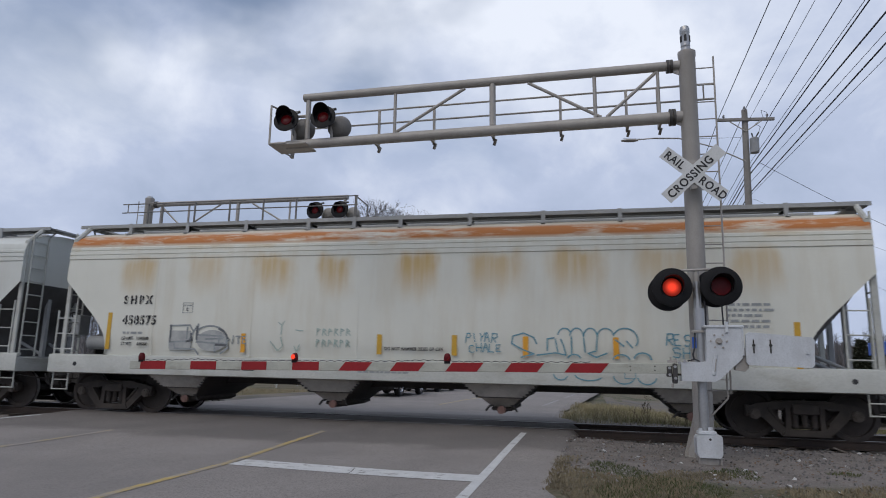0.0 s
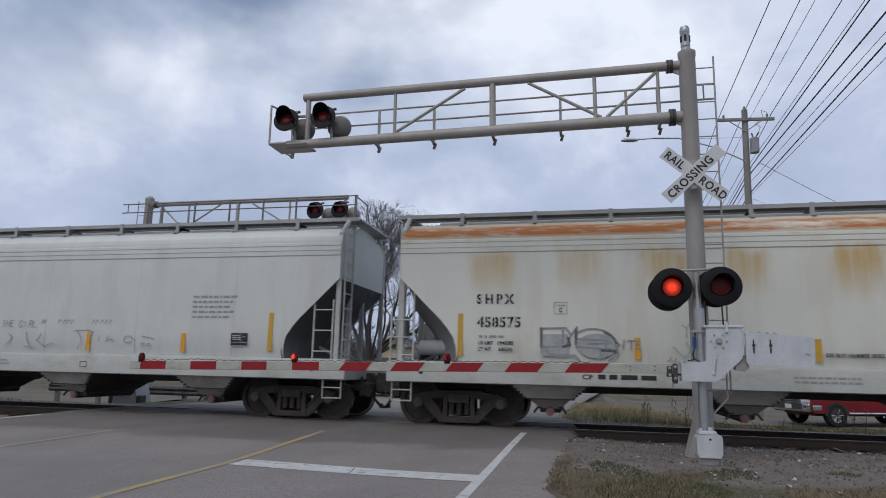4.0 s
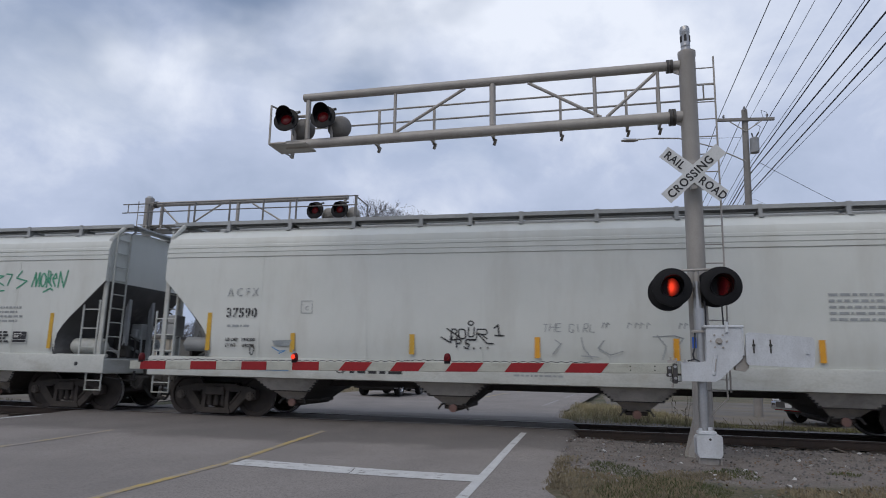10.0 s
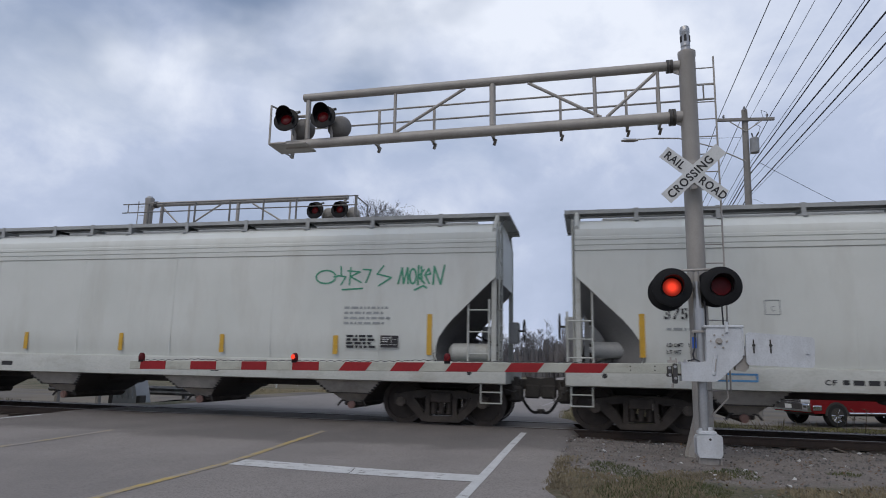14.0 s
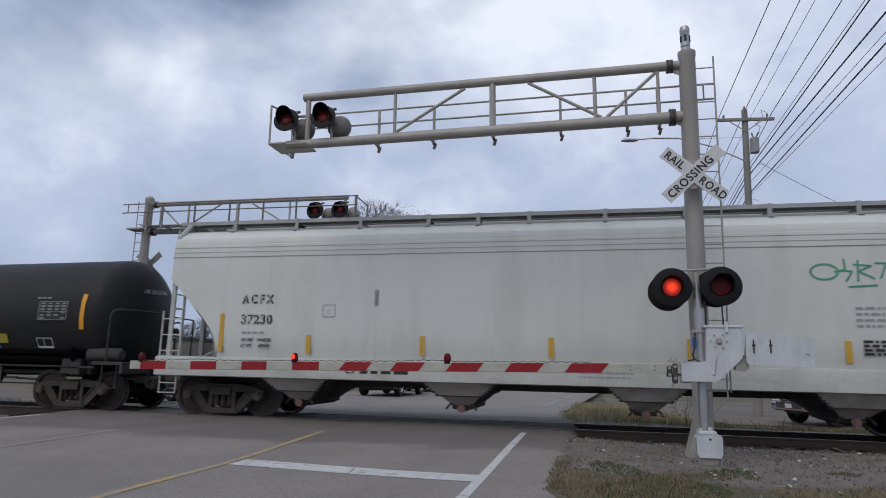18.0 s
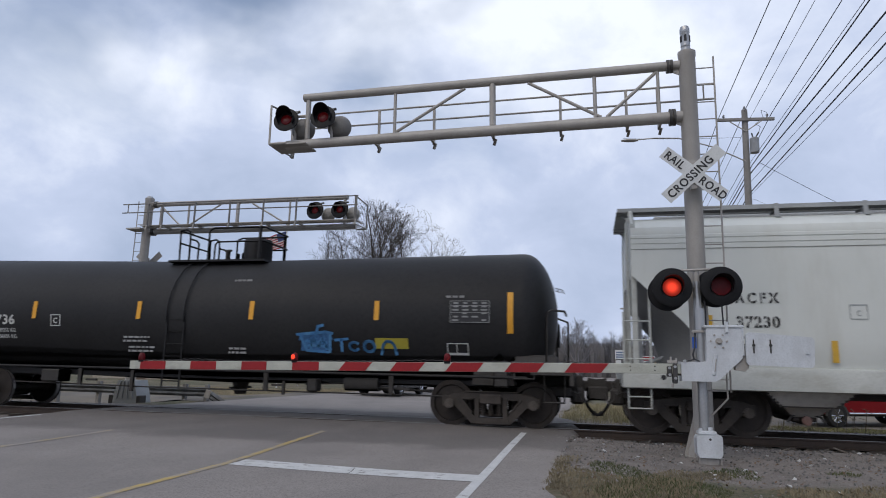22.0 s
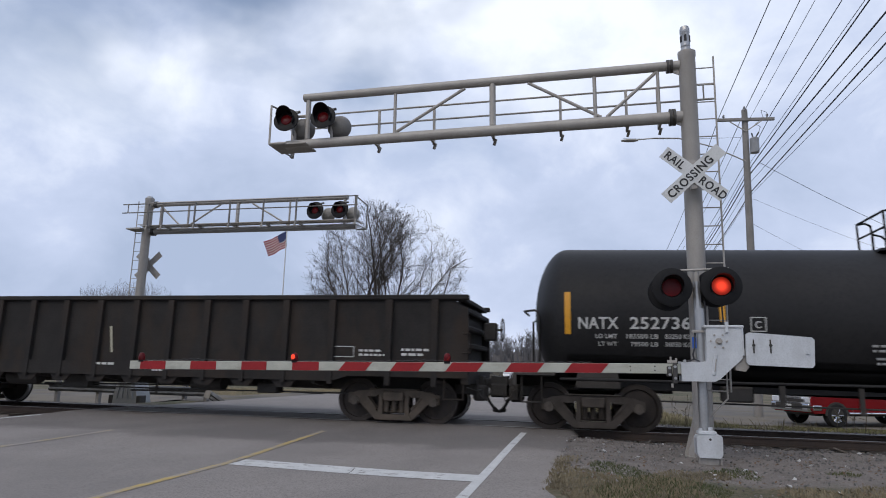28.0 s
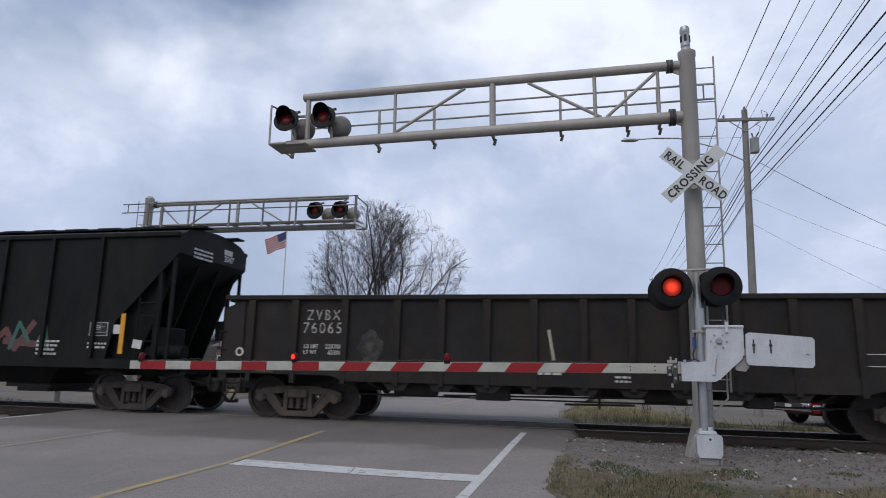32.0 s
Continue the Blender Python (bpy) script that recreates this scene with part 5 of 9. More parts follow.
def covered_hopper(center, body_mat, roof_mat, label, b_end=1):
    """A pale grey four-bay covered hopper car with round sides."""
    H = HOPPER_HALF
    car = thing("covered_hopper_car", pose(center, 0, 0), label, "rail car", "cars of the train")
    CARS.append((car, center))
    half = hopper_profile()
    E_ = H - 0.22
    cols = 13

    def shell(rows):
        s = Solid()
        ring = [(y, z) for y, z in rows] + [(-y, z) for y, z in rows[::-1] if abs(y) > 1e-6] if rows[-1][0] == 0 else rows
        vs = []
        for y, z in ring:
            a = E_ - inset(z)
            vs += [(-a + 2 * a * i / cols, y, z) for i in range(cols + 1)]
        n = cols + 1
        s.add(vs, [(k * n + i, k * n + i + 1, (k + 1) * n + i + 1, (k + 1) * n + i) for k in range(len(ring) - 1) for i in range(cols)])
        return s
    cut = 22 if roof_mat is RUST_ROOF else 24
    body = Solid()
    for sg in (1, -1):
        rows = [(sg * y, z) for y, z in half[:cut]]
        q = shell(rows)
        body.add(q.v, q.f)
    b = part("body", body, body_mat, car)
    part("center_sill", Solid().box((0, 0, 0.90), (2 * H - 0.8, 0.66, 0.36), ch=0.02), UNDER, car, "grimy steel centre sill")
    part("roof", shell(half[cut - 1:]), roof_mat, car, "rounded roof")
    # weld seams on the side
    for sg in (-1, 1):
        for k in range(1, 7):
            part("seam", Solid().box((-E_ + 2 * E_ * k / 7, sg * 1.601, 2.45), (0.018, 0.006, 2.25)), body_mat, b)
    # ends: upper wall, slope sheet, frame
    for e in (-1, 1):
        xe = e * E_
        wall = Solid()
        ring = [(y, z) for y, z in half if z >= 3.0]
        ring = ring + [(-y, z) for y, z in ring[::-1] if abs(y) > 1e-6]
        wall.add([(xe - e * 0.01, y, z) for y, z in ring] + [(xe - e * 0.05, y, z) for y, z in ring], [tuple(range(len(ring)))])
        part("end_wall", wall, WHITE_CAR, car, "pale grey upper end wall")
        # rounded end of the hopper: it leaves the cut edge of the side and swells towards the middle
        sl, zs = Solid(), [3.12, 3.0, 2.8, 2.5, 2.2, 2.0, 1.8, 1.6, 1.42, 1.30, 1.22]
        ys = [-1.575 + 3.15 * k / 12 for k in range(13)]
        for off in (0.0, 0.05):
            k0 = len(sl.v)
            sl.v += [(e * (E_ - off - 0.012 - inset(z) + (0.42 if e > 0 else 0.68) * min(1.0, (3.12 - z) / 0.7) * (1 - (y / 1.575) ** 2)), y, z) for z in zs for y in ys]
            sl.f += [(k0 + a * 13 + q, k0 + a * 13 + q + 1, k0 + (a + 1) * 13 + q + 1, k0 + (a + 1) * 13 + q) for a in range(len(zs) - 1) for q in range(12)]
        # the +x end is coloured darker to stand for its shade
        part("slope_sheet", sl, SLOPE_SHADED if e > 0 else SLOPE, car, "dark grey rounded end of the hopper body")
        # platform and posts
        part("end_sill", Solid().box((e * (H - 0.09), 0, 1.05), (0.18, 3.16, 0.34), ch=0.015), SILL_WHITE, car)
        part("end_deck", Solid().box((e * (H - 0.75), 0, 1.235), (1.35, 3.0, 0.03)), GREY_STEEL, car)
        for y in (-1.50, 1.50):
            part("corner_post", Solid().box((e * (H - 0.26), y, 2.70), (0.11, 0.06, 2.86), ch=0.01).rod((e * (H - 0.26), y, 4.10), (e * (H - 0.26), y * 0.72, 4.50), 0.055, n=6), SILL_WHITE, car)
        for y in (-0.45, 0.45):
            part("end_post", Solid().box((e * (H - 0.42), y, 2.15), (0.10, 0.10, 1.9)).rod((e * (H - 0.42), y, 1.3), (e * (H - 2.0), y, 2.0), 0.04), GREY_STEEL, car)
        ladder(car, e * (H - 0.80 if e > 0 else H - 0.54), -1.52, 1.26, 2.62 if e > 0 else 2.36, e * (0.44 if e > 0 else 0.50), 3)
        if e < 0:
            part("ladder_grab", Solid().rod((-H + 0.54, -1.52, 2.3), (-H + 0.54, -1.52, 2.78), 0.022, n=6), SILL_WHITE, car)
        ladder(car, e * (H - 0.17), -1.40, 1.25, 4.3, 0.46, 9, along="y")
        part("sill_step", Solid().tube([(e * (H - 0.10), -1.52, 0.92), (e * (H - 0.10), -1.52, 0.50), (e * (H - 0.52), -1.52, 0.50), (e * (H - 0.52), -1.52, 0.92)], 0.018).rod((e * (H - 0.10), -1.52, 0.72), (e * (H - 0.52), -1.52, 0.72), 0.015), SILL_WHITE, car)
        part("roof_bracket", Solid().box((e * (H - 0.16), 0, 4.53), (0.34, 1.9, 0.04)).rod((e * (H - 0.1), -0.8, 4.5), (e * (H - 0.3), -0.9, 4.25), 0.02).rod((e * (H - 0.1), 0.8, 4.5), (e * (H - 0.3), 0.9, 4.25), 0.02), GREY_STEEL, car)
        coupler(car, e * H, e)
        add_truck(car, e * 7.58)
    # brake gear on the platform of the brake end; b: that end, and the side it turns to
    T = Matrix.Rotation(0 if b_end > 0 else math.pi, 4, "Z")

    def gear(name, s_, material, parent=None, label=""):
        s_.v = [tuple(T @ Vector(p)) for p in s_.v]
        return part(name, s_, material, parent or car, label)

    if b_end > 0:
        gear("air_reservoir", Solid().lathe([(0.001, -0.46), (0.13, -0.44), (0.19, -0.37), (0.19, 0.37), (0.13, 0.44), (0.001, 0.46)], 20, Matrix.Translation((H - 0.80, -1.20, 1.52)) @ ALONG), SILL_WHITE, None, "white air tank on the end platform")
    br = gear("brake_box", Solid().box((H - 0.10, 0.85, 2.05), (0.24, 0.36, 0.50), ch=0.02).rod((H - 0.05, 0.85, 1.9), (H - 0.05, 0.85, 1.0), 0.012, n=6), GREY_STEEL)
    wheel = Solid().tube([(H + 0.14, 0.85 + 0.27 * math.cos(a * math.pi / 10), 2.10 + 0.27 * math.sin(a * math.pi / 10)) for a in range(21)], 0.016, 6).rod((H, 0.85, 2.10), (H + 0.16, 0.85, 2.10), 0.025)
    for a in range(5):
        wheel.rod((H + 0.12, 0.85, 2.10), (H + 0.14, 0.85 + 0.27 * math.cos(a * 1.257), 2.10 + 0.27 * math.sin(a * 1.257)), 0.012, n=6)
    gear("brake_wheel", wheel, UNDER, br)
    gear("brake_cylinder", Solid().rod((H - 1.25, 0.95, 1.62), (H - 0.55, 0.95, 1.62), 0.17, n=18).rod((H - 0.55, 0.95, 1.62), (H - 0.45, 0.95, 1.62), 0.06), GREY_STEEL, None, "grey brake cylinder")
    gear("control_valve", Solid().box((H - 0.62, 0.35, 1.95), (0.34, 0.34, 0.42), ch=0.03).box((H - 0.62, 0.15, 1.90), (0.18, 0.12, 0.22), ch=0.02), GREY_STEEL)
    gear("valve_bracket", Solid().box((H - 0.95, 0.30, 1.55), (0.06, 0.9, 0.62)).box((H - 0.50, 0.5, 1.50), (0.06, 0.5, 0.5)), UNDER)
    for k in range(3):
        gear("brake_pipe", Solid().tube([(H - 0.3 - 0.1 * k, -0.2 + 0.35 * k, 1.26), (H - 0.35 - 0.1 * k, -0.15 + 0.35 * k, 1.72 + 0.1 * k), (H - 0.7, 0.3 * k, 1.85 - 0.1 * k), (H - 1.0, 0.2 + 0.2 * k, 2.0 - 0.1 * k), (H - 1.2, 0.2 * k, 1.3)], 0.02, 6), GREY_STEEL if k else UNDER)
    gear("angle_cock", Solid().box((H - 0.4, -0.45, 1.42), (0.24, 0.2, 0.3), ch=0.03).rod((H - 0.4, -0.55, 1.5), (H - 0.2, -0.75, 1.6), 0.02, n=6), UNDER)
    # side sills
    for sg in (-1, 1):
        q = Solid()
        pr = [(sg * 1.50, 1.33), (sg * 1.60, 1.31), (sg * 1.62, 1.27), (sg * 1.62, 0.90), (sg * 1.50, 0.88), (sg * 1.50, 0.91), (sg * 1.59, 0.925), (sg * 1.59, 1.25), (sg * 1.50, 1.27)]
        n = len(pr)
        q.add([(x, y, z) for x in (-H, H) for y, z in pr], [(i, (i + 1) % n, n + (i + 1) % n, n + i) for i in range(n)] + [tuple(range(n)), tuple(range(2 * n - 1, n - 1, -1))])
        sill = part("side_sill", q, SILL_WHITE, car, "white channel side sill")
        for x in (-H + 0.75, H - 0.75):
            part("jack_hole", Solid().rod((x, sg * 1.615, 1.10), (x, sg * 1.625, 1.10), 0.05, n=14), INK, sill)
    for e in (-1, 1):
        part("stub_sill", Solid().box((e * (H - 1.9), 0, 0.98), (2.6, 0.5, 0.30)), UNDER, car)
    part("floor_sheet", Solid().box((0, 0, 1.16), (2 * H - 5.6, 3.05, 0.06)), UNDER, car)
    # discharge bays
    for x in (-5.67, -1.96, 1.80, 5.55):
        rings = ((1.04, 1.50, 1.16), (0.80, 1.40, 0.90), (0.50, 1.22, 0.62), (0.42, 1.14, 0.60), (0.21, 0.92, 0.41))
        n, strip = len(rings), [(2 * k, 2 * k + 1, 2 * k + 3, 2 * k + 2) for k in range(len(rings) - 1)]
        ob = part("discharge_bay", Solid().add([p for ax, ay, az in rings for p in ((x - ax, -ay, az), (x + ax, -ay, az))], strip), BAY, car, "dusty grey sloping discharge bay")
        part("bay_face", Solid().add([p for ax, ay, az in rings for p in ((x - ax, ay, az), (x + ax, ay, az))], strip), BAY, ob)
        # flanks take the dark underframe steel: their shade is put into the colour
        for sg in (-1, 1):
            part("bay_flank", Solid().add([p for ax, ay, az in rings for p in ((x + sg * ax, -ay, az), (x + sg * ax, ay, az))], strip), UNDER, ob, "steel flank of the bay, shaded by its dark colour")
        # bolted flanges along the flanks
        for sx in (-1, 1):
            for k in range(6):
                u = k / 5
                part("flange_tooth", Solid().box((x + sx * (0.80 - 0.31 * u), -1.41 + 0.18 * u, 0.90 - 0.27 * u), (0.05, 0.04, 0.04)), UNDER, ob)
            part("lug", Solid().tube([(x + sx * 0.16, -0.92, 0.45), (x + sx * 0.26, -0.98, 0.42), (x + sx * 0.33, -1.0, 0.32)], 0.024, 6), UNDER, ob)
        part("outlet", Solid().box((x, 0, 0.37), (0.44, 1.8, 0.09), ch=0.02).rod((x, -1.0, 0.35), (x, 1.0, 0.35), 0.085, n=16).box((x, -1.18, 0.61), (1.02, 0.08, 0.03)), TRUCK, ob)
        part("cap", Solid().rod((x, -1.0, 0.35), (x, -1.05, 0.35), 0.085, n=16).rod((x, -1.05, 0.35), (x, -1.065, 0.35), 0.05, n=10), mat("rusty_pink_cap", (0.28, 0.16, 0.13), (0.22, 0.13, 0.11), 0.8), ob, "round rusty outlet cap")
    part("brake_pipe", Solid().tube([(-H + 1, -1.2, 0.94), (-4, -1.25, 0.90), (4, -1.25, 0.90), (H - 1, -1.2, 0.94)], 0.02, 6), UNDER, car)
    # running boards on brackets
    bays = [-7.55, -5.95, -4.36, -2.75, -1.62, -0.50, 1.10, 2.70, 4.30, 5.90, 7.50]
    for sg in (-1, 1):
        rb = part("running_board", Solid().box((0, sg * 1.12, 4.525), (2 * H, 0.03, 0.085)).box((0, sg * 0.66, 4.525), (2 * H, 0.03, 0.07)), GREY_STEEL, car, "grated steel running board along the roof")
        for k in range(6):
            part("slat", Solid().box((0, sg * (0.73 + 0.066 * k), 4.53), (2 * H, 0.05, 0.03)), WORN_STEEL, rb)
        br_mesh = Solid().box((0, sg * 1.135, 4.43), (0.085, 0.025, 0.30)).box((0, sg * 1.20, 4.29), (0.085, 0.15, 0.025)).prism([(-1.12, 4.48), (-0.66, 4.48), (-0.66, 4.44), (-0.95, 4.40), (-1.12, 4.30)], 0.02, Matrix.Rotation(radians(90 * -sg), 4, "Z") @ Matrix.Diagonal((sg * -1.0, 1, 1, 1)) if sg > 0 else Matrix.Rotation(radians(90), 4, "Z")).mesh("support", GREY_STEEL, 0)
        for x in bays:
            part("support", br_mesh, None, rb, at=pose(x, 0, 0))
    # the long hatch trough with its batten bars
    part("hatch_coaming", Solid().box((0, 0, 4.47), (2 * H - 1.6, 0.86, 0.14), ch=0.02), GREY_STEEL, car)
    for x0, x1 in zip(bays, bays[1:]):
        part("hatch_cover", Solid().box(((x0 + x1) / 2, 0, 4.555), (x1 - x0 - 0.06, 0.80, 0.05), ch=0.015), GREY_STEEL, car)
        part("hatch_bar", Solid().box((x0 + 0.04, 0, 4.59), (0.05, 0.9, 0.035)), GREY_STEEL, car)
    return car


def tape(car, xs, z, h, material=YELLOW, y=-1.606, w=0.11):
    me = Solid().box((0, 0, 0), (w, 0.004, h)).mesh("reflector", material, 0)
    for x in xs:
        part("reflector", me, None, car, "upright yellow reflective strip", at=pose(x, y, z))


h1 = covered_hopper(32.50, RUSTY_CAR, RUST_ROOF, "pale grey covered hopper car with rust streaks and spray paint", -1)
h2 = covered_hopper(13.50, WHITE_CAR, WHITE_CAR, "clean pale grey covered hopper car with black scrawl on its side", -1)
h3 = covered_hopper(-5.75, WHITE_CAR, WHITE_CAR, "pale grey covered hopper car with green spray tags")


def tank_drop(x):
    """The tank slopes down to its middle from both ends."""
    return 0.15 + 0.15 * x / 7.4 if x < 0 else 0.15 - 0.07 * min(x, 7.4) / 7.4


def bent(q):
    q.v = [(x, y, z - max(0.0, tank_drop(x))) for x, y, z in q.v]
    return q


def tank_car(center):
    car = thing("tank_car", pose(center, 0, 0), "long glossy black tank car with white lettering and blue spray paint", "rail car", "cars of the train")
    CARS.append((car, center))
    R, zc, L = 1.51, 2.38, 7.45
    prof = []
    for k in range(13):
        a = math.pi / 2 * k / 12
        prof.append((R * math.sin(a) + 1e-4, -L - 0.72 * math.cos(a)))
    prof += [(R, x) for x in (-5, -2.5, 0, 2.5, 5)] + [(r, -x) for r, x in prof[::-1]]
    tank = part("tank", bent(Solid().lathe(prof, 64, Matrix.Translation((0, 0, zc)) @ ALONG)), BLACK_TANK, car, "glossy black cylindrical tank")
    for x in (-6.2, -3.1, 0.2, 3.3, 6.4):
        part("weld_seam", bent(Solid().lathe([(R + 0.002, x - 0.012), (R + 0.004, x), (R + 0.002, x + 0.012)], 64, Matrix.Translation((0, 0, zc)) @ ALONG)), BLACK_TANK, tank)
    # stub sills, saddles, platforms
    for e in (-1, 1):
        part("stub_sill", Solid().box((e * 7.0, 0, 0.92), (3.4, 0.42, 0.34), ch=0.02), UNDER, car)
        part("saddle", Solid().prism([(e * 6.4, 0.85), (e * 7.3, 0.85), (e * 7.2, 1.45), (e * 6.5, 1.45)], 2.1), UNDER, car)
        part("end_platform", Solid().box((e * 8.1, 0, 1.12), (0.85, 3.0, 0.08), ch=0.01).box((e * 8.5, 0, 1.0), (0.08, 3.0, 0.22)), UNDER, car)
        part("handrail", Solid().tube([(e * 8.00, -1.42, 1.15), (e * 8.00, -1.42, 2.25), (e * 8.03, -1.38, 2.36), (e * 8.10, -1.30, 2.41), (e * 8.35, -0.9, 2.42), (e * 8.35, 0.2, 2.42)], 0.024), UNDER, car)
        part("handrail", Solid().tube([(e * 8.35, 1.40, 1.15), (e * 8.35, 1.40, 2.35), (e * 8.1, 0.6, 2.40)], 0.022), UNDER, car)
        part("sill_step", Solid().tube([(e * 8.35, -1.45, 1.1), (e * 8.35, -1.45, 0.55), (e * 7.95, -1.45, 0.55), (e * 7.95, -1.45, 1.1)], 0.018), UNDER, car)
        coupler(car, e * 8.52, e)
        add_truck(car, 6.81 if e > 0 else -6.95)
    for sg in (-1, 1):
        part("side_pipe", Solid().rod((-7.6, sg * 1.32, 1.02), (7.6, sg * 1.32, 1.02), 0.03, n=8), BLACK_TANK, car)
        part("jacket_skirt", Solid().prism([(-7.2, 0.82), (7.2, 0.82), (7.2, 1.12), (-7.2, 1.12)], 0.05, Matrix.Translation((0, sg * 0.62, 0))), BLACK_TANK, car)
    part("placard", Solid().box((0, 0, 0), (0.27, 0.006, 0.27)), mat("dark_worn_placard", (0.03, 0.03, 0.03), (0.05, 0.05, 0.05), 0.6), car, "dark diamond placard", at=pose(7.02, -1.36, 1.32, 0, 45, 0))
    part("equaliser_tank", Solid().lathe([(0.001, -0.5), (0.12, -0.48), (0.17, -0.40), (0.17, 0.40), (0.12, 0.48), (0.001, 0.5)], 18, Matrix.Translation((7.75, -1.15, 1.32)) @ ALONG), UNDER, car)
    part("end_gear", Solid().box((7.05, -1.2, 1.02), (0.3, 0.24, 0.4), ch=0.03), UNDER, car)
    part("grab_iron", Solid().tube([(7.35, -1.46, 1.12), (7.35, -1.50, 1.0), (7.75, -1.50, 1.0), (7.75, -1.46, 1.12)], 0.016, 6), UNDER, car)
    part("lettering", letters("NATX 252736", 0.10, CHALK), None, car, at=pose(7.98, -0.62, 2.92, -20, 0, 66))
    # manway with platform rails on top
    part("manway", Solid().lathe([(0.001, 3.60), (0.36, 3.60), (0.36, 4.30), (0.34, 4.34), (0.001, 4.35)], 28, Matrix.Translation((0.52, 0.15, 0))), BLACK_TANK, car, "round black manway dome")
    for sg in (-1, 1):
        y = sg * 0.66
        part("top_platform", Solid().box((-0.08, y, 3.665), (2.62, 0.34, 0.05)), BLACK_TANK, car)
        part("guard_rail", Solid().tube([(-1.20, y, 3.68), (-1.22, y, 4.47), (-1.05, y, 4.50), (-0.95, y, 4.44), (-0.93, y, 4.25), (-0.75, y, 4.20), (-0.68, y, 4.12), (-0.68, y, 3.68)], 0.024).rod((-0.93, y, 3.68), (-0.93, y, 4.28), 0.024), BLACK_TANK, car)
        part("guard_rail", Solid().tube([(-0.40, y, 3.68), (-0.40, y, 4.40), (-0.36, y, 4.48), (-0.26, y, 4.52), (1.02, y, 4.52)], 0.024).tube([(-0.22, y, 3.68), (-0.22, y, 4.08), (-0.16, y, 4.16), (1.02, y, 4.17)], 0.022).rod((1.0, y, 3.66), (1.0, y, 4.53), 0.04), BLACK_TANK, car)
    part("cross_rail", Solid().tube([(1.02, -0.66, 4.52), (1.10, -0.60, 4.52), (1.10, 0.60, 4.52), (1.02, 0.66, 4.52)], 0.024), BLACK_TANK, car)
    part("cross_rail", Solid().tube([(1.02, -0.66, 4.17), (1.10, -0.60, 4.17), (1.10, 0.60, 4.17), (1.02, 0.66, 4.17)], 0.024), BLACK_TANK, car)
    part("cross_rail", Solid().rod((-1.22, -0.66, 4.47), (-1.22, 0.66, 4.47), 0.024).rod((-1.21, -0.66, 4.15), (-1.21, 0.66, 4.15), 0.022), BLACK_TANK, car)
    part("valve", Solid().rod((-0.25, 0.0, 3.70), (-0.25, 0, 4.05), 0.06).rod((-0.05, 0.15, 3.70), (-0.05, 0.15, 4.0), 0.05).box((-0.25, 0, 4.06), (0.2, 0.05, 0.05)), UNDER, car)
    lad = ladder(car, -0.75, -1.50, 0.62, 2.3, 0.45, 6, material=BLACK_TANK)
    for x in (-3.4, 1.6, 4.6):
        part("hanger", Solid().box((x, -1.0, 0.82), (0.10, 0.06, 0.46)).box((x + 0.25, -0.9, 0.72), (0.3, 0.05, 0.05)), UNDER, car)
    part("valve_box", Solid().box((-4.2, -0.9, 0.80), (0.55, 0.4, 0.30), ch=0.03), UNDER, car)
    part("valve_box", Solid().box((2.7, -0.8, 0.74), (0.25, 0.3, 0.28), ch=0.03), UNDER, car)
    for x in (-0.75, -0.30):
        up = Solid().tube([(x, -(R + 0.06) * math.cos(a), zc - 0.14 + (R + 0.06) * math.sin(a)) for a in (radians(-5 + 9 * k) for k in range(10))], 0.02, 6)
        part("ladder_rail", up, BLACK_TANK, car)
    # outlet and pipes below
    part("bottom_outlet", Solid().lathe([(0.001, 0.45), (0.13, 0.45), (0.16, 0.55), (0.20, 0.72), (0.30, 0.95)], 20, Matrix.Translation((0.4, 0, 0))).rod((0.4, -0.5, 0.6), (0.4, 0.5, 0.6), 0.03), UNDER, car)
    part("brake_cylinder", Solid().rod((3.4, -0.6, 0.80), (4.2, -0.6, 0.80), 0.17, n=16).tube([(2.4, -0.6, 0.75), (3.4, -0.6, 0.8)], 0.02).tube([(4.2, -0.6, 0.72), (5.4, -0.5, 0.66)], 0.025), UNDER, car)
    part("brake_rod", Solid().tube([(-6, -0.7, 0.62), (-1.5, -0.8, 0.58), (5.8, -0.8, 0.58)], 0.018, 6).box((-2.0, -0.9, 0.72), (0.08, 0.06, 0.5)).box((2.0, -0.9, 0.66), (0.06, 0.06, 0.3)), UNDER, car)
    br = Solid()
    br.tube([(8.15, 1.0 + 0.27 * math.cos(a * math.pi / 10), 2.0 + 0.27 * math.sin(a * math.pi / 10)) for a in range(21)], 0.018, 6).rod((8.0, 1.0, 2.0), (8.15, 1.0, 2.0), 0.1).rod((8.1, 1.0, 2.0), (8.1, 1.0, 1.1), 0.03)
    part("brake_wheel", br, UNDER, car)
    return car


tk = tank_car(-24.26)


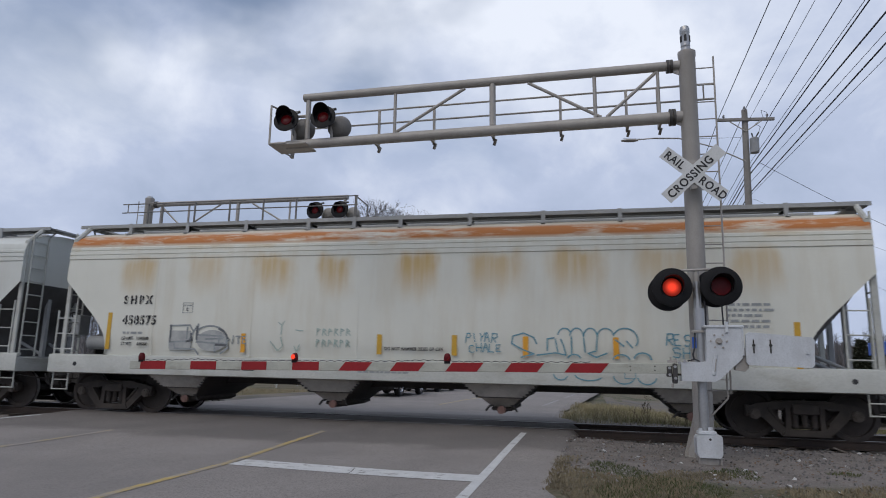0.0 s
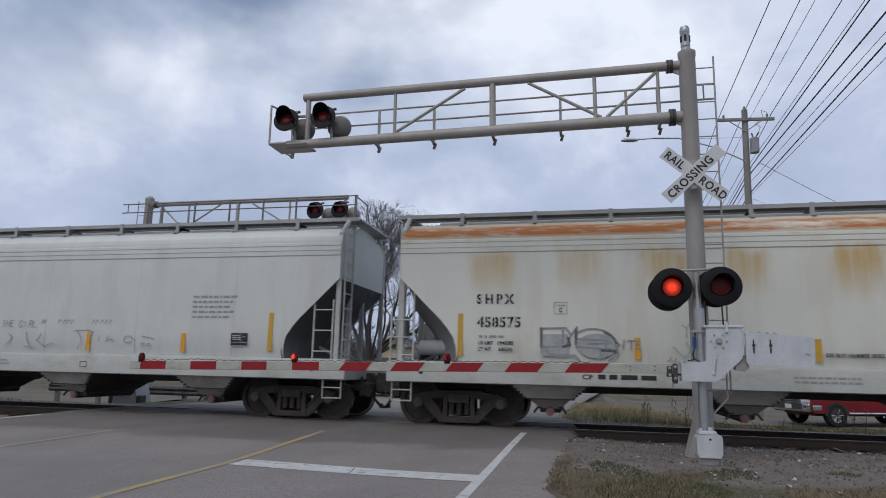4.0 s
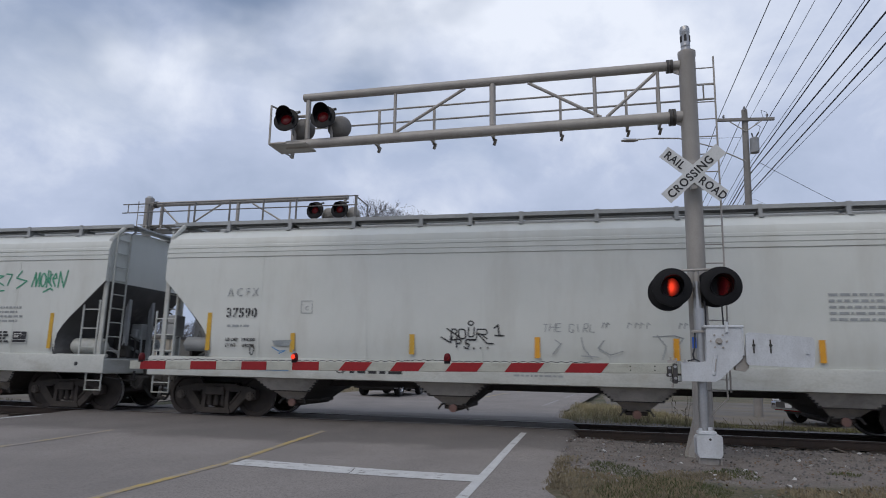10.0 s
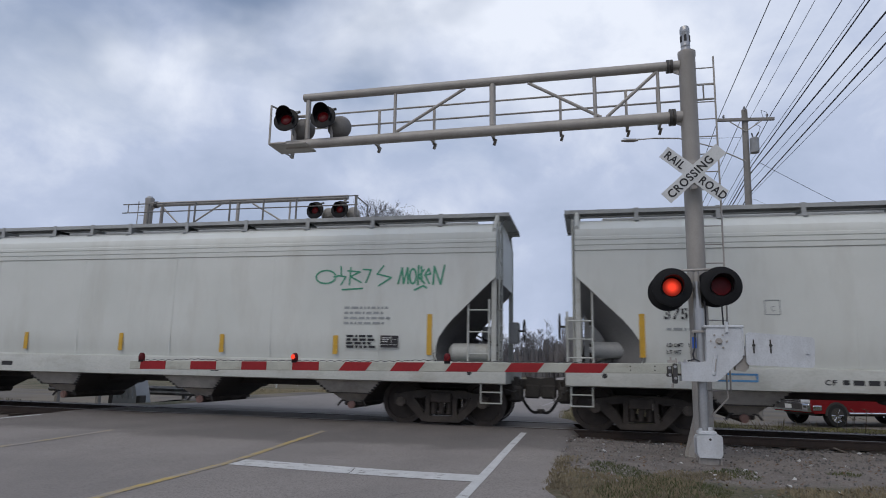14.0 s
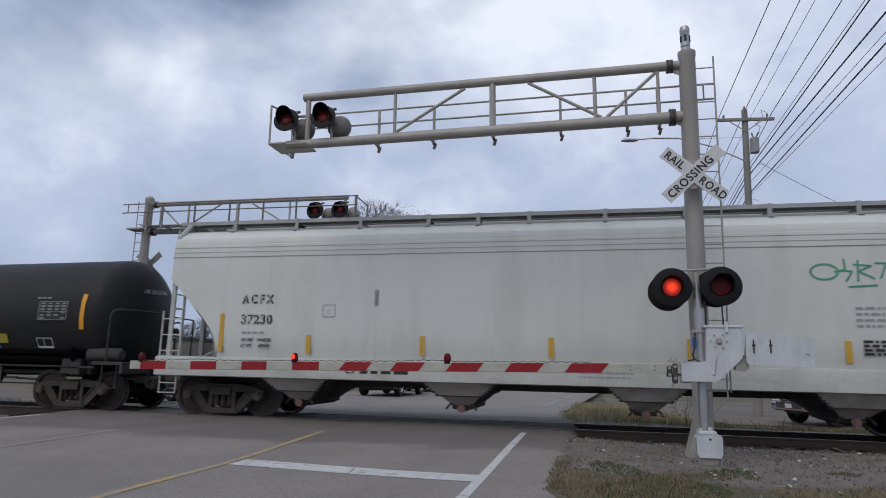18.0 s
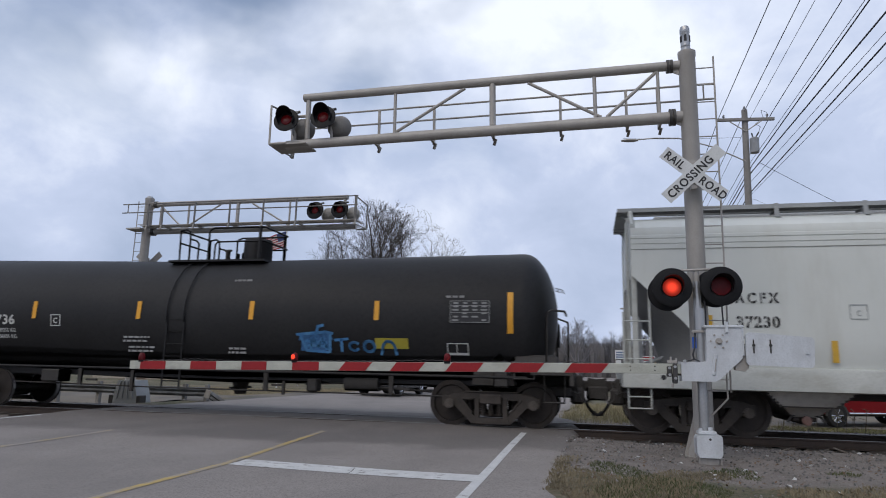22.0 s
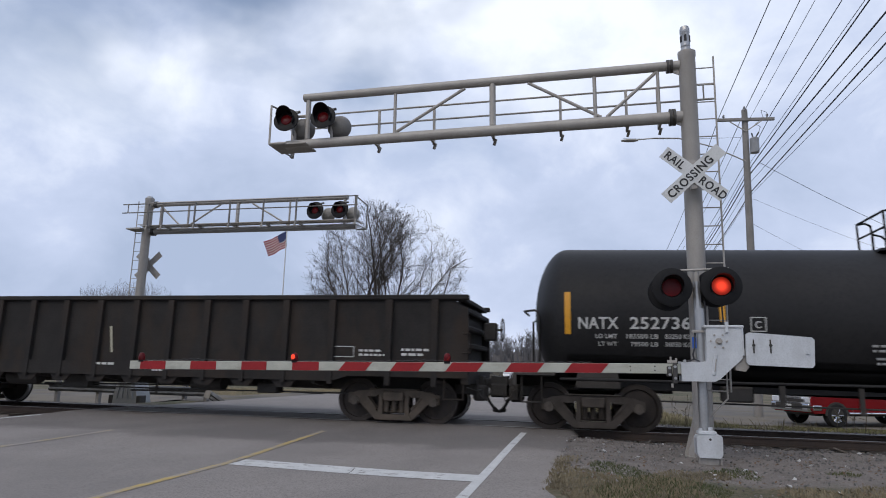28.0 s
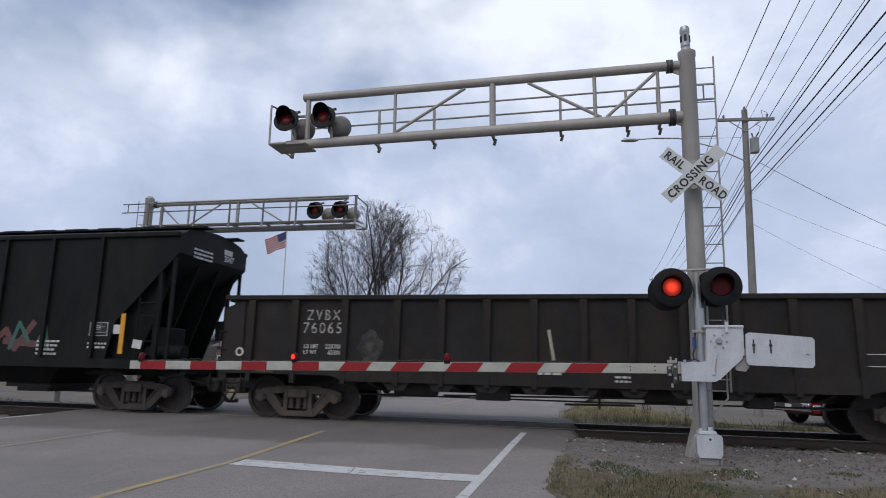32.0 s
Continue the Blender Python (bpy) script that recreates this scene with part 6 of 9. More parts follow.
def gondola(center):
    car = thing("gondola_car", pose(center, 0, 0), "dark weathered open gondola car with ribbed sides", "rail car", "cars of the train")
    CARS.append((car, center))
    H, zt, zb = 8.0, 2.665, 1.12
    for sg in (-1, 1):
        sd = part("side_wall", Solid().box((0, sg * 1.44, (zt + zb) / 2), (2 * H - 0.5, 0.05, zt - zb)), GONDOLA, car, "dark steel side wall")
        part("top_chord", Solid().box((0, sg * 1.47, zt), (2 * H, 0.16, 0.11), ch=0.02), GONDOLA, sd)
        q = Solid().prism([(-H, zb + 0.05), (H, zb + 0.05), (H, 0.98), (H - 2.6, 0.98), (H - 3.0, 0.86), (-H + 3.0, 0.86), (-H + 2.6, 0.98), (-H, 0.98)], 0.07, Matrix.Translation((0, sg * 1.50, 0)))
        part("side_sill", q, GONDOLA, sd)
        rib = Solid().prism([(-0.075, zt - 0.05), (0.075, zt - 0.05), (0.06, zb - 0.05), (0.05, 0.80), (-0.05, 0.80), (-0.06, zb - 0.05)], 0.10, Matrix.Translation((0, sg * 1.51, 0))).mesh("side_post", GONDOLA, 0)
        for x in (-7.3, -6.24, -5.07, -3.88, -2.9, -1.94, -0.97, 0.02, 0.95, 1.9, 2.87, 3.87, 4.97, 6.27, 7.28):
            part("side_post", rib, None, sd, at=pose(x, 0, 0))
        gus = Solid().prism([(-0.46, 0.90), (0.46, 0.90), (0.30, 0.86), (0.16, 0.70), (-0.16, 0.70), (-0.30, 0.86)], 0.03, Matrix.Translation((0, sg * 1.47, 0))).mesh("gusset", GONDOLA, 0)
        for x in (-3.88, -2.9, -1.94, -0.97, 0.02, 0.95, 1.9, 2.87, 3.87):
            part("gusset", gus, None, sd, at=pose(x, 0, 0))
    for e in (-1, 1):
        w = part("end_wall", Solid().box((e * (H - 0.22), 0, (zt + zb) / 2 - 0.05), (0.06, 2.9, zt - zb - 0.1)).box((e * (H - 0.16), 0, zt - 0.04), (0.20, 2.9, 0.10), ch=0.02), GONDOLA, car, "ribbed end wall")
        for k in range(4):
            part("end_rib", Solid().box((e * (H - 0.12), 0, 1.3 + 0.37 * k), (0.16, 2.9, 0.12), ch=0.03), GONDOLA, w)
        for y in (-1.40, 1.40):
            part("corner_plate", Solid().prism([(e * (H - 0.5), zt - 0.08), (e * (H - 0.02), zt - 0.22), (e * H, zt - 0.5), (e * H, 1.0), (e * (H - 0.5), 1.0)], 0.05, Matrix.Translation((0, y * 1.055, 0))), GONDOLA, w)
        part("end_sill", Solid().box((e * (H - 0.06), 0, 1.0), (0.16, 3.0, 0.28)), GONDOLA, car)
        part("sill_step", Solid().tube([(e * (H - 0.10), -1.48, 0.98), (e * (H - 0.10), -1.48, 0.55), (e * (H - 0.5), -1.48, 0.55), (e * (H - 0.5), -1.48, 0.98)], 0.018), GONDOLA, car)
        part("grab_iron", Solid().tube([(e * (H - 0.1), -1.52, 1.9), (e * (H + 0.05), -1.55, 1.9), (e * (H + 0.05), -1.55, 1.5), (e * (H - 0.1), -1.52, 1.5)], 0.014), GONDOLA, car)
        coupler(car, e * (H + 0.02), e)
        add_truck(car, e * 6.29, DUSTY_MESH)
    part("floor", Solid().box((0, 0, 1.10), (2 * H - 0.5, 2.86, 0.06)), GONDOLA, car)
    part("centre_sill", Solid().box((0, 0, 0.86), (2 * H - 1.5, 0.6, 0.42)), UNDER, car)
    for k in range(6):
        part("cross_bearer", Solid().prism([(-1.45, 0.98), (1.45, 0.98), (1.3, 0.80), (0.5, 0.68), (-0.5, 0.68), (-1.3, 0.80)], 0.10, Matrix.Translation((-4.5 + 1.8 * k, 0, 0)) @ Matrix.Rotation(radians(90), 4, "Z")), UNDER, car)
    part("brake_cylinder", Solid().rod((1.2, -0.75, 0.72), (2.0, -0.75, 0.72), 0.18, n=16).box((-1.9, -0.8, 0.68), (0.7, 0.4, 0.30)).tube([(-3.0, -0.8, 0.6), (1.2, -0.8, 0.66)], 0.02), UNDER, car)
    part("brake_rod", Solid().tube([(-5.2, -0.8, 0.58), (0, -0.9, 0.56), (5.2, -0.8, 0.58)], 0.018, 6), UNDER, car)
    part("air_reservoir", Solid().lathe([(0.001, -0.5), (0.15, -0.47), (0.19, -0.40), (0.19, 0.40), (0.15, 0.47), (0.001, 0.5)], 18, Matrix.Translation((-3.6, -0.8, 0.74)) @ ALONG), UNDER, car)
    part("brake_lever", Solid().rod((0.3, -0.9, 0.80), (0.3, -0.9, 0.42), 0.03, n=6).rod((-0.4, -0.9, 0.50), (1.0, -0.9, 0.52), 0.025, n=6), UNDER, car)
    part("valve_box", Solid().box((3.3, -0.95, 0.66), (0.5, 0.35, 0.24), ch=0.03).rod((3.0, -0.95, 0.6), (4.6, -0.95, 0.56), 0.018, n=6), UNDER, car)
    part("brake_housing", Solid().box((H + 0.02, 0.0, 2.04), (0.22, 0.34, 0.42), ch=0.03).rod((H + 0.1, 0, 1.85), (H + 0.1, 0, 1.1), 0.02, n=6), UNDER, car)
    br = Solid().tube([(H + 0.24, 0.26 * math.cos(a * math.pi / 10), 2.07 + 0.26 * math.sin(a * math.pi / 10)) for a in range(21)], 0.02, 6).rod((H + 0.1, 0, 2.07), (H + 0.25, 0, 2.07), 0.035)
    for a in range(5):
        br.rod((H + 0.20, 0, 2.07), (H + 0.24, 0.25 * math.cos(a * 1.257), 2.07 + 0.25 * math.sin(a * 1.257)), 0.014, n=5)
    part("brake_wheel", br, UNDER, car)
    return car


tk = tank_car(-24.26)


def gondola(center):
    car = thing("gondola_car", pose(center, 0, 0), "dark weathered open gondola car with ribbed sides", "rail car", "cars of the train")
    CARS.append((car, center))
    H, zt, zb = 8.0, 2.665, 1.12
    for sg in (-1, 1):
        sd = part("side_wall", Solid().box((0, sg * 1.44, (zt + zb) / 2), (2 * H - 0.5, 0.05, zt - zb)), GONDOLA, car, "dark steel side wall")
        part("top_chord", Solid().box((0, sg * 1.47, zt), (2 * H, 0.16, 0.11), ch=0.02), GONDOLA, sd)
        q = Solid().prism([(-H, zb + 0.05), (H, zb + 0.05), (H, 0.98), (H - 2.6, 0.98), (H - 3.0, 0.86), (-H + 3.0, 0.86), (-H + 2.6, 0.98), (-H, 0.98)], 0.07, Matrix.Translation((0, sg * 1.50, 0)))
        part("side_sill", q, GONDOLA, sd)
        rib = Solid().prism([(-0.075, zt - 0.05), (0.075, zt - 0.05), (0.06, zb - 0.05), (0.05, 0.80), (-0.05, 0.80), (-0.06, zb - 0.05)], 0.10, Matrix.Translation((0, sg * 1.51, 0))).mesh("side_post", GONDOLA, 0)
        for x in (-7.3, -6.24, -5.07, -3.88, -2.9, -1.94, -0.97, 0.02, 0.95, 1.9, 2.87, 3.87, 4.97, 6.27, 7.28):
            part("side_post", rib, None, sd, at=pose(x, 0, 0))
        gus = Solid().prism([(-0.46, 0.90), (0.46, 0.90), (0.30, 0.86), (0.16, 0.70), (-0.16, 0.70), (-0.30, 0.86)], 0.03, Matrix.Translation((0, sg * 1.47, 0))).mesh("gusset", GONDOLA, 0)
        for x in (-3.88, -2.9, -1.94, -0.97, 0.02, 0.95, 1.9, 2.87, 3.87):
            part("gusset", gus, None, sd, at=pose(x, 0, 0))
    for e in (-1, 1):
        w = part("end_wall", Solid().box((e * (H - 0.22), 0, (zt + zb) / 2 - 0.05), (0.06, 2.9, zt - zb - 0.1)).box((e * (H - 0.16), 0, zt - 0.04), (0.20, 2.9, 0.10), ch=0.02), GONDOLA, car, "ribbed end wall")
        for k in range(4):
            part("end_rib", Solid().box((e * (H - 0.12), 0, 1.3 + 0.37 * k), (0.16, 2.9, 0.12), ch=0.03), GONDOLA, w)
        for y in (-1.40, 1.40):
            part("corner_plate", Solid().prism([(e * (H - 0.5), zt - 0.08), (e * (H - 0.02), zt - 0.22), (e * H, zt - 0.5), (e * H, 1.0), (e * (H - 0.5), 1.0)], 0.05, Matrix.Translation((0, y * 1.055, 0))), GONDOLA, w)
        part("end_sill", Solid().box((e * (H - 0.06), 0, 1.0), (0.16, 3.0, 0.28)), GONDOLA, car)
        part("sill_step", Solid().tube([(e * (H - 0.10), -1.48, 0.98), (e * (H - 0.10), -1.48, 0.55), (e * (H - 0.5), -1.48, 0.55), (e * (H - 0.5), -1.48, 0.98)], 0.018), GONDOLA, car)
        part("grab_iron", Solid().tube([(e * (H - 0.1), -1.52, 1.9), (e * (H + 0.05), -1.55, 1.9), (e * (H + 0.05), -1.55, 1.5), (e * (H - 0.1), -1.52, 1.5)], 0.014), GONDOLA, car)
        coupler(car, e * (H + 0.02), e)
        add_truck(car, e * 6.29, DUSTY_MESH)
    part("floor", Solid().box((0, 0, 1.10), (2 * H - 0.5, 2.86, 0.06)), GONDOLA, car)
    part("centre_sill", Solid().box((0, 0, 0.86), (2 * H - 1.5, 0.6, 0.42)), UNDER, car)
    for k in range(6):
        part("cross_bearer", Solid().prism([(-1.45, 0.98), (1.45, 0.98), (1.3, 0.80), (0.5, 0.68), (-0.5, 0.68), (-1.3, 0.80)], 0.10, Matrix.Translation((-4.5 + 1.8 * k, 0, 0)) @ Matrix.Rotation(radians(90), 4, "Z")), UNDER, car)
    part("brake_cylinder", Solid().rod((1.2, -0.75, 0.72), (2.0, -0.75, 0.72), 0.18, n=16).box((-1.9, -0.8, 0.68), (0.7, 0.4, 0.30)).tube([(-3.0, -0.8, 0.6), (1.2, -0.8, 0.66)], 0.02), UNDER, car)
    part("brake_rod", Solid().tube([(-5.2, -0.8, 0.58), (0, -0.9, 0.56), (5.2, -0.8, 0.58)], 0.018, 6), UNDER, car)
    part("air_reservoir", Solid().lathe([(0.001, -0.5), (0.15, -0.47), (0.19, -0.40), (0.19, 0.40), (0.15, 0.47), (0.001, 0.5)], 18, Matrix.Translation((-3.6, -0.8, 0.74)) @ ALONG), UNDER, car)
    part("brake_lever", Solid().rod((0.3, -0.9, 0.80), (0.3, -0.9, 0.42), 0.03, n=6).rod((-0.4, -0.9, 0.50), (1.0, -0.9, 0.52), 0.025, n=6), UNDER, car)
    part("valve_box", Solid().box((3.3, -0.95, 0.66), (0.5, 0.35, 0.24), ch=0.03).rod((3.0, -0.95, 0.6), (4.6, -0.95, 0.56), 0.018, n=6), UNDER, car)
    br = Solid().box((H + 0.18, 0.5, 2.05), (0.30, 0.34, 0.42), ch=0.03).tube([(H + 0.46, 0.5 + 0.26 * math.cos(a * math.pi / 10), 2.1 + 0.26 * math.sin(a * math.pi / 10)) for a in range(21)], 0.018, 6).rod((H + 0.3, 0.5, 2.1), (H + 0.46, 0.5, 2.1), 0.03)
    part("brake_wheel", br, UNDER, car)
    return car


gd = gondola(-41.72)


def black_hopper(center):
    """A dark covered hopper with ribbed flat sides and open sloping ends."""
    car = thing("covered_hopper_car", pose(center, 0, 0), "black ribbed covered hopper car with colourful spray paint low down", "rail car", "cars of the train")
    CARS.append((car, center))
    H, zt, zb, top = 8.9, 4.2, 1.2, 8.45
    side = [(-top, zt), (top, zt), (top, 3.75), (top - 1.55, 2.1), (top - 1.75, zb), (-top + 1.75, zb), (-top + 1.55, 2.1), (-top, 3.75)]
    for sg in (-1, 1):
        sd = part("side_wall", Solid().prism(side, 0.04, Matrix.Translation((0, sg * 1.50, 0))), BLACK_HOPPER, car, "flat black side sheet")
        rib = Solid().box((0, 0, 0), (0.09, 0.09, 2.95)).mesh("side_post", BLACK_HOPPER, 0)
        for k in range(10):
            part("side_post", rib, None, sd, at=pose(-6.35 + 12.7 * k / 9, sg * 1.555, 2.70))
        part("top_chord", Solid().box((0, sg * 1.53, zt), (2 * top, 0.12, 0.12), ch=0.02), BLACK_HOPPER, sd)
        part("side_sill", Solid().box((0, sg * 1.53, 1.12), (2 * H, 0.10, 0.22)), BLACK_HOPPER, sd)
    roof = Solid()
    ring = [(-1.52, zt), (-1.2, 4.36), (-0.7, 4.46), (0, 4.5), (0.7, 4.46), (1.2, 4.36), (1.52, zt)]
    roof.add([(x, y, z) for x in (-top, top) for y, z in ring], [(i, i + 1, 8 + i, 7 + i) for i in range(6)] + [tuple(range(7)), tuple(range(7, 14))])
    part("roof", roof, BLACK_HOPPER, car)
    for k in range(16):
        part("hatch_cover", Solid().prism([(-0.42, 0), (0.42, 0), (0.34, 0.15), (-0.34, 0.15)], 1.1, pose(-7.6 + 15.2 * k / 15, 0, 4.48)), BLACK_HOPPER, car)
    for sg in (-1, 1):
        part("running_board", Solid().box((0, sg * 0.75, 4.50), (2 * top + 0.5, 0.35, 0.04)), BLACK_HOPPER, car)
        for k in range(9):
            part("board_bracket", Solid().box((-top + 0.2 + k * (2 * top - 0.4) / 8, sg * 0.75, 4.44), (0.06, 0.3, 0.12)), BLACK_HOPPER, car)
    for e in (-1, 1):
        sl = Solid().add([(e * top, -1.48, 3.75), (e * top, 1.48, 3.75), (e * (top - 2.9), 1.48, 0.95), (e * (top - 2.9), -1.48, 0.95)], [(0, 1, 2, 3)])
        sl.add([(e * top, -1.48, zt), (e * top, 1.48, zt), (e * top, 1.48, 3.75), (e * top, -1.48, 3.75)], [(0, 1, 2, 3)])
        part("slope_sheet", sl, BLACK_HOPPER, car, "black sloping end sheet")
        for y in (-1.30, -0.45, 0.45, 1.30):
            part("end_web", Solid().prism([(e * (top - 0.10), 3.70), (e * (top - 1.0), 1.2), (e * (top - 2.65), 1.2)], 0.05, Matrix.Translation((0, y, 0))), BLACK_HOPPER, car)
        part("brake_gear", Solid().box((e * (top - 0.55), -0.8, 1.65), (0.4, 0.7, 0.7), ch=0.03).rod((e * (top + 0.1), -1.1, 1.4), (e * (top - 0.9), -1.1, 1.4), 0.18, n=14), BLACK_HOPPER, car)
        for y in (-1.46, 1.46):
            part("corner_post", Solid().box((e * (top - 0.45), y, 2.2), (0.09, 0.09, 2.2)).box((e * (top - 0.12), y, 2.5), (0.07, 0.07, 2.6)), BLACK_HOPPER, car)
        ladder(car, e * (top - 0.95), -1.50, 1.2, 2.7, e * 0.45, 5, material=BLACK_HOPPER)
        part("end_sill", Solid().box((e * (H - 0.08), 0, 1.05), (0.16, 3.0, 0.30)), BLACK_HOPPER, car)
        part("end_deck", Solid().box((e * (H - 0.8), 0, 1.2), (1.5, 2.9, 0.03)), BLACK_HOPPER, car)
        br = Solid().tube([(e * (H - 0.15), 0.5 + 0.27 * math.cos(a * math.pi / 10), 2.0 + 0.27 * math.sin(a * math.pi / 10)) for a in range(21)], 0.016, 6).box((e * (H - 0.35), 0.5, 2.0), (0.25, 0.4, 0.5)).rod((e * (H - 0.3), 0.5, 1.2), (e * (H - 0.3), 0.5, 2.2), 0.03)
        part("brake_wheel", br, BLACK_HOPPER, car)
        coupler(car, e * H, e)
        add_truck(car, e * 7.25)
    part("centre_sill", Solid().box((0, 0, 0.98), (2 * H - 2.2, 0.5, 0.30)), UNDER, car)
    for x in (-4.0, 0.0, 4.0):
        bay = Solid()
        vs = []
        for wx, wy, z in ((1.5, 1.42, 1.1), (0.75, 1.0, 0.60)):
            vs += [(x - wx, -wy, z), (x + wx, -wy, z), (x + wx, wy, z), (x - wx, wy, z)]
        bay.add(vs, [(i, (i + 1) % 4, 4 + (i + 1) % 4, 4 + i) for i in range(4)] + [(4, 5, 6, 7)])
        ob = part("discharge_bay", bay, BLACK_HOPPER, car)
        part("outlet", Solid().box((x, 0, 0.54), (1.35, 1.7, 0.10)).box((x, 0, 0.44), (0.95, 1.4, 0.12)), UNDER, ob)
    return car


bh = black_hopper(-59.5)



# ---- lettering and spray paint on the cars ----


def mark(car, text, x, z, h, w, material=INK, y=-1.612, spacing=1.15):
    """A line of stencilled text, its left end at x, its foot at z, w wide."""
    me = letters(text, h, material, spacing=spacing, bold=0.009 if material is INK else (0.005 if material is CHALK else 0.0))
    xs = [v.co.x for v in me.vertices]
    me.transform(Matrix.Diagonal((w / (max(xs) - min(xs)), 1, 1, 1)) @ Matrix.Translation((-min(xs), 0, 0)))
    return part("lettering", me, None, car, at=pose(x, y, z))


def stencil_gaps(car, text, x, z, h, w, paint, y=-1.6155):
    """The bridges that a stencil leaves across each letter."""
    me = Solid().box((0, 0, h / 2), (0.016, 0.002, h * 1.02)).mesh("stencil_bridge", paint, 0)
    for k in range(len(text)):
        part("stencil_bridge", me, None, car, at=pose(x + w * (k + 0.46) / len(text), y, z))


def outline_box(car, x, z, w, h, material, y=-1.608, t=0.014):
    s = Solid().box((x + w / 2, y, z), (w, 0.003, t)).box((x + w / 2, y, z + h), (w, 0.003, t)).box((x, y, z + h / 2), (t, 0.003, h)).box((x + w, y, z + h / 2), (t, 0.003, h))
    return part("stencil_frame", s, material, car)


def spray(car, strokes, x, z, size, material, w=0.03, y=-1.609, label="spray-painted scrawl"):
    """Strokes drawn in a unit square, sized and placed on the car's side."""
    sx, sz = size if isinstance(size, tuple) else (size, size)
    s = ribbon([[(x + sx * a, z + sz * b) for a, b in st] for st in strokes], w)
    s.v = [(p[0], y, p[2]) for p in s.v]
    return tagged(part("spray_paint", s, material, car, label), kind="stuff")


# pen strokes of hand-drawn capitals on a grid of 5 by 7: across, up
PEN = {"A": "00 16 26 40,03 33", "B": "00 06 26 35 33 04,33 41 30 00", "C": "45 36 16 05 01 10 30 41", "D": "00 06 26 44 42 20 00", "E": "46 06 00 40,03 33", "G": "45 36 16 05 01 10 30 42 22",
       "H": "00 06,40 46,03 43", "I": "20 26", "L": "06 00 40", "O": "16 05 01 10 30 41 45 36 16", "P": "00 06 36 44 33 03", "R": "00 06 36 44 33 03,13 40", "S": "45 36 16 05 13 33 42 30 10 01",
       "T": "06 46,26 20", "U": "06 01 10 30 41 46", "V": "06 20 46", "W": "06 10 24 30 46", "Y": "06 23 46,23 20", "1": "04 26 20,00 40", ".": "20 21", "=": "02 42,04 44"}


def scrawl(car, text, x, z, w, h, material, pen=0.022, rise=0.0, seed=1, y=-1.609, label="hand-drawn spray writing"):
    """Words in uneven pen strokes, the first letter's foot at x, z."""
    rng = random.Random(seed)
    step, strokes = w / len(text), []
    for k, c in enumerate(text):
        if c == " ":
            continue
        sx, sz = step * rng.uniform(0.62, 0.80) / 4, h * rng.uniform(0.85, 1.1) / 6
        ox, oz, lean = x + k * step + rng.uniform(-0.05, 0.05) * step, z + rise * k * step + rng.uniform(-0.08, 0.08) * h, rng.uniform(-0.1, 0.25)
        for st in PEN[c].split(","):
            strokes.append([(ox + int(p[0]) * sx + lean * int(p[1]) * sz + rng.uniform(-0.08, 0.08) * sx * 4, oz + int(p[1]) * sz + rng.uniform(-0.04, 0.04) * h) for p in st.split()])
    return spray(car, strokes, 0, 0, 1, material, pen, y, label)


def arc(cx, cz, rx, rz, a0, a1, n=10):
    return [(cx + rx * math.cos(radians(a0 + (a1 - a0) * k / n)), cz + rz * math.sin(radians(a0 + (a1 - a0) * k / n))) for k in range(n + 1)]


def placard(car, x, z, w, h, y=-1.608):
    """A black notice with a white rim and bars of small print."""
    p = part("placard", Solid().box((x + w / 2, y, z + h / 2), (w, 0.004, h)), CHALK, car, "small black and white notice")
    part("panel", Solid().box((x + w / 2, y - 0.0015, z + h / 2), (w * 0.95, 0.004, h * 0.92)), INK, p)
    part("panel", Solid().box((x + w * 0.60, y - 0.004, z + h * 0.58), (w * 0.012, 0.004, h * 0.62)), CHALK, p)
    part("panel", Solid().box((x + w * 0.75, y - 0.004, z + h * 0.68), (w * 0.22, 0.004, h * 0.025)), CHALK, p)
    part("panel", Solid().box((x + w * 0.5, y - 0.004, z + h * 0.27), (w * 0.9, 0.004, h * 0.025)), CHALK, p)
    bars(p, x + w * 0.12, y - 0.006, z + h * 0.78, w * 0.4, 3, h * 0.07, h * 0.14, CHALK)


def hopper_marks(car, owner, number, x, zt, zn, faint=False, limits=("194500", "68500")):
    mark(car, owner, x, zt, 0.19, 0.78, INK if not faint else FAINT, spacing=1.5)
    mark(car, number, x + 0.01, zn, 0.20, 0.90 if len(number) > 5 else 0.76, INK)
    paint = RUSTY_CAR if car is h1 else WHITE_CAR
    stencil_gaps(car, owner, x, zt, 0.19, 0.78, paint)
    stencil_gaps(car, number, x + 0.01, zn, 0.20, 0.90 if len(number) > 5 else 0.76, paint)
    bars(car, x + 0.05, -1.608, zn - 0.20, 0.55, 1, 0.05, 0.1, FAINT)
    mark(car, "LD LMT", x + 0.04, 1.68, 0.07, 0.30, INK)
    mark(car, limits[0], x + 0.44, 1.68, 0.07, 0.32, INK)
    mark(car, "LT WT", x + 0.04, 1.55, 0.07, 0.26, INK)
    mark(car, limits[1], x + 0.46, 1.55, 0.07, 0.28, INK)


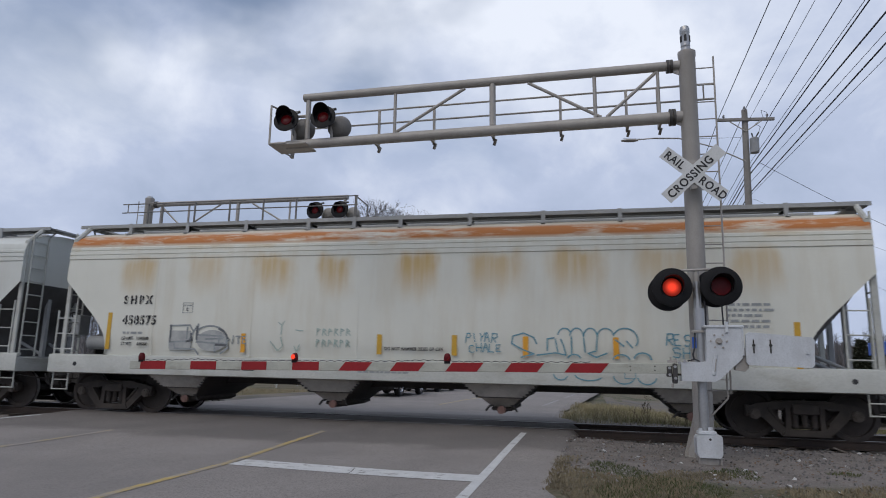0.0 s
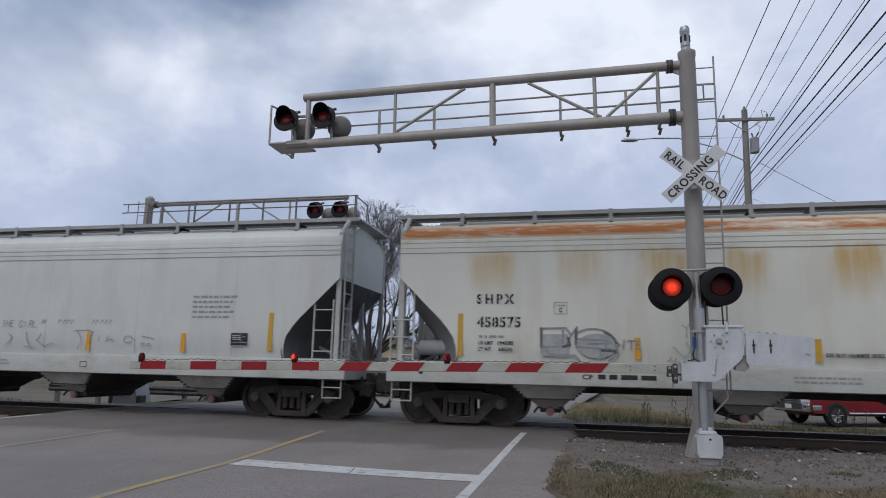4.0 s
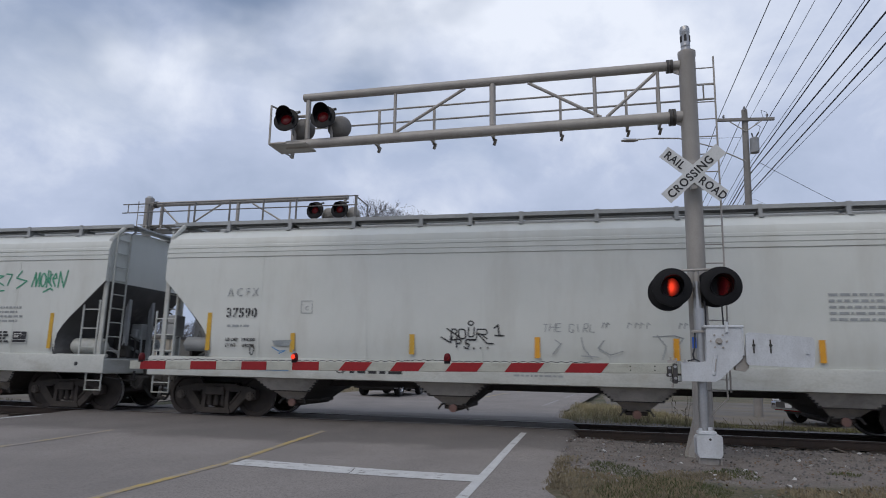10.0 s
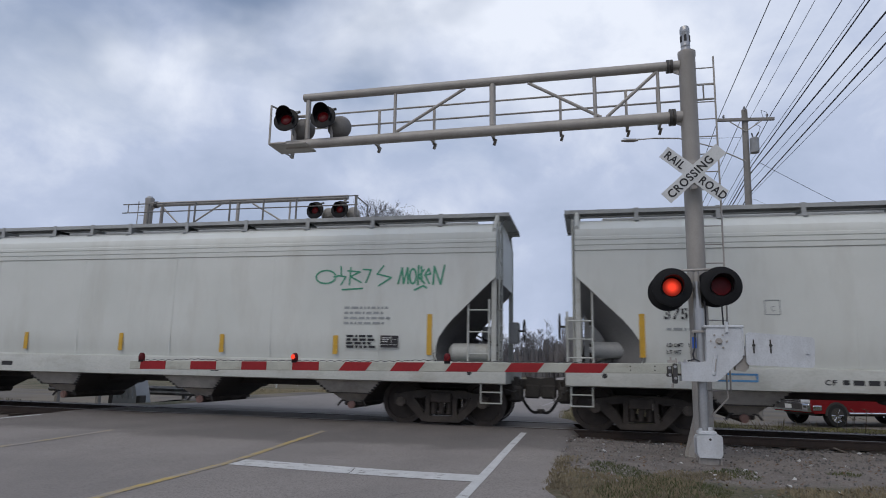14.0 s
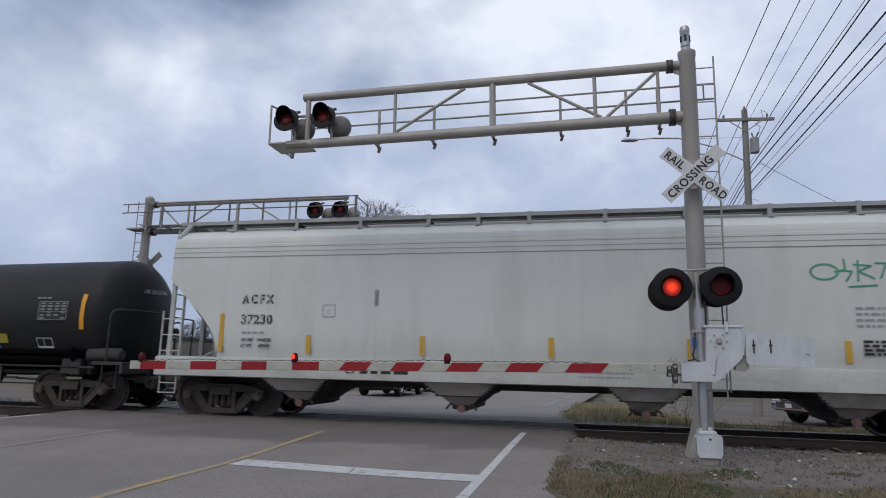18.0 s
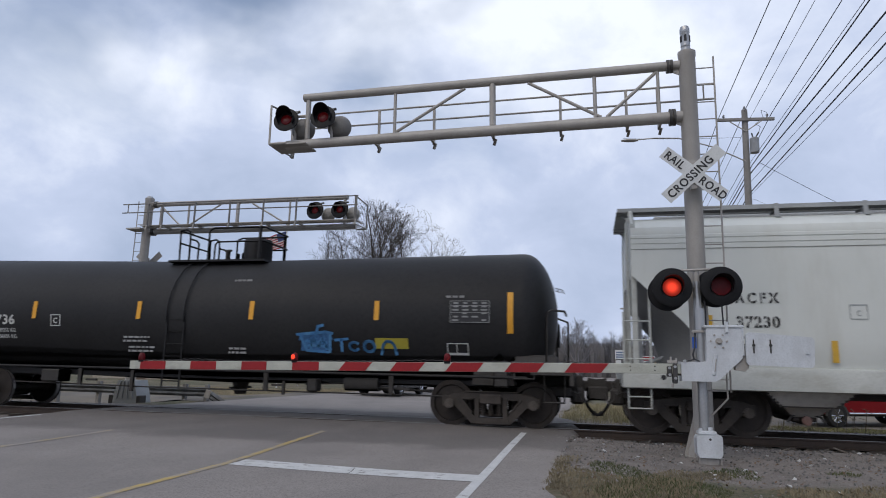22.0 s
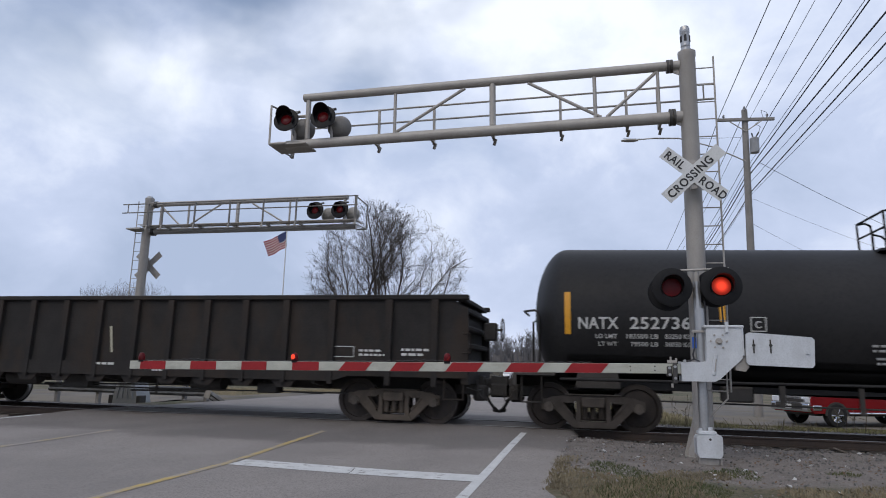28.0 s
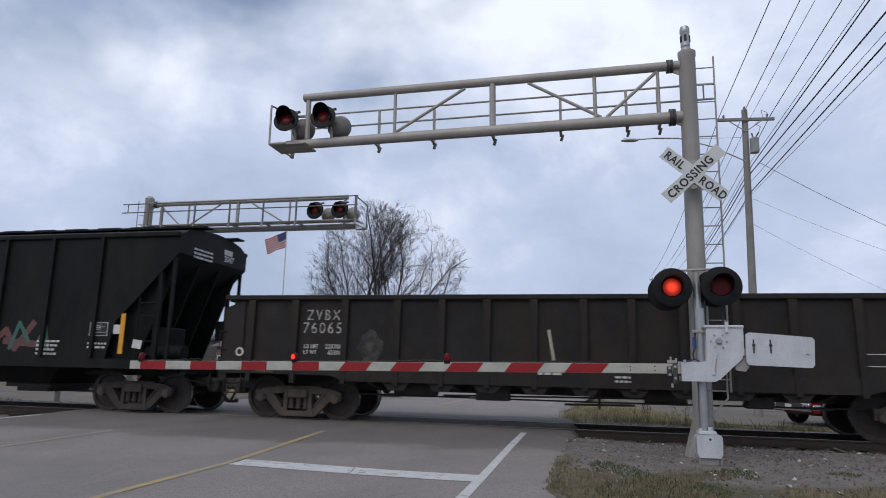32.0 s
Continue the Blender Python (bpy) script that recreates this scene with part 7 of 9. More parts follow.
# rust-streaked hopper
hopper_marks(h1, "SHPX", "458575", -7.12, 2.52, 2.04)
outline_box(h1, -5.53, 2.31, 0.25, 0.23, SPRAY_GREY, t=0.010)
bars(h1, -5.49, -1.608, 2.48, 0.16, 1, 0.03, 0.05, FAINT)
mark(h1, "C", -5.44, 2.35, 0.08, 0.06)
tape(h1, (-7.46,), 1.88, 0.86)
tape(h1, (-3.94, 2.36, 4.13), 1.64, 0.42, ORANGE)
tape(h1, (-0.74, 0.89), 1.65, 0.42)
tape(h1, (7.40,), 1.74, 0.86)
placard(h1, 6.57, 1.44, 0.22, 0.27)
for x0_, w_, k_ in ((-5.84, 0.62, 0), (-5.10, 0.76, 1)):
    s = Solid()
    s.add([(x0_ + w_ / 2 + w_ / 2 * math.cos(radians(a)) * (1 if k_ else 1.0 / max(abs(math.cos(radians(a))), abs(math.sin(radians(a))), 0.01) * 0.92), -1.6075, 1.68 + 0.24 * math.sin(radians(a)) * (1 if k_ else 1.0 / max(abs(math.cos(radians(a))), abs(math.sin(radians(a))), 0.01) * 0.92)) for a in range(0, 360, 12)], [tuple(range(30))])
    part("spray_paint", s, mat("thin_grey_spray_fill", (0.44, 0.45, 0.43), (0.27, 0.28, 0.285), 0.6, 0, 3.5, 0, 60), h1, "thin grey spray fill")
mark(h1, "DO NOT HAMMER SIDES OF CAR", -0.62, 1.53, 0.07, 1.28)
scrawl(h1, "PIYAR", 1.13, 1.72, 0.66, 0.18, SPRAY_TEAL, 0.020, 0.02, 3)
scrawl(h1, "CHALE", 1.22, 1.52, 0.68, 0.16, SPRAY_TEAL, 0.020, 0.02, 4)
scrawl(h1, "RES", 5.06, 1.70, 0.50, 0.20, SPRAY_TEAL, 0.024, 0.0, 5)
scrawl(h1, "SHA", 5.20, 1.48, 0.52, 0.18, SPRAY_TEAL, 0.024, 0.0, 6)
teal = [[(0.22, 0.55), (0.20, 0.80), (0.12, 0.98), (0.04, 0.85), (0.03, 0.55), (0.12, 0.30), (0.20, 0.15), (0.10, 0.0)],
        [(0.30, 0.30), (0.30, 0.75), (0.35, 0.80)], [(0.38, 0.20), (0.36, 0.75)], [(0.22, 0.10), (0.36, 0.20), (0.44, 0.12), (0.42, 0.5), (0.40, 0.75)],
        arc(0.43, 0.88, 0.05, 0.30, 170, 20), arc(0.52, 0.85, 0.05, 0.34, 170, 0), arc(0.62, 0.85, 0.05, 0.34, 180, 0), arc(0.73, 0.85, 0.06, 0.34, 180, 10), arc(0.87, 0.75, 0.09, 0.45, 150, -30),
        [(0.48, 0.85), (0.48, 0.15)], [(0.57, 0.80), (0.58, 0.25)], [(0.67, 0.80), (0.66, 0.30), (0.60, 0.20), (0.66, 0.05), (0.74, 0.22)], [(0.80, 0.75), (0.86, 0.50)], [(0.88, 0.70), (0.92, 0.45)],
        arc(0.50, -0.05, 0.05, 0.20, 20, 160), arc(0.84, -0.05, 0.06, 0.22, 10, 170), arc(0.99, 0.0, 0.06, 0.25, 0, 170)]
spray(h1, teal, 2.0, 1.43, (2.65, 0.50), SPRAY_TEAL, 0.028, label="large teal spray-painted tag")
low_loops = [arc(0.08, 0.6, 0.07, 0.5, 190, 340), arc(0.36, 0.6, 0.14, 0.5, 190, 330), arc(0.70, 0.5, 0.10, 0.6, 180, 340), arc(0.92, 0.5, 0.09, 0.6, 190, 350)]
spray(h1, low_loops, 2.9, 0.98, (1.95, 0.24), SPRAY_TEAL, 0.024, y=-1.629, label="teal spray loops on the sill")
blob = [[(0.02, 0.92), (0.33, 0.94)], [(0.03, 0.95), (0.03, 0.30), (0.36, 0.34)], [(0.33, 0.96), (0.40, 0.70), (0.34, 0.40)], [(0.40, 0.70), (0.47, 0.98), (0.46, 0.30)], arc(0.66, 0.42, 0.27, 0.50, 140, 0, 12), [(0.93, 0.42), (0.95, 0.10), (0.84, -0.12)],
        [(0.48, 0.58), (0.84, 0.54)], [(0.60, 0.42), (0.86, 0.46)], [(0.46, 0.32), (0.92, 0.24)], [(0.10, 0.30), (0.12, 0.06), (0.44, 0.04), (0.50, -0.15)], [(0.30, 0.86), (0.30, 0.42)], [(0.74, 0.22), (0.76, -0.05)]]
spray(h1, blob, -5.85, 1.46, (1.62, 0.60), SPRAY_GREY, 0.04, label="smudged grey spray-painted shapes")
spray(h1, [[(0.035, 0.92), (0.035, 0.32)], [(0.36, 0.62), (0.38, 0.38), (0.30, 0.32)], [(0.455, 0.90), (0.455, 0.42)], arc(0.66, 0.42, 0.275, 0.45, 60, 5, 8), [(0.76, 0.22), (0.92, 0.20)]], -5.85, 1.46, (1.62, 0.60), SPRAY_DARK, 0.05, y=-1.6105, label="dark grey spray edges")
spray(h1, [[(0, 0.1), (0.05, 0.9), (0.2, 0.7), (0.05, 0.5)], [(0.28, 0.2), (0.3, 0.8), (0.42, 0.5), (0.3, 0.2)], [(0.55, 0.9), (0.52, 0.1)], [(0.65, 0.85), (0.85, 0.85)], [(0.75, 0.85), (0.74, 0.1)], [(1.0, 0.85), (0.9, 0.8), (0.9, 0.15), (1.02, 0.1)], [(0.9, 0.5), (1.0, 0.5)], [(-0.05, 0.05), (0.2, 0.15)]], -4.55, 1.60, (0.66, 0.22), SPRAY_GREY, 0.028)
for z_ in (1.82, 1.58):
    spray(h1, [[(0.15 * k + 0.02, 0.0), (0.15 * k + 0.03, 0.9), (0.15 * k + 0.10, 0.8 - 0.1 * (k % 3)), (0.15 * k + 0.04, 0.5)] + ([(0.15 * k + 0.12, 0.05)] if k % 2 else []) for k in range(6)], -2.2, z_, (0.92, 0.17), SPRAY_PALE, 0.02, label="faded pale green scrawl")
spray(h1, [[(0.0, 1.0), (0.12, 0.9), (0.2, 1.05)], [(0.12, 0.9), (0.1, 0.6)], [(0.1, 0.5), (0.18, 0.2), (0.02, 0.05), (-0.25, 0.35)], [(0.6, 0.75), (0.85, 0.72)], [(0.58, 0.2), (0.66, 0.0), (0.75, 0.25)]], -3.1, 1.45, (0.7, 0.65), SPRAY_PALE, 0.022)
bars(h1, 6.18, -1.608, 2.50, 0.8, 5, 0.05, 0.105, FAINT)
bars(h1, -1.2, -1.624, 1.15, 1.2, 2, 0.04, 0.08, FAINT)
outline_box(h1, 4.28, 1.06, 0.20, 0.12, SPRAY_TEAL, -1.624)
mark(h1, "CF", -5.0, 1.03, 0.09, 0.20, INK, y=-1.624)
bars(h1, -4.7, -1.624, 1.08, 1.0, 1, 0.09, 0.1, INK)
# clean hopper with black scrawl
hopper_marks(h2, "ACFX", "37590", -7.14, 2.69, 2.22, True, ("194000", "69000"))
outline_box(h2, -5.31, 2.31, 0.26, 0.27, FAINT)
mark(h2, "C", -5.21, 2.37, 0.10, 0.07, FAINT)
tape(h2, (-7.55, 7.24), 1.89, 0.85)
tape(h2, (-5.47, -2.75), 1.66, 0.42)
tape(h2, (-0.13, 2.53, 5.07), 1.63, 0.42, ORANGE)
part("paint_patch", Solid().prism([(-5.96, 1.70), (-5.50, 1.72), (-5.53, 1.60), (-5.70, 1.58), (-5.90, 1.61)], 0.004, Matrix.Translation((0, -1.608, 0))), SPRAY_GREY, h2, "dark grey touched-up patch")
spray(h2, [arc(0.5, 0.5, 0.3, 0.5, 0, 360, 12)], -6.52, 1.38, (0.16, 0.22), INK, 0.022)
spray(h2, [[(0.0, 0.9), (0.3, 0.4), (0.6, 0.5), (0.3, 0.1)], [(0.9, 0.6), (1.0, 0.2)]], -5.95, 1.40, (0.55, 0.18), SPRAY_BLUE, 0.02)
spray(h2, [[(0.0, 0.5), (0.1, 0.9), (0.2, 0.2), (0.3, 0.8), (0.4, 0.2)], [(0.45, 0.7), (0.95, 0.7), (0.95, 0.2), (0.45, 0.2), (0.45, 0.7)]], -7.05, 1.02, (1.6, 0.24), SPRAY_BLUE, 0.035, y=-1.627, label="blue scrawl on the sill")
scrawl(h2, "BOU", -1.92, 1.78, 0.54, 0.20, INK, 0.028, 0.10, 2, label="black marker scrawl")
scrawl(h2, "R", -1.38, 1.80, 0.34, 0.24, INK, 0.024, 0.0, 7, label="black marker scrawl")
scrawl(h2, "1", -0.98, 1.86, 0.26, 0.19, INK, 0.032, 0.0, 8, label="black marker scrawl")
scrawl(h2, "PS...", -1.78, 1.60, 0.74, 0.18, INK, 0.028, -0.02, 9, label="black marker scrawl")
scrawl(h2, "=", -1.52, 1.74, 0.20, 0.08, INK, 0.020, 0.0, 4, label="black marker scrawl")
spray(h2, [arc(0.52, 1.08, 0.045, 0.085, 0, 360, 12), [(0.0, 0.52), (0.17, 0.30), (0.20, 0.56)], [(0.10, 0.86), (0.34, 0.50)], [(0.66, 0.62), (0.80, 0.30), (0.92, 0.28)]], -2.12, 1.55, (1.2, 0.52), INK, 0.026, label="black marker scrawl")
scrawl(h2, "THE GIRL", -0.02, 1.95, 1.05, 0.15, FAINT, 0.016, 0.0, 11, label="faded thin scrawl")
spray(h2, [[(0.1 * k, 0.1 + 0.2 * (k % 3 == 1)), (0.1 * k + 0.01, 0.9), (0.1 * k + 0.03, 0.6)] for k in (0, 0.3, 2, 2.6, 3, 3.5, 6, 6.4, 7, 7.5, 8)], 1.15, 2.02, (2.4, 0.13), FAINT, 0.018, label="faded thin scrawl")
lines_ = [[(0.02, 0.2), (0.06, 0.6), (0.03, 0.75)], [(0.16, 0.85), (0.17, 0.45), (0.21, 0.05)], [(0.16, 0.15), (0.24, 0.12)], [(0.27, 0.75), (0.24, 0.45), (0.30, 0.2), (0.36, 0.35)], [(0.52, 0.95), (0.56, 0.55), (0.54, 0.05)], [(0.50, 0.9), (0.60, 0.95), (0.64, 0.85), (0.62, 0.65)],
          arc(0.76, 0.45, 0.02, 0.1, 0, 180), arc(0.88, 0.55, 0.03, 0.15, 0, 330, 12), [(0.68, 0.7), (0.68, 0.45)], [(0.74, 0.72), (0.73, 0.42)], [(0.97, 0.7), (1.05, 0.6)], arc(0.98, 0.35, 0.012, 0.06, 0, 360, 8), arc(1.02, 0.33, 0.012, 0.06, 0, 360, 8)]
spray(h2, lines_, 0.1, 1.40, (4.0, 0.52), FAINT, 0.02, label="thin grey doodles")
bars(h2, 5.24, -1.608, 2.68, 1.05, 5, 0.05, 0.115, FAINT)
placard(h2, 6.27, 1.57, 0.44, 0.30)
outline_box(h2, 2.4, 1.03, 0.18, 0.12, INK, -1.624)
bars(h2, -0.6, -1.624, 1.15, 1.1, 2, 0.04, 0.08, FAINT)
mark(h2, "CF", -4.40, 1.03, 0.09, 0.20, INK, y=-1.624)
bars(h2, -4.1, -1.624, 1.08, 0.95, 1, 0.09, 0.1, INK)
# hopper with green tags
hopper_marks(h3, "ACFX", "37230", -6.93, 2.53, 2.07)
outline_box(h3, -4.97, 2.23, 0.29, 0.26, FAINT)
mark(h3, "C", -4.86, 2.29, 0.10, 0.07, FAINT)
tape(h3, (-7.40, 7.42), 1.87, 0.85)
tape(h3, (-5.27, -2.70, -0.03, 2.6, 5.33), 1.63, 0.40)
part("paint_patch", Solid().box((-3.74, -1.607, 2.64), (0.10, 0.004, 0.36)), FAINT, h3, "grey worn patch")
spray(h3, [[(-3.72, 2.8), (-3.74, 2.5)]], 0, 0, 1, INK, 0.03)
osris = [arc(0.14, 0.5, 0.13, 0.28, 20, 380, 16), [(0.24, 0.5), (0.34, 0.55), (0.33, 0.95)], [(0.30, 0.55), (0.40, 0.50), (0.34, 0.15)], [(0.46, 0.9), (0.45, 0.15)], [(0.42, 0.75), (0.58, 0.7), (0.46, 0.5), (0.60, 0.25)], [(0.62, 0.8), (0.72, 0.78), (0.66, 0.25)], [(0.88, 0.95), (0.80, 0.6), (0.98, 0.45), (0.82, 0.10)], [(0.36, -0.05), (0.62, 0.0)]]
spray(h3, osris, 4.78, 2.85, (1.80, 0.52), SPRAY_GREEN, 0.035, label="green spray-painted tag")
woken = [[(0.0, 0.1), (0.08, 0.85), (0.12, 0.1), (0.20, 0.85), (0.22, 0.1)], arc(0.32, 0.45, 0.07, 0.35, 0, 360, 12), [(0.44, 0.95), (0.43, 0.05)], [(0.56, 0.75), (0.44, 0.45), (0.58, 0.1)], [(0.60, 0.5), (0.70, 0.55), (0.66, 0.8), (0.58, 0.5), (0.68, 0.1)], [(0.76, 0.05), (0.78, 0.9), (0.92, 0.05), (1.0, 0.95)], [(0.36, -0.2), (0.55, 0.0), (0.62, -0.1)], [(0.5, 0.9), (0.52, 0.2)]]
spray(h3, woken, 6.70, 2.90, (1.02, 0.46), SPRAY_GREEN, 0.04, label="green spray-painted tag")
bars(h3, 5.5, -1.608, 2.43, 1.02, 4, 0.05, 0.11, FAINT)
bars(h3, 5.58, -1.608, 1.82, 0.66, 4, 0.05, 0.075, INK)
placard(h3, 6.34, 1.57, 0.42, 0.28)
mark(h3, "CF", -4.38, 1.03, 0.10, 0.24, INK, y=-1.624)
bars(h3, -4.05, -1.624, 1.08, 0.9, 1, 0.10, 0.1, INK)
outline_box(h3, 2.4, 1.02, 0.18, 0.12, INK, -1.624)
bars(h3, 0.5, -1.624, 1.15, 1.1, 2, 0.04, 0.08, FAINT)


def on_tank(z, x=0.0):
    """The tank's near side at height z."""
    return -math.sqrt(max(0.0, 1.51 ** 2 - (z - 2.38 + max(0.0, tank_drop(x))) ** 2)) - 0.008


def tank_tilt(z, x=0.0):
    return -math.degrees(math.asin((z - 2.38 + max(0.0, tank_drop(x))) / 1.51))


def tmark(text, x, z, h, w, material=CHALK, spacing=1.05):
    ob = mark(tk, text, x, z, h, w, material, 0.0, spacing)
    zc = z + h / 2
    ob.matrix_basis = pose(x, on_tank(zc, x), zc, tank_tilt(zc, x), 0, 0) @ Matrix.Translation((0, 0, -h / 2))
    return ob


def tpatch(name, s, x, z, material, label=""):
    return part(name, s, material, tk, label, at=pose(x, on_tank(z, x), z, tank_tilt(z, x), 0, 0))


tmark("NATX", -7.21, 2.03, 0.23, 0.78)
tmark("252736", -6.21, 2.03, 0.23, 1.14)
tmark("LD LMT", -6.88, 1.84, 0.09, 0.42)
tmark("183500 LB", -6.28, 1.84, 0.09, 0.60)
tmark("83250 KG", -5.55, 1.84, 0.09, 0.50)
tmark("LT WT", -6.82, 1.69, 0.09, 0.36)
tmark("79500 LB", -6.20, 1.69, 0.09, 0.52)
tmark("36050 KG", -5.55, 1.69, 0.09, 0.50)
for x in (-4.49, -1.54, 1.39, 4.37):
    tpatch("reflector", Solid().box((0, 0, 0), (0.11, 0.006, 0.42)), x, 2.38, ORANGE, "upright yellow reflective strip")
for x in (-7.42, 7.27):
    s = Solid()
    for k in range(5):
        z = 2.0 + 0.17 * k
        s.box((x, on_tank(z, x) - 0.006, z), (0.12, 0.008, 0.18), pose(0, 0, 0, tank_tilt(z, x), 0, 0))
    part("reflector", s, ORANGE, tk, "upright yellow reflective strip")
fr = Solid()
for x, z, w, h in ((0, 0.13, 0.28, 0.02), (0, -0.13, 0.28, 0.02), (0.13, 0, 0.02, 0.28), (-0.13, 0, 0.02, 0.28)):
    fr.box((x, 0, z), (w, 0.004, h))
tpatch("stencil_frame", fr, -3.86, 2.13, CHALK)
tmark("C", -3.92, 2.06, 0.13, 0.11)
PRINT = mat("dull_white_print", (0.27, 0.27, 0.265), None, 0.6)
tb = tpatch("data_table", Solid().box((0, 0, 0), (0.84, 0.003, 0.46)), 6.42, 2.36, INK, "black data table with white print")
for x_, z_, w_, h_ in ((0, 0.225, 0.84, 0.012), (0, -0.225, 0.84, 0.012), (-0.415, 0, 0.012, 0.46), (0.415, 0, 0.012, 0.46), (0, 0.13, 0.83, 0.008), (0, -0.02, 0.83, 0.008)):
    part("table_line", Solid().box((x_, -0.004, z_), (w_, 0.004, h_)), PRINT, tb)
rng0 = random.Random(3)
for k in range(6):
    for j in range(4):
        if rng0.random() < 0.85:
            part("print_mark", Solid().box((-0.30 + 0.20 * j + rng0.uniform(-0.01, 0.01), -0.004, 0.18 - 0.072 * k), (rng0.uniform(0.08, 0.14), 0.004, 0.034)), PRINT, tb)
nb = tpatch("placard", Solid().box((0, 0, 0), (0.46, 0.004, 0.28)), 6.15, 1.58, CHALK, "small white framed notice")
for x, w in ((-0.12, 0.18), (0.10, 0.22)):
    part("panel", Solid().box((x, -0.004, 0.02), (w, 0.004, 0.20)), BLACK_TANK, nb)
for x, z, w, n in ((-1.94, 1.75, 0.75, 2), (-1.85, 1.52, 0.75, 2), (0.76, 3.10, 0.5, 2), (0.80, 1.52, 0.45, 2), (5.9, 2.68, 0.45, 1)):
    b_ = bars(tk, x, on_tank(z, x) - 0.01, z, w, n, 0.045, 0.09, PRINT)
tpatch("yellow_panel", Solid().box((0, 0, 0), (0.74, 0.004, 0.24)), 4.70, 1.68, mat("yellow_panel_paint", (0.42, 0.36, 0.04), (0.36, 0.3, 0.04), 0.5), "yellow notice panel")
blue_tag = [[(0.02, 0.75), (0.30, 0.85), (0.36, 0.8)], [(0.05, 0.7), (0.10, 0.15), (0.30, 0.10)], [(0.34, 0.78), (0.32, 0.1)], [(0.20, 0.75), (0.23, 1.05), (0.28, 1.1)], [(0.14, 0.2), (0.16, 0.6), (0.22, 0.3), (0.26, 0.62), (0.30, 0.2)], [(0.10, 0.5), (0.3, 0.45)], [(0.12, 0.35), (0.3, 0.3)], [(0.38, 0.55), (0.50, 0.6)], [(0.44, 0.58), (0.44, 0.15)], arc(0.56, 0.33, 0.045, 0.15, 40, 320), arc(0.70, 0.33, 0.05, 0.2, 0, 360, 12), arc(0.88, 0.20, 0.06, 0.33, 180, 0), [(0.82, 0.2), (0.81, 0.05)], [(0.94, 0.2), (0.95, 0.05)]]
s = ribbon([[(2.45 * a - 1.2, 0.62 * b - 0.3) for a, b in st] for st in blue_tag], 0.062)
s.v = [(p[0], -0.008, p[2]) for p in s.v]
tpatch("spray_paint", s, 3.68, 1.70, SPRAY_BLUE, "bright blue spray-painted tag")
s = Solid()
for x0, z0, w, h in ((-1.10, -0.22, 0.74, 0.42), (-0.95, -0.08, 0.52, 0.30), (-1.14, 0.02, 0.82, 0.16)):
    s.add([(x0, 0.002, z0), (x0 + w, 0.002, z0 + 0.02), (x0 + w * 0.95, 0.002, z0 + h), (x0 + 0.05, 0.002, z0 + h * 0.9)], [(0, 1, 2, 3)])
tpatch("spray_paint", s, 3.68, 1.70, mat("dark_blue_spray_paint", (0.06, 0.19, 0.40), (0.03, 0.09, 0.21), 0.6, 0, 9), "dark blue spray fill")
# gondola
mark(gd, "ZVBX", -5.98, 2.17, 0.23, 0.78, WORN_CHALK, -1.478, 1.35)
mark(gd, "76065", -6.06, 1.88, 0.24, 0.90, WORN_CHALK, -1.478, 1.25)
for i, (txt, x, w) in enumerate((("LD LMT", -6.02, 0.34), ("223700", -5.52, 0.38), ("LT WT", -6.02, 0.30), ("62300", -5.45, 0.31))):
    mark(gd, txt, x, 1.55 if i < 2 else 1.42, 0.09, w, CHALK, -1.478)
outline_box(gd, 5.02, 1.38, 0.46, 0.22, CHALK, -1.475)
bars(gd, 5.6, -1.475, 1.52, 0.6, 2, 0.045, 0.09, CHALK)
bars(gd, 6.55, -1.475, 1.55, 0.5, 2, 0.05, 0.10, CHALK)
bars(gd, -0.9, -1.545, 1.12, 0.45, 1, 0.05, 0.1, CHALK)
bars(gd, 0.6, -1.545, 1.08, 0.4, 2, 0.04, 0.08, CHALK)
part("scrap_strip", Solid().box((-0.63, -1.478, 1.69), (0.06, 0.006, 0.62), pose(0, 0, 0, 0, -9, 0)), mat("pale_yellow_scrap", (0.42, 0.40, 0.30), (0.35, 0.33, 0.25), 0.7), gd, "pale worn strip on the side")
s = Solid()
s.add([(-4.48 + 0.27 * math.cos(radians(a)) * (1 + 0.13 * math.sin(a * 0.11)), -1.474, 1.60 + 0.34 * math.sin(radians(a)) * (1 + 0.10 * math.cos(a * 0.07))) for a in range(0, 360, 10)], [tuple(range(36))])
part("smudge", s, mat("pale_smudge", (0.085, 0.08, 0.07), (0.03, 0.027, 0.025), 0.85, 0, 4, 0.1, 30, (0.026, 0.023, 0.021), 0.95, (5, 5, 5), low=0.38, high=0.56), gd, "faint pale round smudge on the side")
part("ochre_patch", Solid().box((-6.90, -1.545, 1.12), (0.42, 0.012, 0.24)), mat("ochre_dirt", (0.10, 0.062, 0.025), (0.06, 0.045, 0.03), 0.9, 0, 5, 0.2, 30), gd, "ochre dirt patch on the sill")
spray(gd, [arc(0.5, 0.5, 0.4, 0.4, 0, 360, 12)], -7.66, 1.35, (0.20, 0.20), CHALK, 0.04, -1.512, "pale round mark")
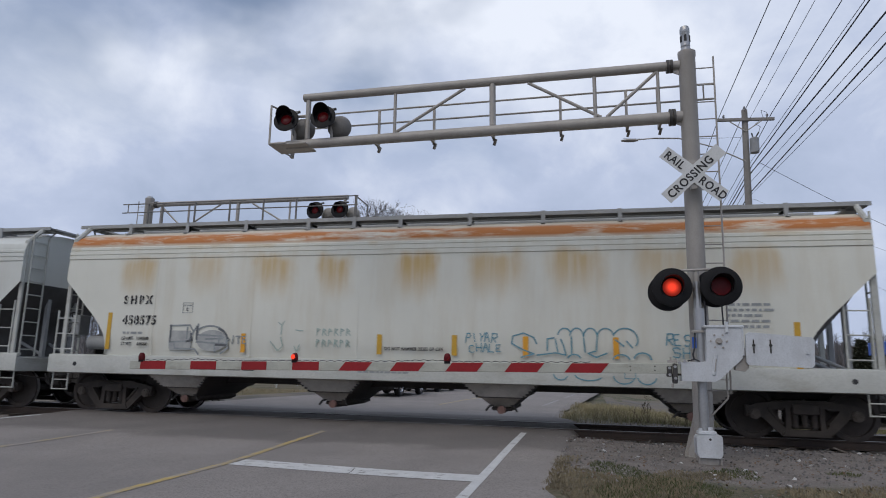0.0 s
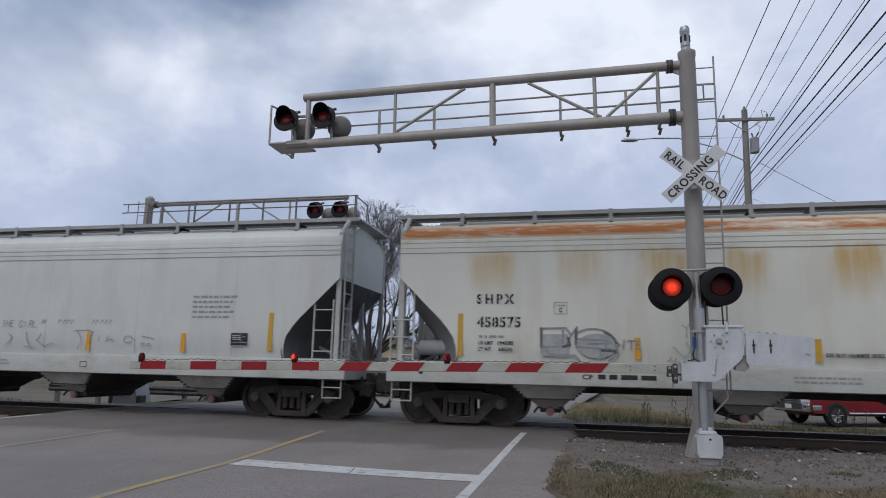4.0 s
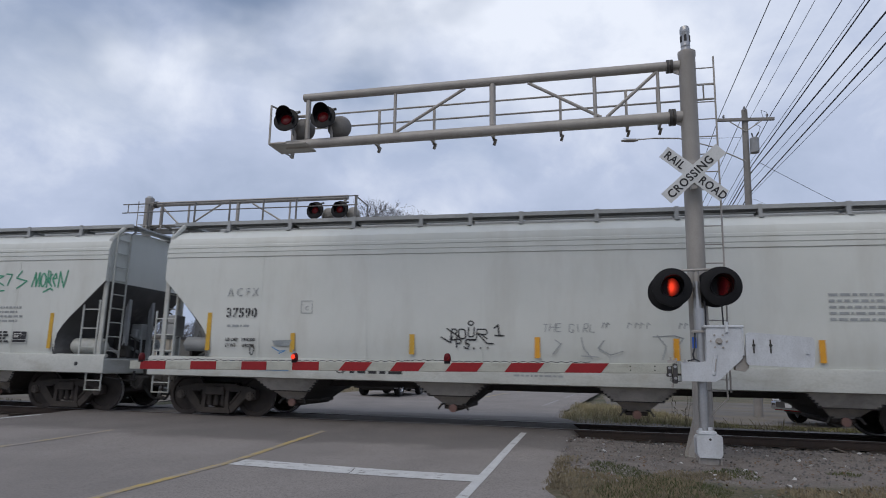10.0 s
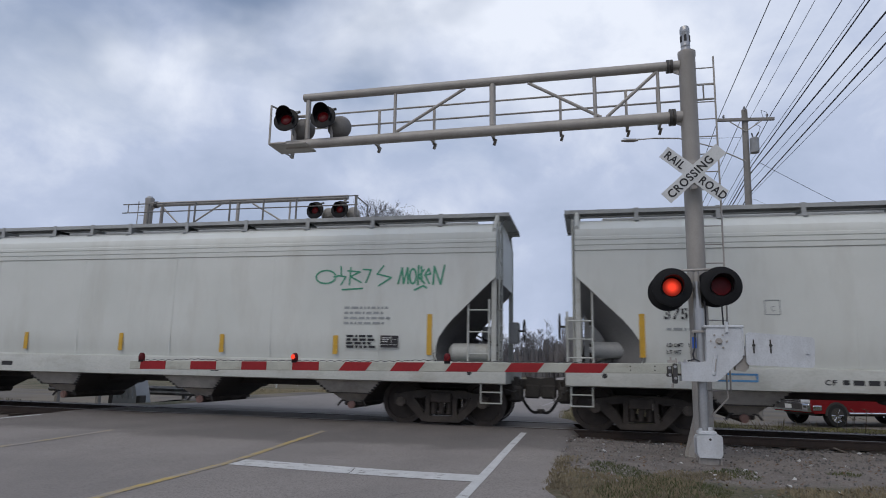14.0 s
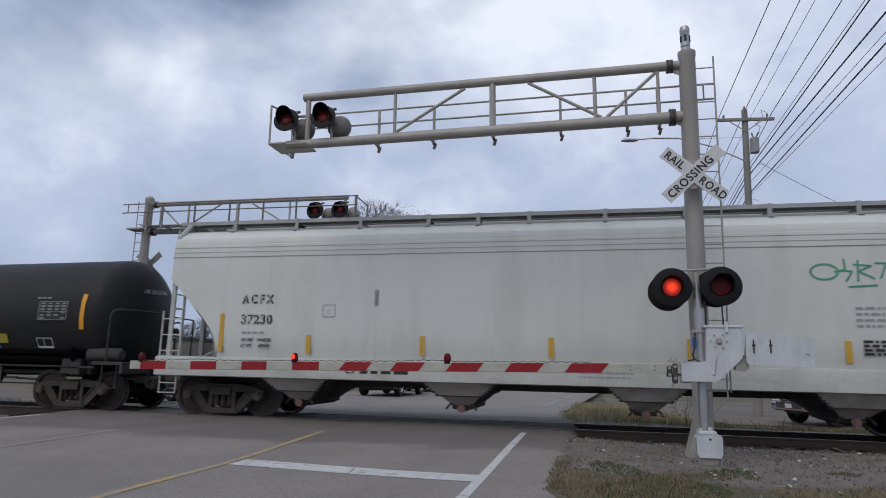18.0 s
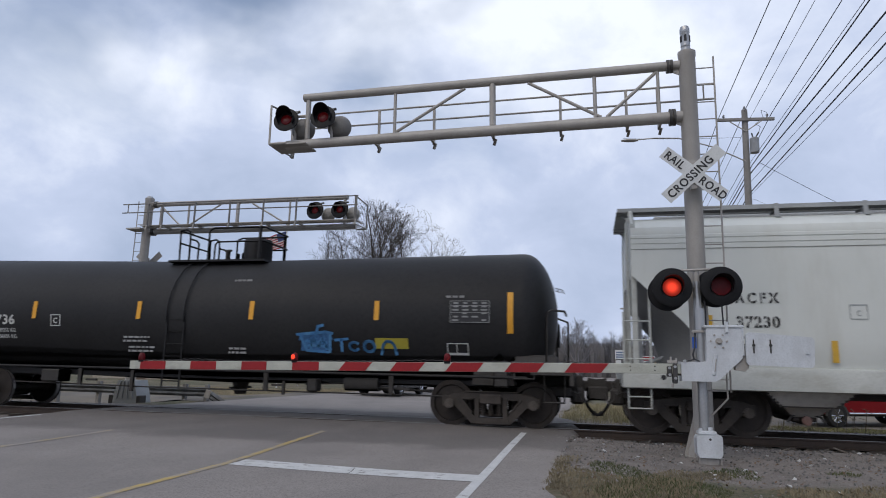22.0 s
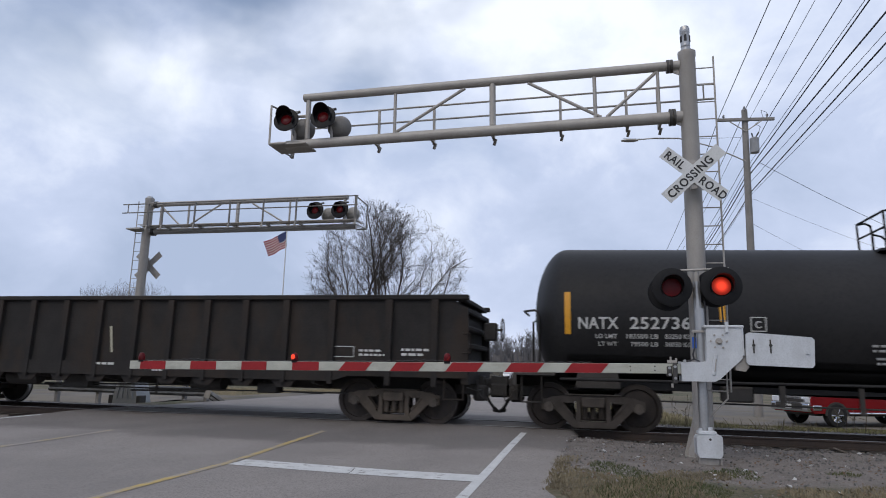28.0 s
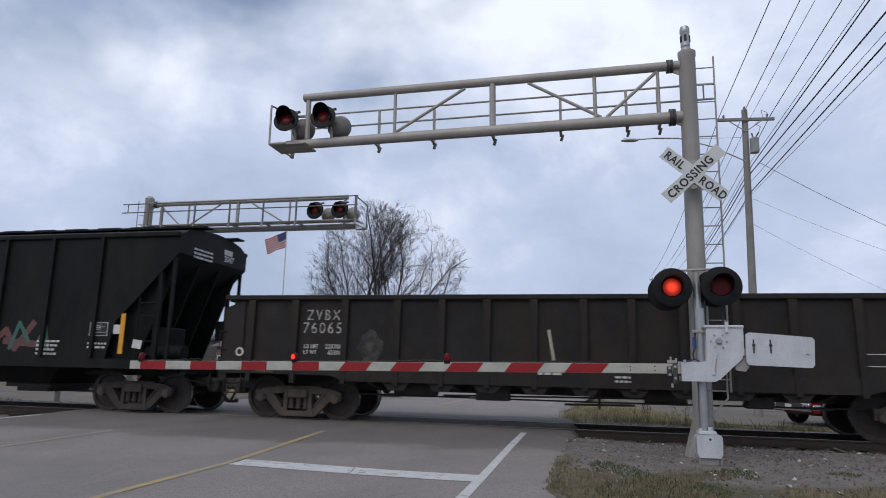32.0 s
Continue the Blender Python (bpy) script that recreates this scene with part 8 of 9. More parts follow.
# black hopper
placard(bh, 6.22, 1.76, 0.50, 0.32, -1.525)
bars(bh, 6.20, -1.524, 1.58, 0.6, 2, 0.045, 0.09, CHALK)
bars(bh, 4.75, -1.524, 1.62, 0.6, 4, 0.05, 0.10, CHALK)
part("notice", Solid().box((6.98, -1.524, 1.92), (0.20, 0.004, 0.22)), CHALK, bh, "small white notice")
part("notice", Solid().box((7.56, -1.524, 1.58), (0.24, 0.004, 0.20), pose(0, 0, 0, 0, 8, 0)), CHALK, bh, "small white notice")
tape(bh, (7.12,), 1.82, 0.95, ORANGE, -1.526, 0.12)
spray(bh, [[(0.0, 0.2), (0.2, 0.5), (0.1, 0.9)], [(0.3, 0.1), (0.5, 0.7), (0.6, 0.2), (0.75, 0.9)], [(0.5, 0.4), (0.9, 0.3)]], 2.2, 1.25, (3.2, 0.9), SPRAY_RED, 0.16, -1.524, "dull red and green spray paint")
spray(bh, [[(0.55, 0.2), (0.62, 0.9), (0.72, 0.4)], [(0.8, 0.3), (0.86, 0.8), (0.9, 0.2)]], 2.2, 1.25, (3.2, 0.9), mat("dull_green_spray_paint", (0.03, 0.14, 0.10), (0.05, 0.10, 0.08), 0.6), 0.10, -1.525, "green spray paint")
part("lettering", letters("2047", 0.16, CHALK), None, bh, at=pose(8.456, 0.40, 3.85, 0, 0, 90))
bw = bars(bh, 0, 0, 0, 0.42, 1, 0.14, 0.2, CHALK)
bw.matrix_basis = pose(8.458, 0.38, 4.10, 0, 0, 90)
bx = bars(bh, 0, 0, 0, 0.8, 3, 0.05, 0.10, CHALK)
bx.matrix_basis = pose(8.458, -0.95, 3.95, 0, 0, 90)

# ---- beyond the track ----


def utility_pole(x, y, top, label, full=True):
    base = ground_z(x, y) - 0.3
    root = thing("utility_pole", pose(x, y, base, 0, 1.5, 0), label, "utility pole", "utility poles")
    H = top - base
    part("pole", Solid().rod((0, 0, 0), (-0.10, 0, H), 0.19, 0.125, 16), WOODPOLE, root)
    part("crossarm", Solid().box((-0.1, -0.14, H - 0.50), (2.35, 0.11, 0.13), pose(0, 0, 0, 0, 0.6, 0), ch=0.01), WOODPOLE, root)
    part("brace", Solid().rod((-0.8, -0.16, H - 0.55), (-0.1, -0.14, H - 1.05), 0.025, n=6).rod((0.6, -0.16, H - 0.55), (-0.1, -0.14, H - 1.05), 0.025, n=6), GALV, root)
    ins = Solid().lathe([(0.03, 0), (0.035, 0.05), (0.06, 0.07), (0.04, 0.10), (0.055, 0.13), (0.03, 0.17), (0.001, 0.18)], 10).mesh("insulator", mat("grey_porcelain", (0.30, 0.30, 0.31), None, 0.3), 40)
    for dx, dz in ((-1.0, -0.43), (-0.1, 0.0), (0.78, -0.43)):
        part("insulator", ins, None, root, at=pose(dx, -0.14 if dz else 0, H + dz))
    if full:
        part("transformer", Solid().lathe([(0.001, 0), (0.18, 0.02), (0.19, 0.06), (0.19, 0.62), (0.20, 0.66), (0.12, 0.72), (0.001, 0.73)], 20, Matrix.Translation((0.24, -0.1, H - 2.05))), mat("grey_transformer_paint", (0.35, 0.36, 0.37), None, 0.45), root, "grey round transformer can")
        part("bushing", Solid().rod((0.30, -0.1, H - 1.33), (0.42, -0.1, H - 1.10), 0.03).rod((0.18, -0.1, H - 1.33), (0.14, -0.1, H - 1.12), 0.03), UNDER, root)
        part("jumper", Solid().tube([(0.42, -0.1, H - 1.10), (0.5, -0.12, H - 0.85), (0.30, -0.14, H - 0.72), (0.62, -0.14, H - 0.42), (0.55, -0.14, H - 0.1), (0.78, -0.14, H - 0.2)], 0.012, 6), CABLE, root)
        arm = [(-0.05, -0.1, H - 2.45), (-1.5, -0.1, H - 1.70), (-2.9, -0.1, H - 1.26), (-3.9, -0.1, H - 1.22), (-4.85, -0.1, H - 1.28)]
        part("lamp_arm", Solid().tube(arm, 0.03, 8), GALV, root)
        part("lamp_head", Solid().lathe([(0.001, -0.42), (0.08, -0.38), (0.14, -0.1), (0.13, 0.15), (0.06, 0.35), (0.001, 0.36)], 14, Matrix.Translation((-5.0, -0.1, H - 1.30)) @ Matrix.Diagonal((1, 1, 0.5, 1)) @ ALONG), GALV, root, "flat street lamp head")
    return root


PX, PY, PT = 7.03, 14.4, 12.77
utility_pole(PX - 0.32, PY, PT, "tall grey wooden utility pole with transformer and street lamp")
utility_pole(7.6, 58.0, 11.6, "weathered wooden utility pole farther along the street", False)
utility_pole(8.25, 63.0, 11.2, "weathered wooden utility pole farther along the street", False)


def wire(name, a, b, sag, r, label="dark overhead cable between poles"):
    a, b = Vector(a), Vector(b)
    n = 14
    pts = [a.lerp(b, k / n) - Vector((0, 0, 4 * sag * (k / n) * (1 - k / n))) for k in range(n + 1)]
    tagged(new(name, Solid().tube(pts, r, 6).mesh(name, CABLE, 60)), label, "cable", "overhead cables")


for x, z, rise, r, far in ((5.89, 12.50, 0.0585, 0.015, (6.6, 11.3)), (6.95, 12.69, 0.070, 0.015, (7.6, 11.7)), (7.11, 12.26, 0.0545, 0.009, (7.5, 11.0)), (8.04, 12.51, 0.049, 0.015, (8.6, 11.3)),
                           (7.08, 10.36, 0.027, 0.010, (7.6, 9.4)), (7.09, 10.15, 0.033, 0.020, (7.6, 9.2)), (7.05, 9.84, -0.008, 0.024, (7.6, 8.9)), (7.00, 9.41, -0.014, 0.009, (7.6, 8.6)), (6.98, 8.96, -0.001, 0.022, (7.6, 8.3)), (6.95, 8.81, -0.017, 0.009, (7.6, 8.1))):
    wire("overhead_cable", (x, PY - 0.14, z), (x, PY - 50, z + rise * 50), 0.0, r)
    wire("overhead_cable", (x, PY - 0.14, z), (far[0], 58, far[1]), 0.9, r)
for x, z, x2, z2 in ((7.45, 10.30, 14.42, 7.35), (7.08, 8.69, 14.32, 6.35), (6.95, 7.6, 14.13, 4.42)):
    wire("service_cable", (x, PY, z), (x2, PY + 3, z2), 0.10, 0.010 if z > 10 else 0.005)
wire("span_wire", (1.7, PY - 0.1, PT - 1.05), (PX - 0.3, PY - 0.1, PT - 1.30), 0.05, 0.006)


def bare_tree(name, x, y, h, seed, label, wide, limbs=9, fork=0.14, group="", material=None, thick=0.26, twig=0.011, depth=4):
    """A leafless tree: a short trunk that forks into fanning limbs, each with branches upon branches. wide: the crown's half width."""
    rng = random.Random(seed)
    root = thing(name, pose(x, y, ground_z(x, y) - 0.1), label, "tree", group)
    stem, crown = Solid(), Solid()
    mid = h * 0.50
    lump = [rng.uniform(0, 6.28) for _ in range(4)]

    def inside(p):
        """How far out in the crown's uneven dome a place lies: 1 at its skin."""
        up = (p.z - mid) / (h - mid) if p.z > mid else (mid - p.z) / (mid * 0.85)
        a = math.atan2(p.y, p.x)
        r = math.sqrt(((p.x - 0.06 * wide) / wide) ** 2 + (p.y / wide) ** 2 + up * up)
        return r / (1 + 0.05 * math.sin(3 * a + lump[0]) + 0.05 * math.sin(5 * up + lump[1]) + 0.04 * math.sin(7 * a + 6 * up + lump[2]))

    def grow(p, d, length, r0, level):
        n = max(2, int(length / (h * (0.034 if level < 2 else 0.022))))
        r1 = max(twig * 0.5, r0 * (0.16 if level < depth else 0.5))
        side = rng.choice((-1, 1))
        for k in range(n):
            wob = 0.10 if level == 0 else 0.15
            d = (d + Vector((rng.gauss(0, wob), rng.gauss(0, wob), rng.gauss(0, wob) + (0.035 if level < 2 else 0.07)))).normalized()
            q = p + d * (length / n)
            a, b = r0 + (r1 - r0) * k / n, r0 + (r1 - r0) * (k + 1) / n
            (stem if level == 0 else crown).rod(tuple(p), tuple(q), a, b, 8 if a > 0.09 else (5 if a > 0.03 else 3), False)
            p = q
            if inside(p) > (0.96 if level == 0 else 1.0):
                return
            u = (k + 1) / n
            if level < depth and u > (0.28 if level == 0 else 0.16):
                for _ in range(2 if rng.random() < (0.08, 0.10, 0.08, 0.15)[min(level, 3)] else 1):
                    side = -side
                    ax = d.cross(Vector((rng.gauss(0, 1), rng.gauss(0, 1), rng.gauss(0, 1)))).normalized()
                    turn = Matrix.Rotation(radians(rng.uniform(24, 48)) * side, 3, ax)
                    l = length * rng.uniform(0.30, 0.52) * (1.15 - 0.65 * u)
                    if level >= 2:
                        l = max(l, h * 0.028)
                    grow(p, (turn @ d).normalized(), l, max(twig, b * (0.62 if level else 0.5)), level + 1)

    z0 = h * fork
    stem.rod((0, 0, -0.3), (0, 0, z0), thick * 1.9, thick * 1.45, 12, False)
    for k in range(limbs):
        a = 2.4 * k + rng.uniform(-0.2, 0.2)
        fan = 2 * ((k * 0.618 + 0.3) % 1.0) - 1
        lean = min(1.0, abs(fan) + 0.15)
        d = Vector((fan * 1.2 + 0.06, math.sin(a) * 0.5, 1.0 - 0.30 * lean)).normalized()
        grow(Vector((0, 0, z0 * rng.uniform(0.75, 1.0))), d, h * rng.uniform(0.86, 0.98) * (1 - 0.20 * lean), thick * rng.uniform(0.55, 0.95), 0)
    part("trunk", stem, material or BARK, root)
    part("crown", crown, material or BARK, root)
    return root


# paler copy of the bark: distance haze is mixed into its colour
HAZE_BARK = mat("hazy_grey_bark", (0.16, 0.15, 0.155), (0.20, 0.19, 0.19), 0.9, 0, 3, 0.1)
bare_tree("tree", -20.6, 45, 17.8, 14, "large bare spreading tree with fine grey twigs", 8.5, 13, thick=0.19, twig=0.0095)
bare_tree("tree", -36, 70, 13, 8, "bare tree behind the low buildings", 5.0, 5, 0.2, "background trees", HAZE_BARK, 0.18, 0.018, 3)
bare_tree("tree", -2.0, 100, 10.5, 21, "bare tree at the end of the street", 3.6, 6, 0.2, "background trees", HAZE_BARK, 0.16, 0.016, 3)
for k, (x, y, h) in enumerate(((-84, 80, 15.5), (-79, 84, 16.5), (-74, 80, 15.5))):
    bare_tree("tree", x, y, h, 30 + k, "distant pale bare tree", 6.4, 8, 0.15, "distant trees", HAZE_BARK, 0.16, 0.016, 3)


def conifer(x, y, h, seed, wide=0.22):
    rng = random.Random(seed)
    root = thing("conifer", pose(x, y, ground_z(x, y)), "dark green conifer behind the buildings", "tree")
    part("trunk", Solid().rod((0, 0, 0), (0, 0, h * 0.9), 0.22, 0.05), BARK, root)
    s = Solid()
    for _ in range(1500):
        u = rng.random() ** 0.8
        z = h * (0.12 + 0.88 * u)
        r = (1 - u) * h * wide * rng.uniform(0.4, 1.1) + 0.1
        a = rng.uniform(0, 6.283)
        m = pose(r * math.cos(a), r * math.sin(a), z, rng.uniform(-40, 40), rng.uniform(-40, 40), rng.uniform(0, 360))
        l = rng.uniform(0.25, 0.6)
        s.add([(-l, 0, 0), (l * 0.2, l * 0.25, 0.02), (l, 0, -l * 0.3), (0, -l * 0.25, 0.04)], [(0, 1, 2, 3)], m)
    part("crown", s, mat("dark_conifer_needles", (0.06, 0.07, 0.045), (0.085, 0.085, 0.055), 0.8), root)


conifer(-20.4, 72, 9.8, 2, 0.30)
for k, (x, y, h) in enumerate(((24.5, 52, 5.0), (26.5, 54, 5.6), (28.6, 52, 5.2), (30.5, 56, 6.0), (32.5, 53, 5.0))):
    conifer(x, y, h, 40 + k)


def far_woods():
    """The grey band of leafless woods along the horizon."""
    rng = random.Random(9)
    s = Solid()
    for _ in range(900):
        y = rng.uniform(125, 200)
        x = rng.uniform(-200, 110)
        h = rng.uniform(6.5, 11.5) * (1.15 if x < -100 else 1.0)
        r = 0.11
        s.rod((x, y, -1), (x + rng.uniform(-0.5, 0.5), y, h), r, 0.03, 3, False)
        for k in range(22):
            z = h * rng.uniform(0.15, 0.95)
            a, l = rng.uniform(0, 6.28), h * rng.uniform(0.12, 0.32) * (1.1 - z / h)
            p = (x + l * math.cos(a), y + l * math.sin(a), z + l * rng.uniform(0.6, 1.4))
            s.rod((x, y, z), p, 0.045, 0.02, 3, False)
            for q in range(7):
                f = rng.uniform(0.3, 1)
                b0 = (x + (p[0] - x) * f, y + (p[1] - y) * f, z + (p[2] - z) * f)
                s.rod(b0, (b0[0] + rng.uniform(-1, 1), b0[1] + rng.uniform(-1, 1), b0[2] + rng.uniform(0.2, 1.3)), 0.026, 0.012, 3, False)
    tagged(new("far_woods", s.mesh("far_woods", mat("distant_grey_woods", (0.12, 0.118, 0.125), (0.155, 0.15, 0.155), 0.95, 0, 0.02, 0), 0)), "distant grey leafless woods along the horizon", "woods", kind="stuff")
    # undergrowth that closes the foot of the woods
    t = Solid()
    for _ in range(9000):
        y, x = rng.uniform(120, 202), rng.uniform(-200, 110)
        w, h = rng.uniform(0.15, 0.7), rng.uniform(2.5, 7.0 + 4.0 * noise.noise((x * 0.05, y * 0.02, 4.0)) + (1.5 if x > -10 else 0))
        m = pose(x, y, -0.6, 0, 0, rng.uniform(0, 180))
        t.add([(-w, 0, 0), (w, 0, 0), (w * rng.uniform(0.2, 0.7), 0.3, h), (-w * rng.uniform(0.2, 0.7), -0.3, h * 0.9)], [(0, 1, 2, 3)], m)
    tagged(new("far_undergrowth", t.mesh("far_undergrowth", mat("distant_brown_scrub", (0.11, 0.105, 0.11), (0.14, 0.132, 0.13), 0.95, 0, 0.05, 0), 0)), "distant brown scrub at the foot of the woods", "scrub", kind="stuff")


far_woods()

BRICK = mat("brown_brick", (0.17, 0.125, 0.10), (0.13, 0.10, 0.085), 0.85, 0, 2, 0.2, 20)
TAN = mat("tan_siding", (0.36, 0.32, 0.26), (0.31, 0.28, 0.23), 0.8, 0, 2, 0.1, 20)
ROOF = mat("grey_brown_shingles", (0.13, 0.115, 0.105), (0.10, 0.09, 0.085), 0.9, 0, 3, 0.3, 20)
GLASS = mat("dark_window_glass", (0.02, 0.025, 0.03), None, 0.08, 0, 3, 0)
CREAM = mat("cream_boards", (0.62, 0.52, 0.33), (0.56, 0.46, 0.29), 0.7, 0, 2, 0.1, 20)
REDROOF = mat("dull_red_brown_roof", (0.17, 0.095, 0.08), (0.14, 0.08, 0.07), 0.85, 0, 2, 0.1, 20)
BLUE = mat("bright_blue_metal", (0.02, 0.11, 0.48), (0.02, 0.09, 0.42), 0.4, 0, 2, 0.03, 20)


def building(name, x, y, w, d, h, rise, wall, roof, label, windows=5, gable_x=False):
    """A low building: walls, eaved roof, windows with frame and sill, a door."""
    z = ground_z(x, y) - 0.2
    root = thing(name, pose(x, y, z), label, "building")
    t = 0.25
    for n, c, s in (("wall", (0, -d / 2, h / 2), (w, t, h)), ("wall", (0, d / 2, h / 2), (w, t, h)), ("wall", (-w / 2 + t / 2, 0, h / 2), (t, d - t, h)), ("wall", (w / 2 - t / 2, 0, h / 2), (t, d - t, h))):
        part(n, Solid().box(c, s), wall, root)
    e = 0.5
    if rise:
        if gable_x:
            s = Solid().add([(-w / 2 - e, -d / 2 - e, h), (0, -d / 2 - e, h + rise), (w / 2 + e, -d / 2 - e, h), (-w / 2 - e, d / 2 + e, h), (0, d / 2 + e, h + rise), (w / 2 + e, d / 2 + e, h)], [(0, 1, 4, 3), (1, 2, 5, 4), (0, 2, 5, 3)])
            g = Solid().add([(-w / 2, -d / 2 - 0.05, h), (w / 2, -d / 2 - 0.05, h), (0, -d / 2 - 0.05, h + rise - 0.1)], [(0, 1, 2)])
            part("gable", g, wall, root)
            part("barge_board", Solid().rod((-w / 2 - e, -d / 2 - e - 0.03, h), (0, -d / 2 - e - 0.03, h + rise), 0.09, n=4).rod((w / 2 + e, -d / 2 - e - 0.03, h), (0, -d / 2 - e - 0.03, h + rise), 0.09, n=4), CHALK, root)
        else:
            s = Solid().add([(-w / 2 - e, -d / 2 - e, h), (w / 2 + e, -d / 2 - e, h), (w / 2 + e, 0, h + rise), (-w / 2 - e, 0, h + rise), (-w / 2 - e, d / 2 + e, h), (w / 2 + e, d / 2 + e, h)], [(0, 1, 2, 3), (3, 2, 5, 4), (0, 3, 4), (1, 2, 5), (0, 1, 5, 4)])
        part("roof", s, roof, root)
    else:
        part("roof", Solid().box((0, 0, h + 0.12), (w + 0.6, d + 0.6, 0.3), ch=0.04), roof, root)
    for k in range(windows):
        x0 = -w / 2 + w * (k + 0.5) / windows
        if k == windows // 2:
            dr = part("door", Solid().box((x0, -d / 2 - 0.14, 1.05), (1.0, 0.06, 2.1)), mat("brown_door", (0.10, 0.07, 0.05)), root)
            continue
        fr_ = part("window", Solid().box((x0, -d / 2 - 0.15, h * 0.58), (1.5, 0.05, 1.2)), CHALK, root)
        part("pane", Solid().box((x0 - 0.36, -d / 2 - 0.18, h * 0.58), (0.62, 0.03, 1.02)), GLASS, fr_)
        part("pane", Solid().box((x0 + 0.36, -d / 2 - 0.18, h * 0.58), (0.62, 0.03, 1.02)), GLASS, fr_)
    return root


building("low_building", -32.0, 50, 11, 9, 3.6, 1.5, BRICK, ROOF, "low brown brick building with a shingled roof", 6)
building("low_building", -44.5, 46, 9, 8, 4.2, 0, TAN, ROOF, "low tan flat-roofed building", 4)
building("house", -22.2, 59.5, 2.6, 4, 4.2, 1.35, CREAM, ROOF, "small cream gabled house", 2, True)
building("low_building", -17.9, 66, 7.5, 7, 3.0, 1.7, BRICK, REDROOF, "low building with a dull red-brown roof", 4)


building("shop", 13.5, 88, 9.5, 8, 3.6, 0, CREAM, SIGN_WHITE, "low white flat-roofed shop at the end of the street", 5)


def shop_sign():
    root = thing("shop_sign", pose(8.3, 84, ground_z(8.3, 84)), "small red and white roadside sign board", "sign")
    part("board", Solid().box((0, 0, 3.6), (2.2, 0.2, 1.0), ch=0.03), SIGN_WHITE, root)
    part("panel", Solid().box((0.1, -0.12, 3.75), (1.7, 0.05, 0.55), ch=0.02), GATE_RED, root)
    for x in (-0.8, 0.8):
        part("post", Solid().box((x, 0.02, 1.5), (0.14, 0.14, 3.4)), GALV, root)


shop_sign()


def board_sign():
    """A tall board on two posts with rows of dark blue print."""
    root = thing("pylon_sign", pose(4.28, 80, ground_z(4.28, 80)), "pale board sign with blue print on two posts", "sign")
    part("board", Solid().box((0, 0, 4.35), (1.35, 0.2, 1.25), ch=0.03), SIGN_WHITE, root)
    for z in (4.65, 4.3, 4.0):
        part("print_row", Solid().box((0, -0.11, z), (1.1, 0.02, 0.17)), mat("slate_blue_print", (0.10, 0.15, 0.26), None, 0.6), root)
    part("lower_panel", Solid().box((-0.2, 0, 3.2), (0.7, 0.16, 0.75), ch=0.02), SIGN_WHITE, root)
    for x in (-0.6, 0.6):
        part("post", Solid().box((x, 0.02, 1.9), (0.12, 0.12, 4.4)), GALV, root)


board_sign()


def street_lamp():
    root = thing("street_lamp", pose(5.46, 40, ground_z(5.46, 40)), "pole with a long curved lamp arm over the street", "street lamp")
    part("pole", Solid().rod((0, 0, -0.3), (0, 0, 8.2), 0.15, 0.11, 12), WOODPOLE, root)
    part("arm", Solid().tube([(0, 0, 6.0), (-0.5, 0, 6.15), (-1.3, 0, 6.55), (-2.2, 0, 6.86)], 0.035, 8), GALV, root)
    part("lamp_head", Solid().box((-2.5, 0, 6.9), (0.75, 0.22, 0.13), pose(0, 0, 0, 0, 0, 0), ch=0.05), GALV, root)


street_lamp()


def blue_canopy():
    root = thing("canopy", pose(26.2, 40, ground_z(26, 40)), "bright blue roadside canopy on posts", "canopy")
    part("roof", Solid().box((0, 0, 3.9), (9.0, 6, 1.0), ch=0.05), BLUE, root)
    for x in (-4, 0, 4):
        part("post", Solid().rod((x, -2.2, -0.5), (x, -2.2, 3.5), 0.10), GALV, root)
    part("back_wall", Solid().box((1.0, 3.2, 1.6), (9, 0.25, 3.9)), TAN, root)


blue_canopy()


def guard_rail():
    root = thing("guard_rail", pose(-12.6, 5.6, -0.09), "galvanised guard rail with a turned-down end beside the street", "guard rail")
    z0 = -0.35
    prof = [(0, 0.0), (-0.05, 0.03), (-0.08, 0.08), (-0.05, 0.13), (-0.01, 0.155), (-0.05, 0.18), (-0.08, 0.23), (-0.05, 0.28), (0, 0.31)]
    s = Solid()
    n = len(prof)
    pts = [(-7.2, 0.45, 0.12), (-6.0, 0.38, 0.12), (-0.35, 0.02, 0.12), (0.55, -0.25, -0.28)]
    s.add([(x, y + p, z + q) for x, y, z in pts for p, q in prof], [(k * n + i, k * n + i + 1, (k + 1) * n + i + 1, (k + 1) * n + i) for k in range(len(pts) - 1) for i in range(n - 1)])
    s.add([(x, y + p + 0.012, z + q) for x, y, z in pts for p, q in prof], [(k * n + i, k * n + i + 1, (k + 1) * n + i + 1, (k + 1) * n + i) for k in range(len(pts) - 1) for i in range(n - 1)])
    part("beam", s, mat("dull_guard_rail_steel", (0.17, 0.18, 0.19), (0.08, 0.085, 0.09), 0.65, 0.2, 2.2, 0.2, 30, (0.05, 0.048, 0.045), 0.8, (1.5, 2, 6)), root, "corrugated steel beam")
    for x in (-6.9, -5.0, -3.1, -1.3, -0.4):
        part("post", Solid().box((x, 0.12 - x * 0.06, 0.05), (0.12, 0.16, 0.95)), WOODPOLE, root)
    part("end_marker", Solid().box((-0.2, -0.12, 0.22), (0.22, 0.02, 0.28), pose(0, 0, 0, 0, 20, 0)), GALV, root)


guard_rail()


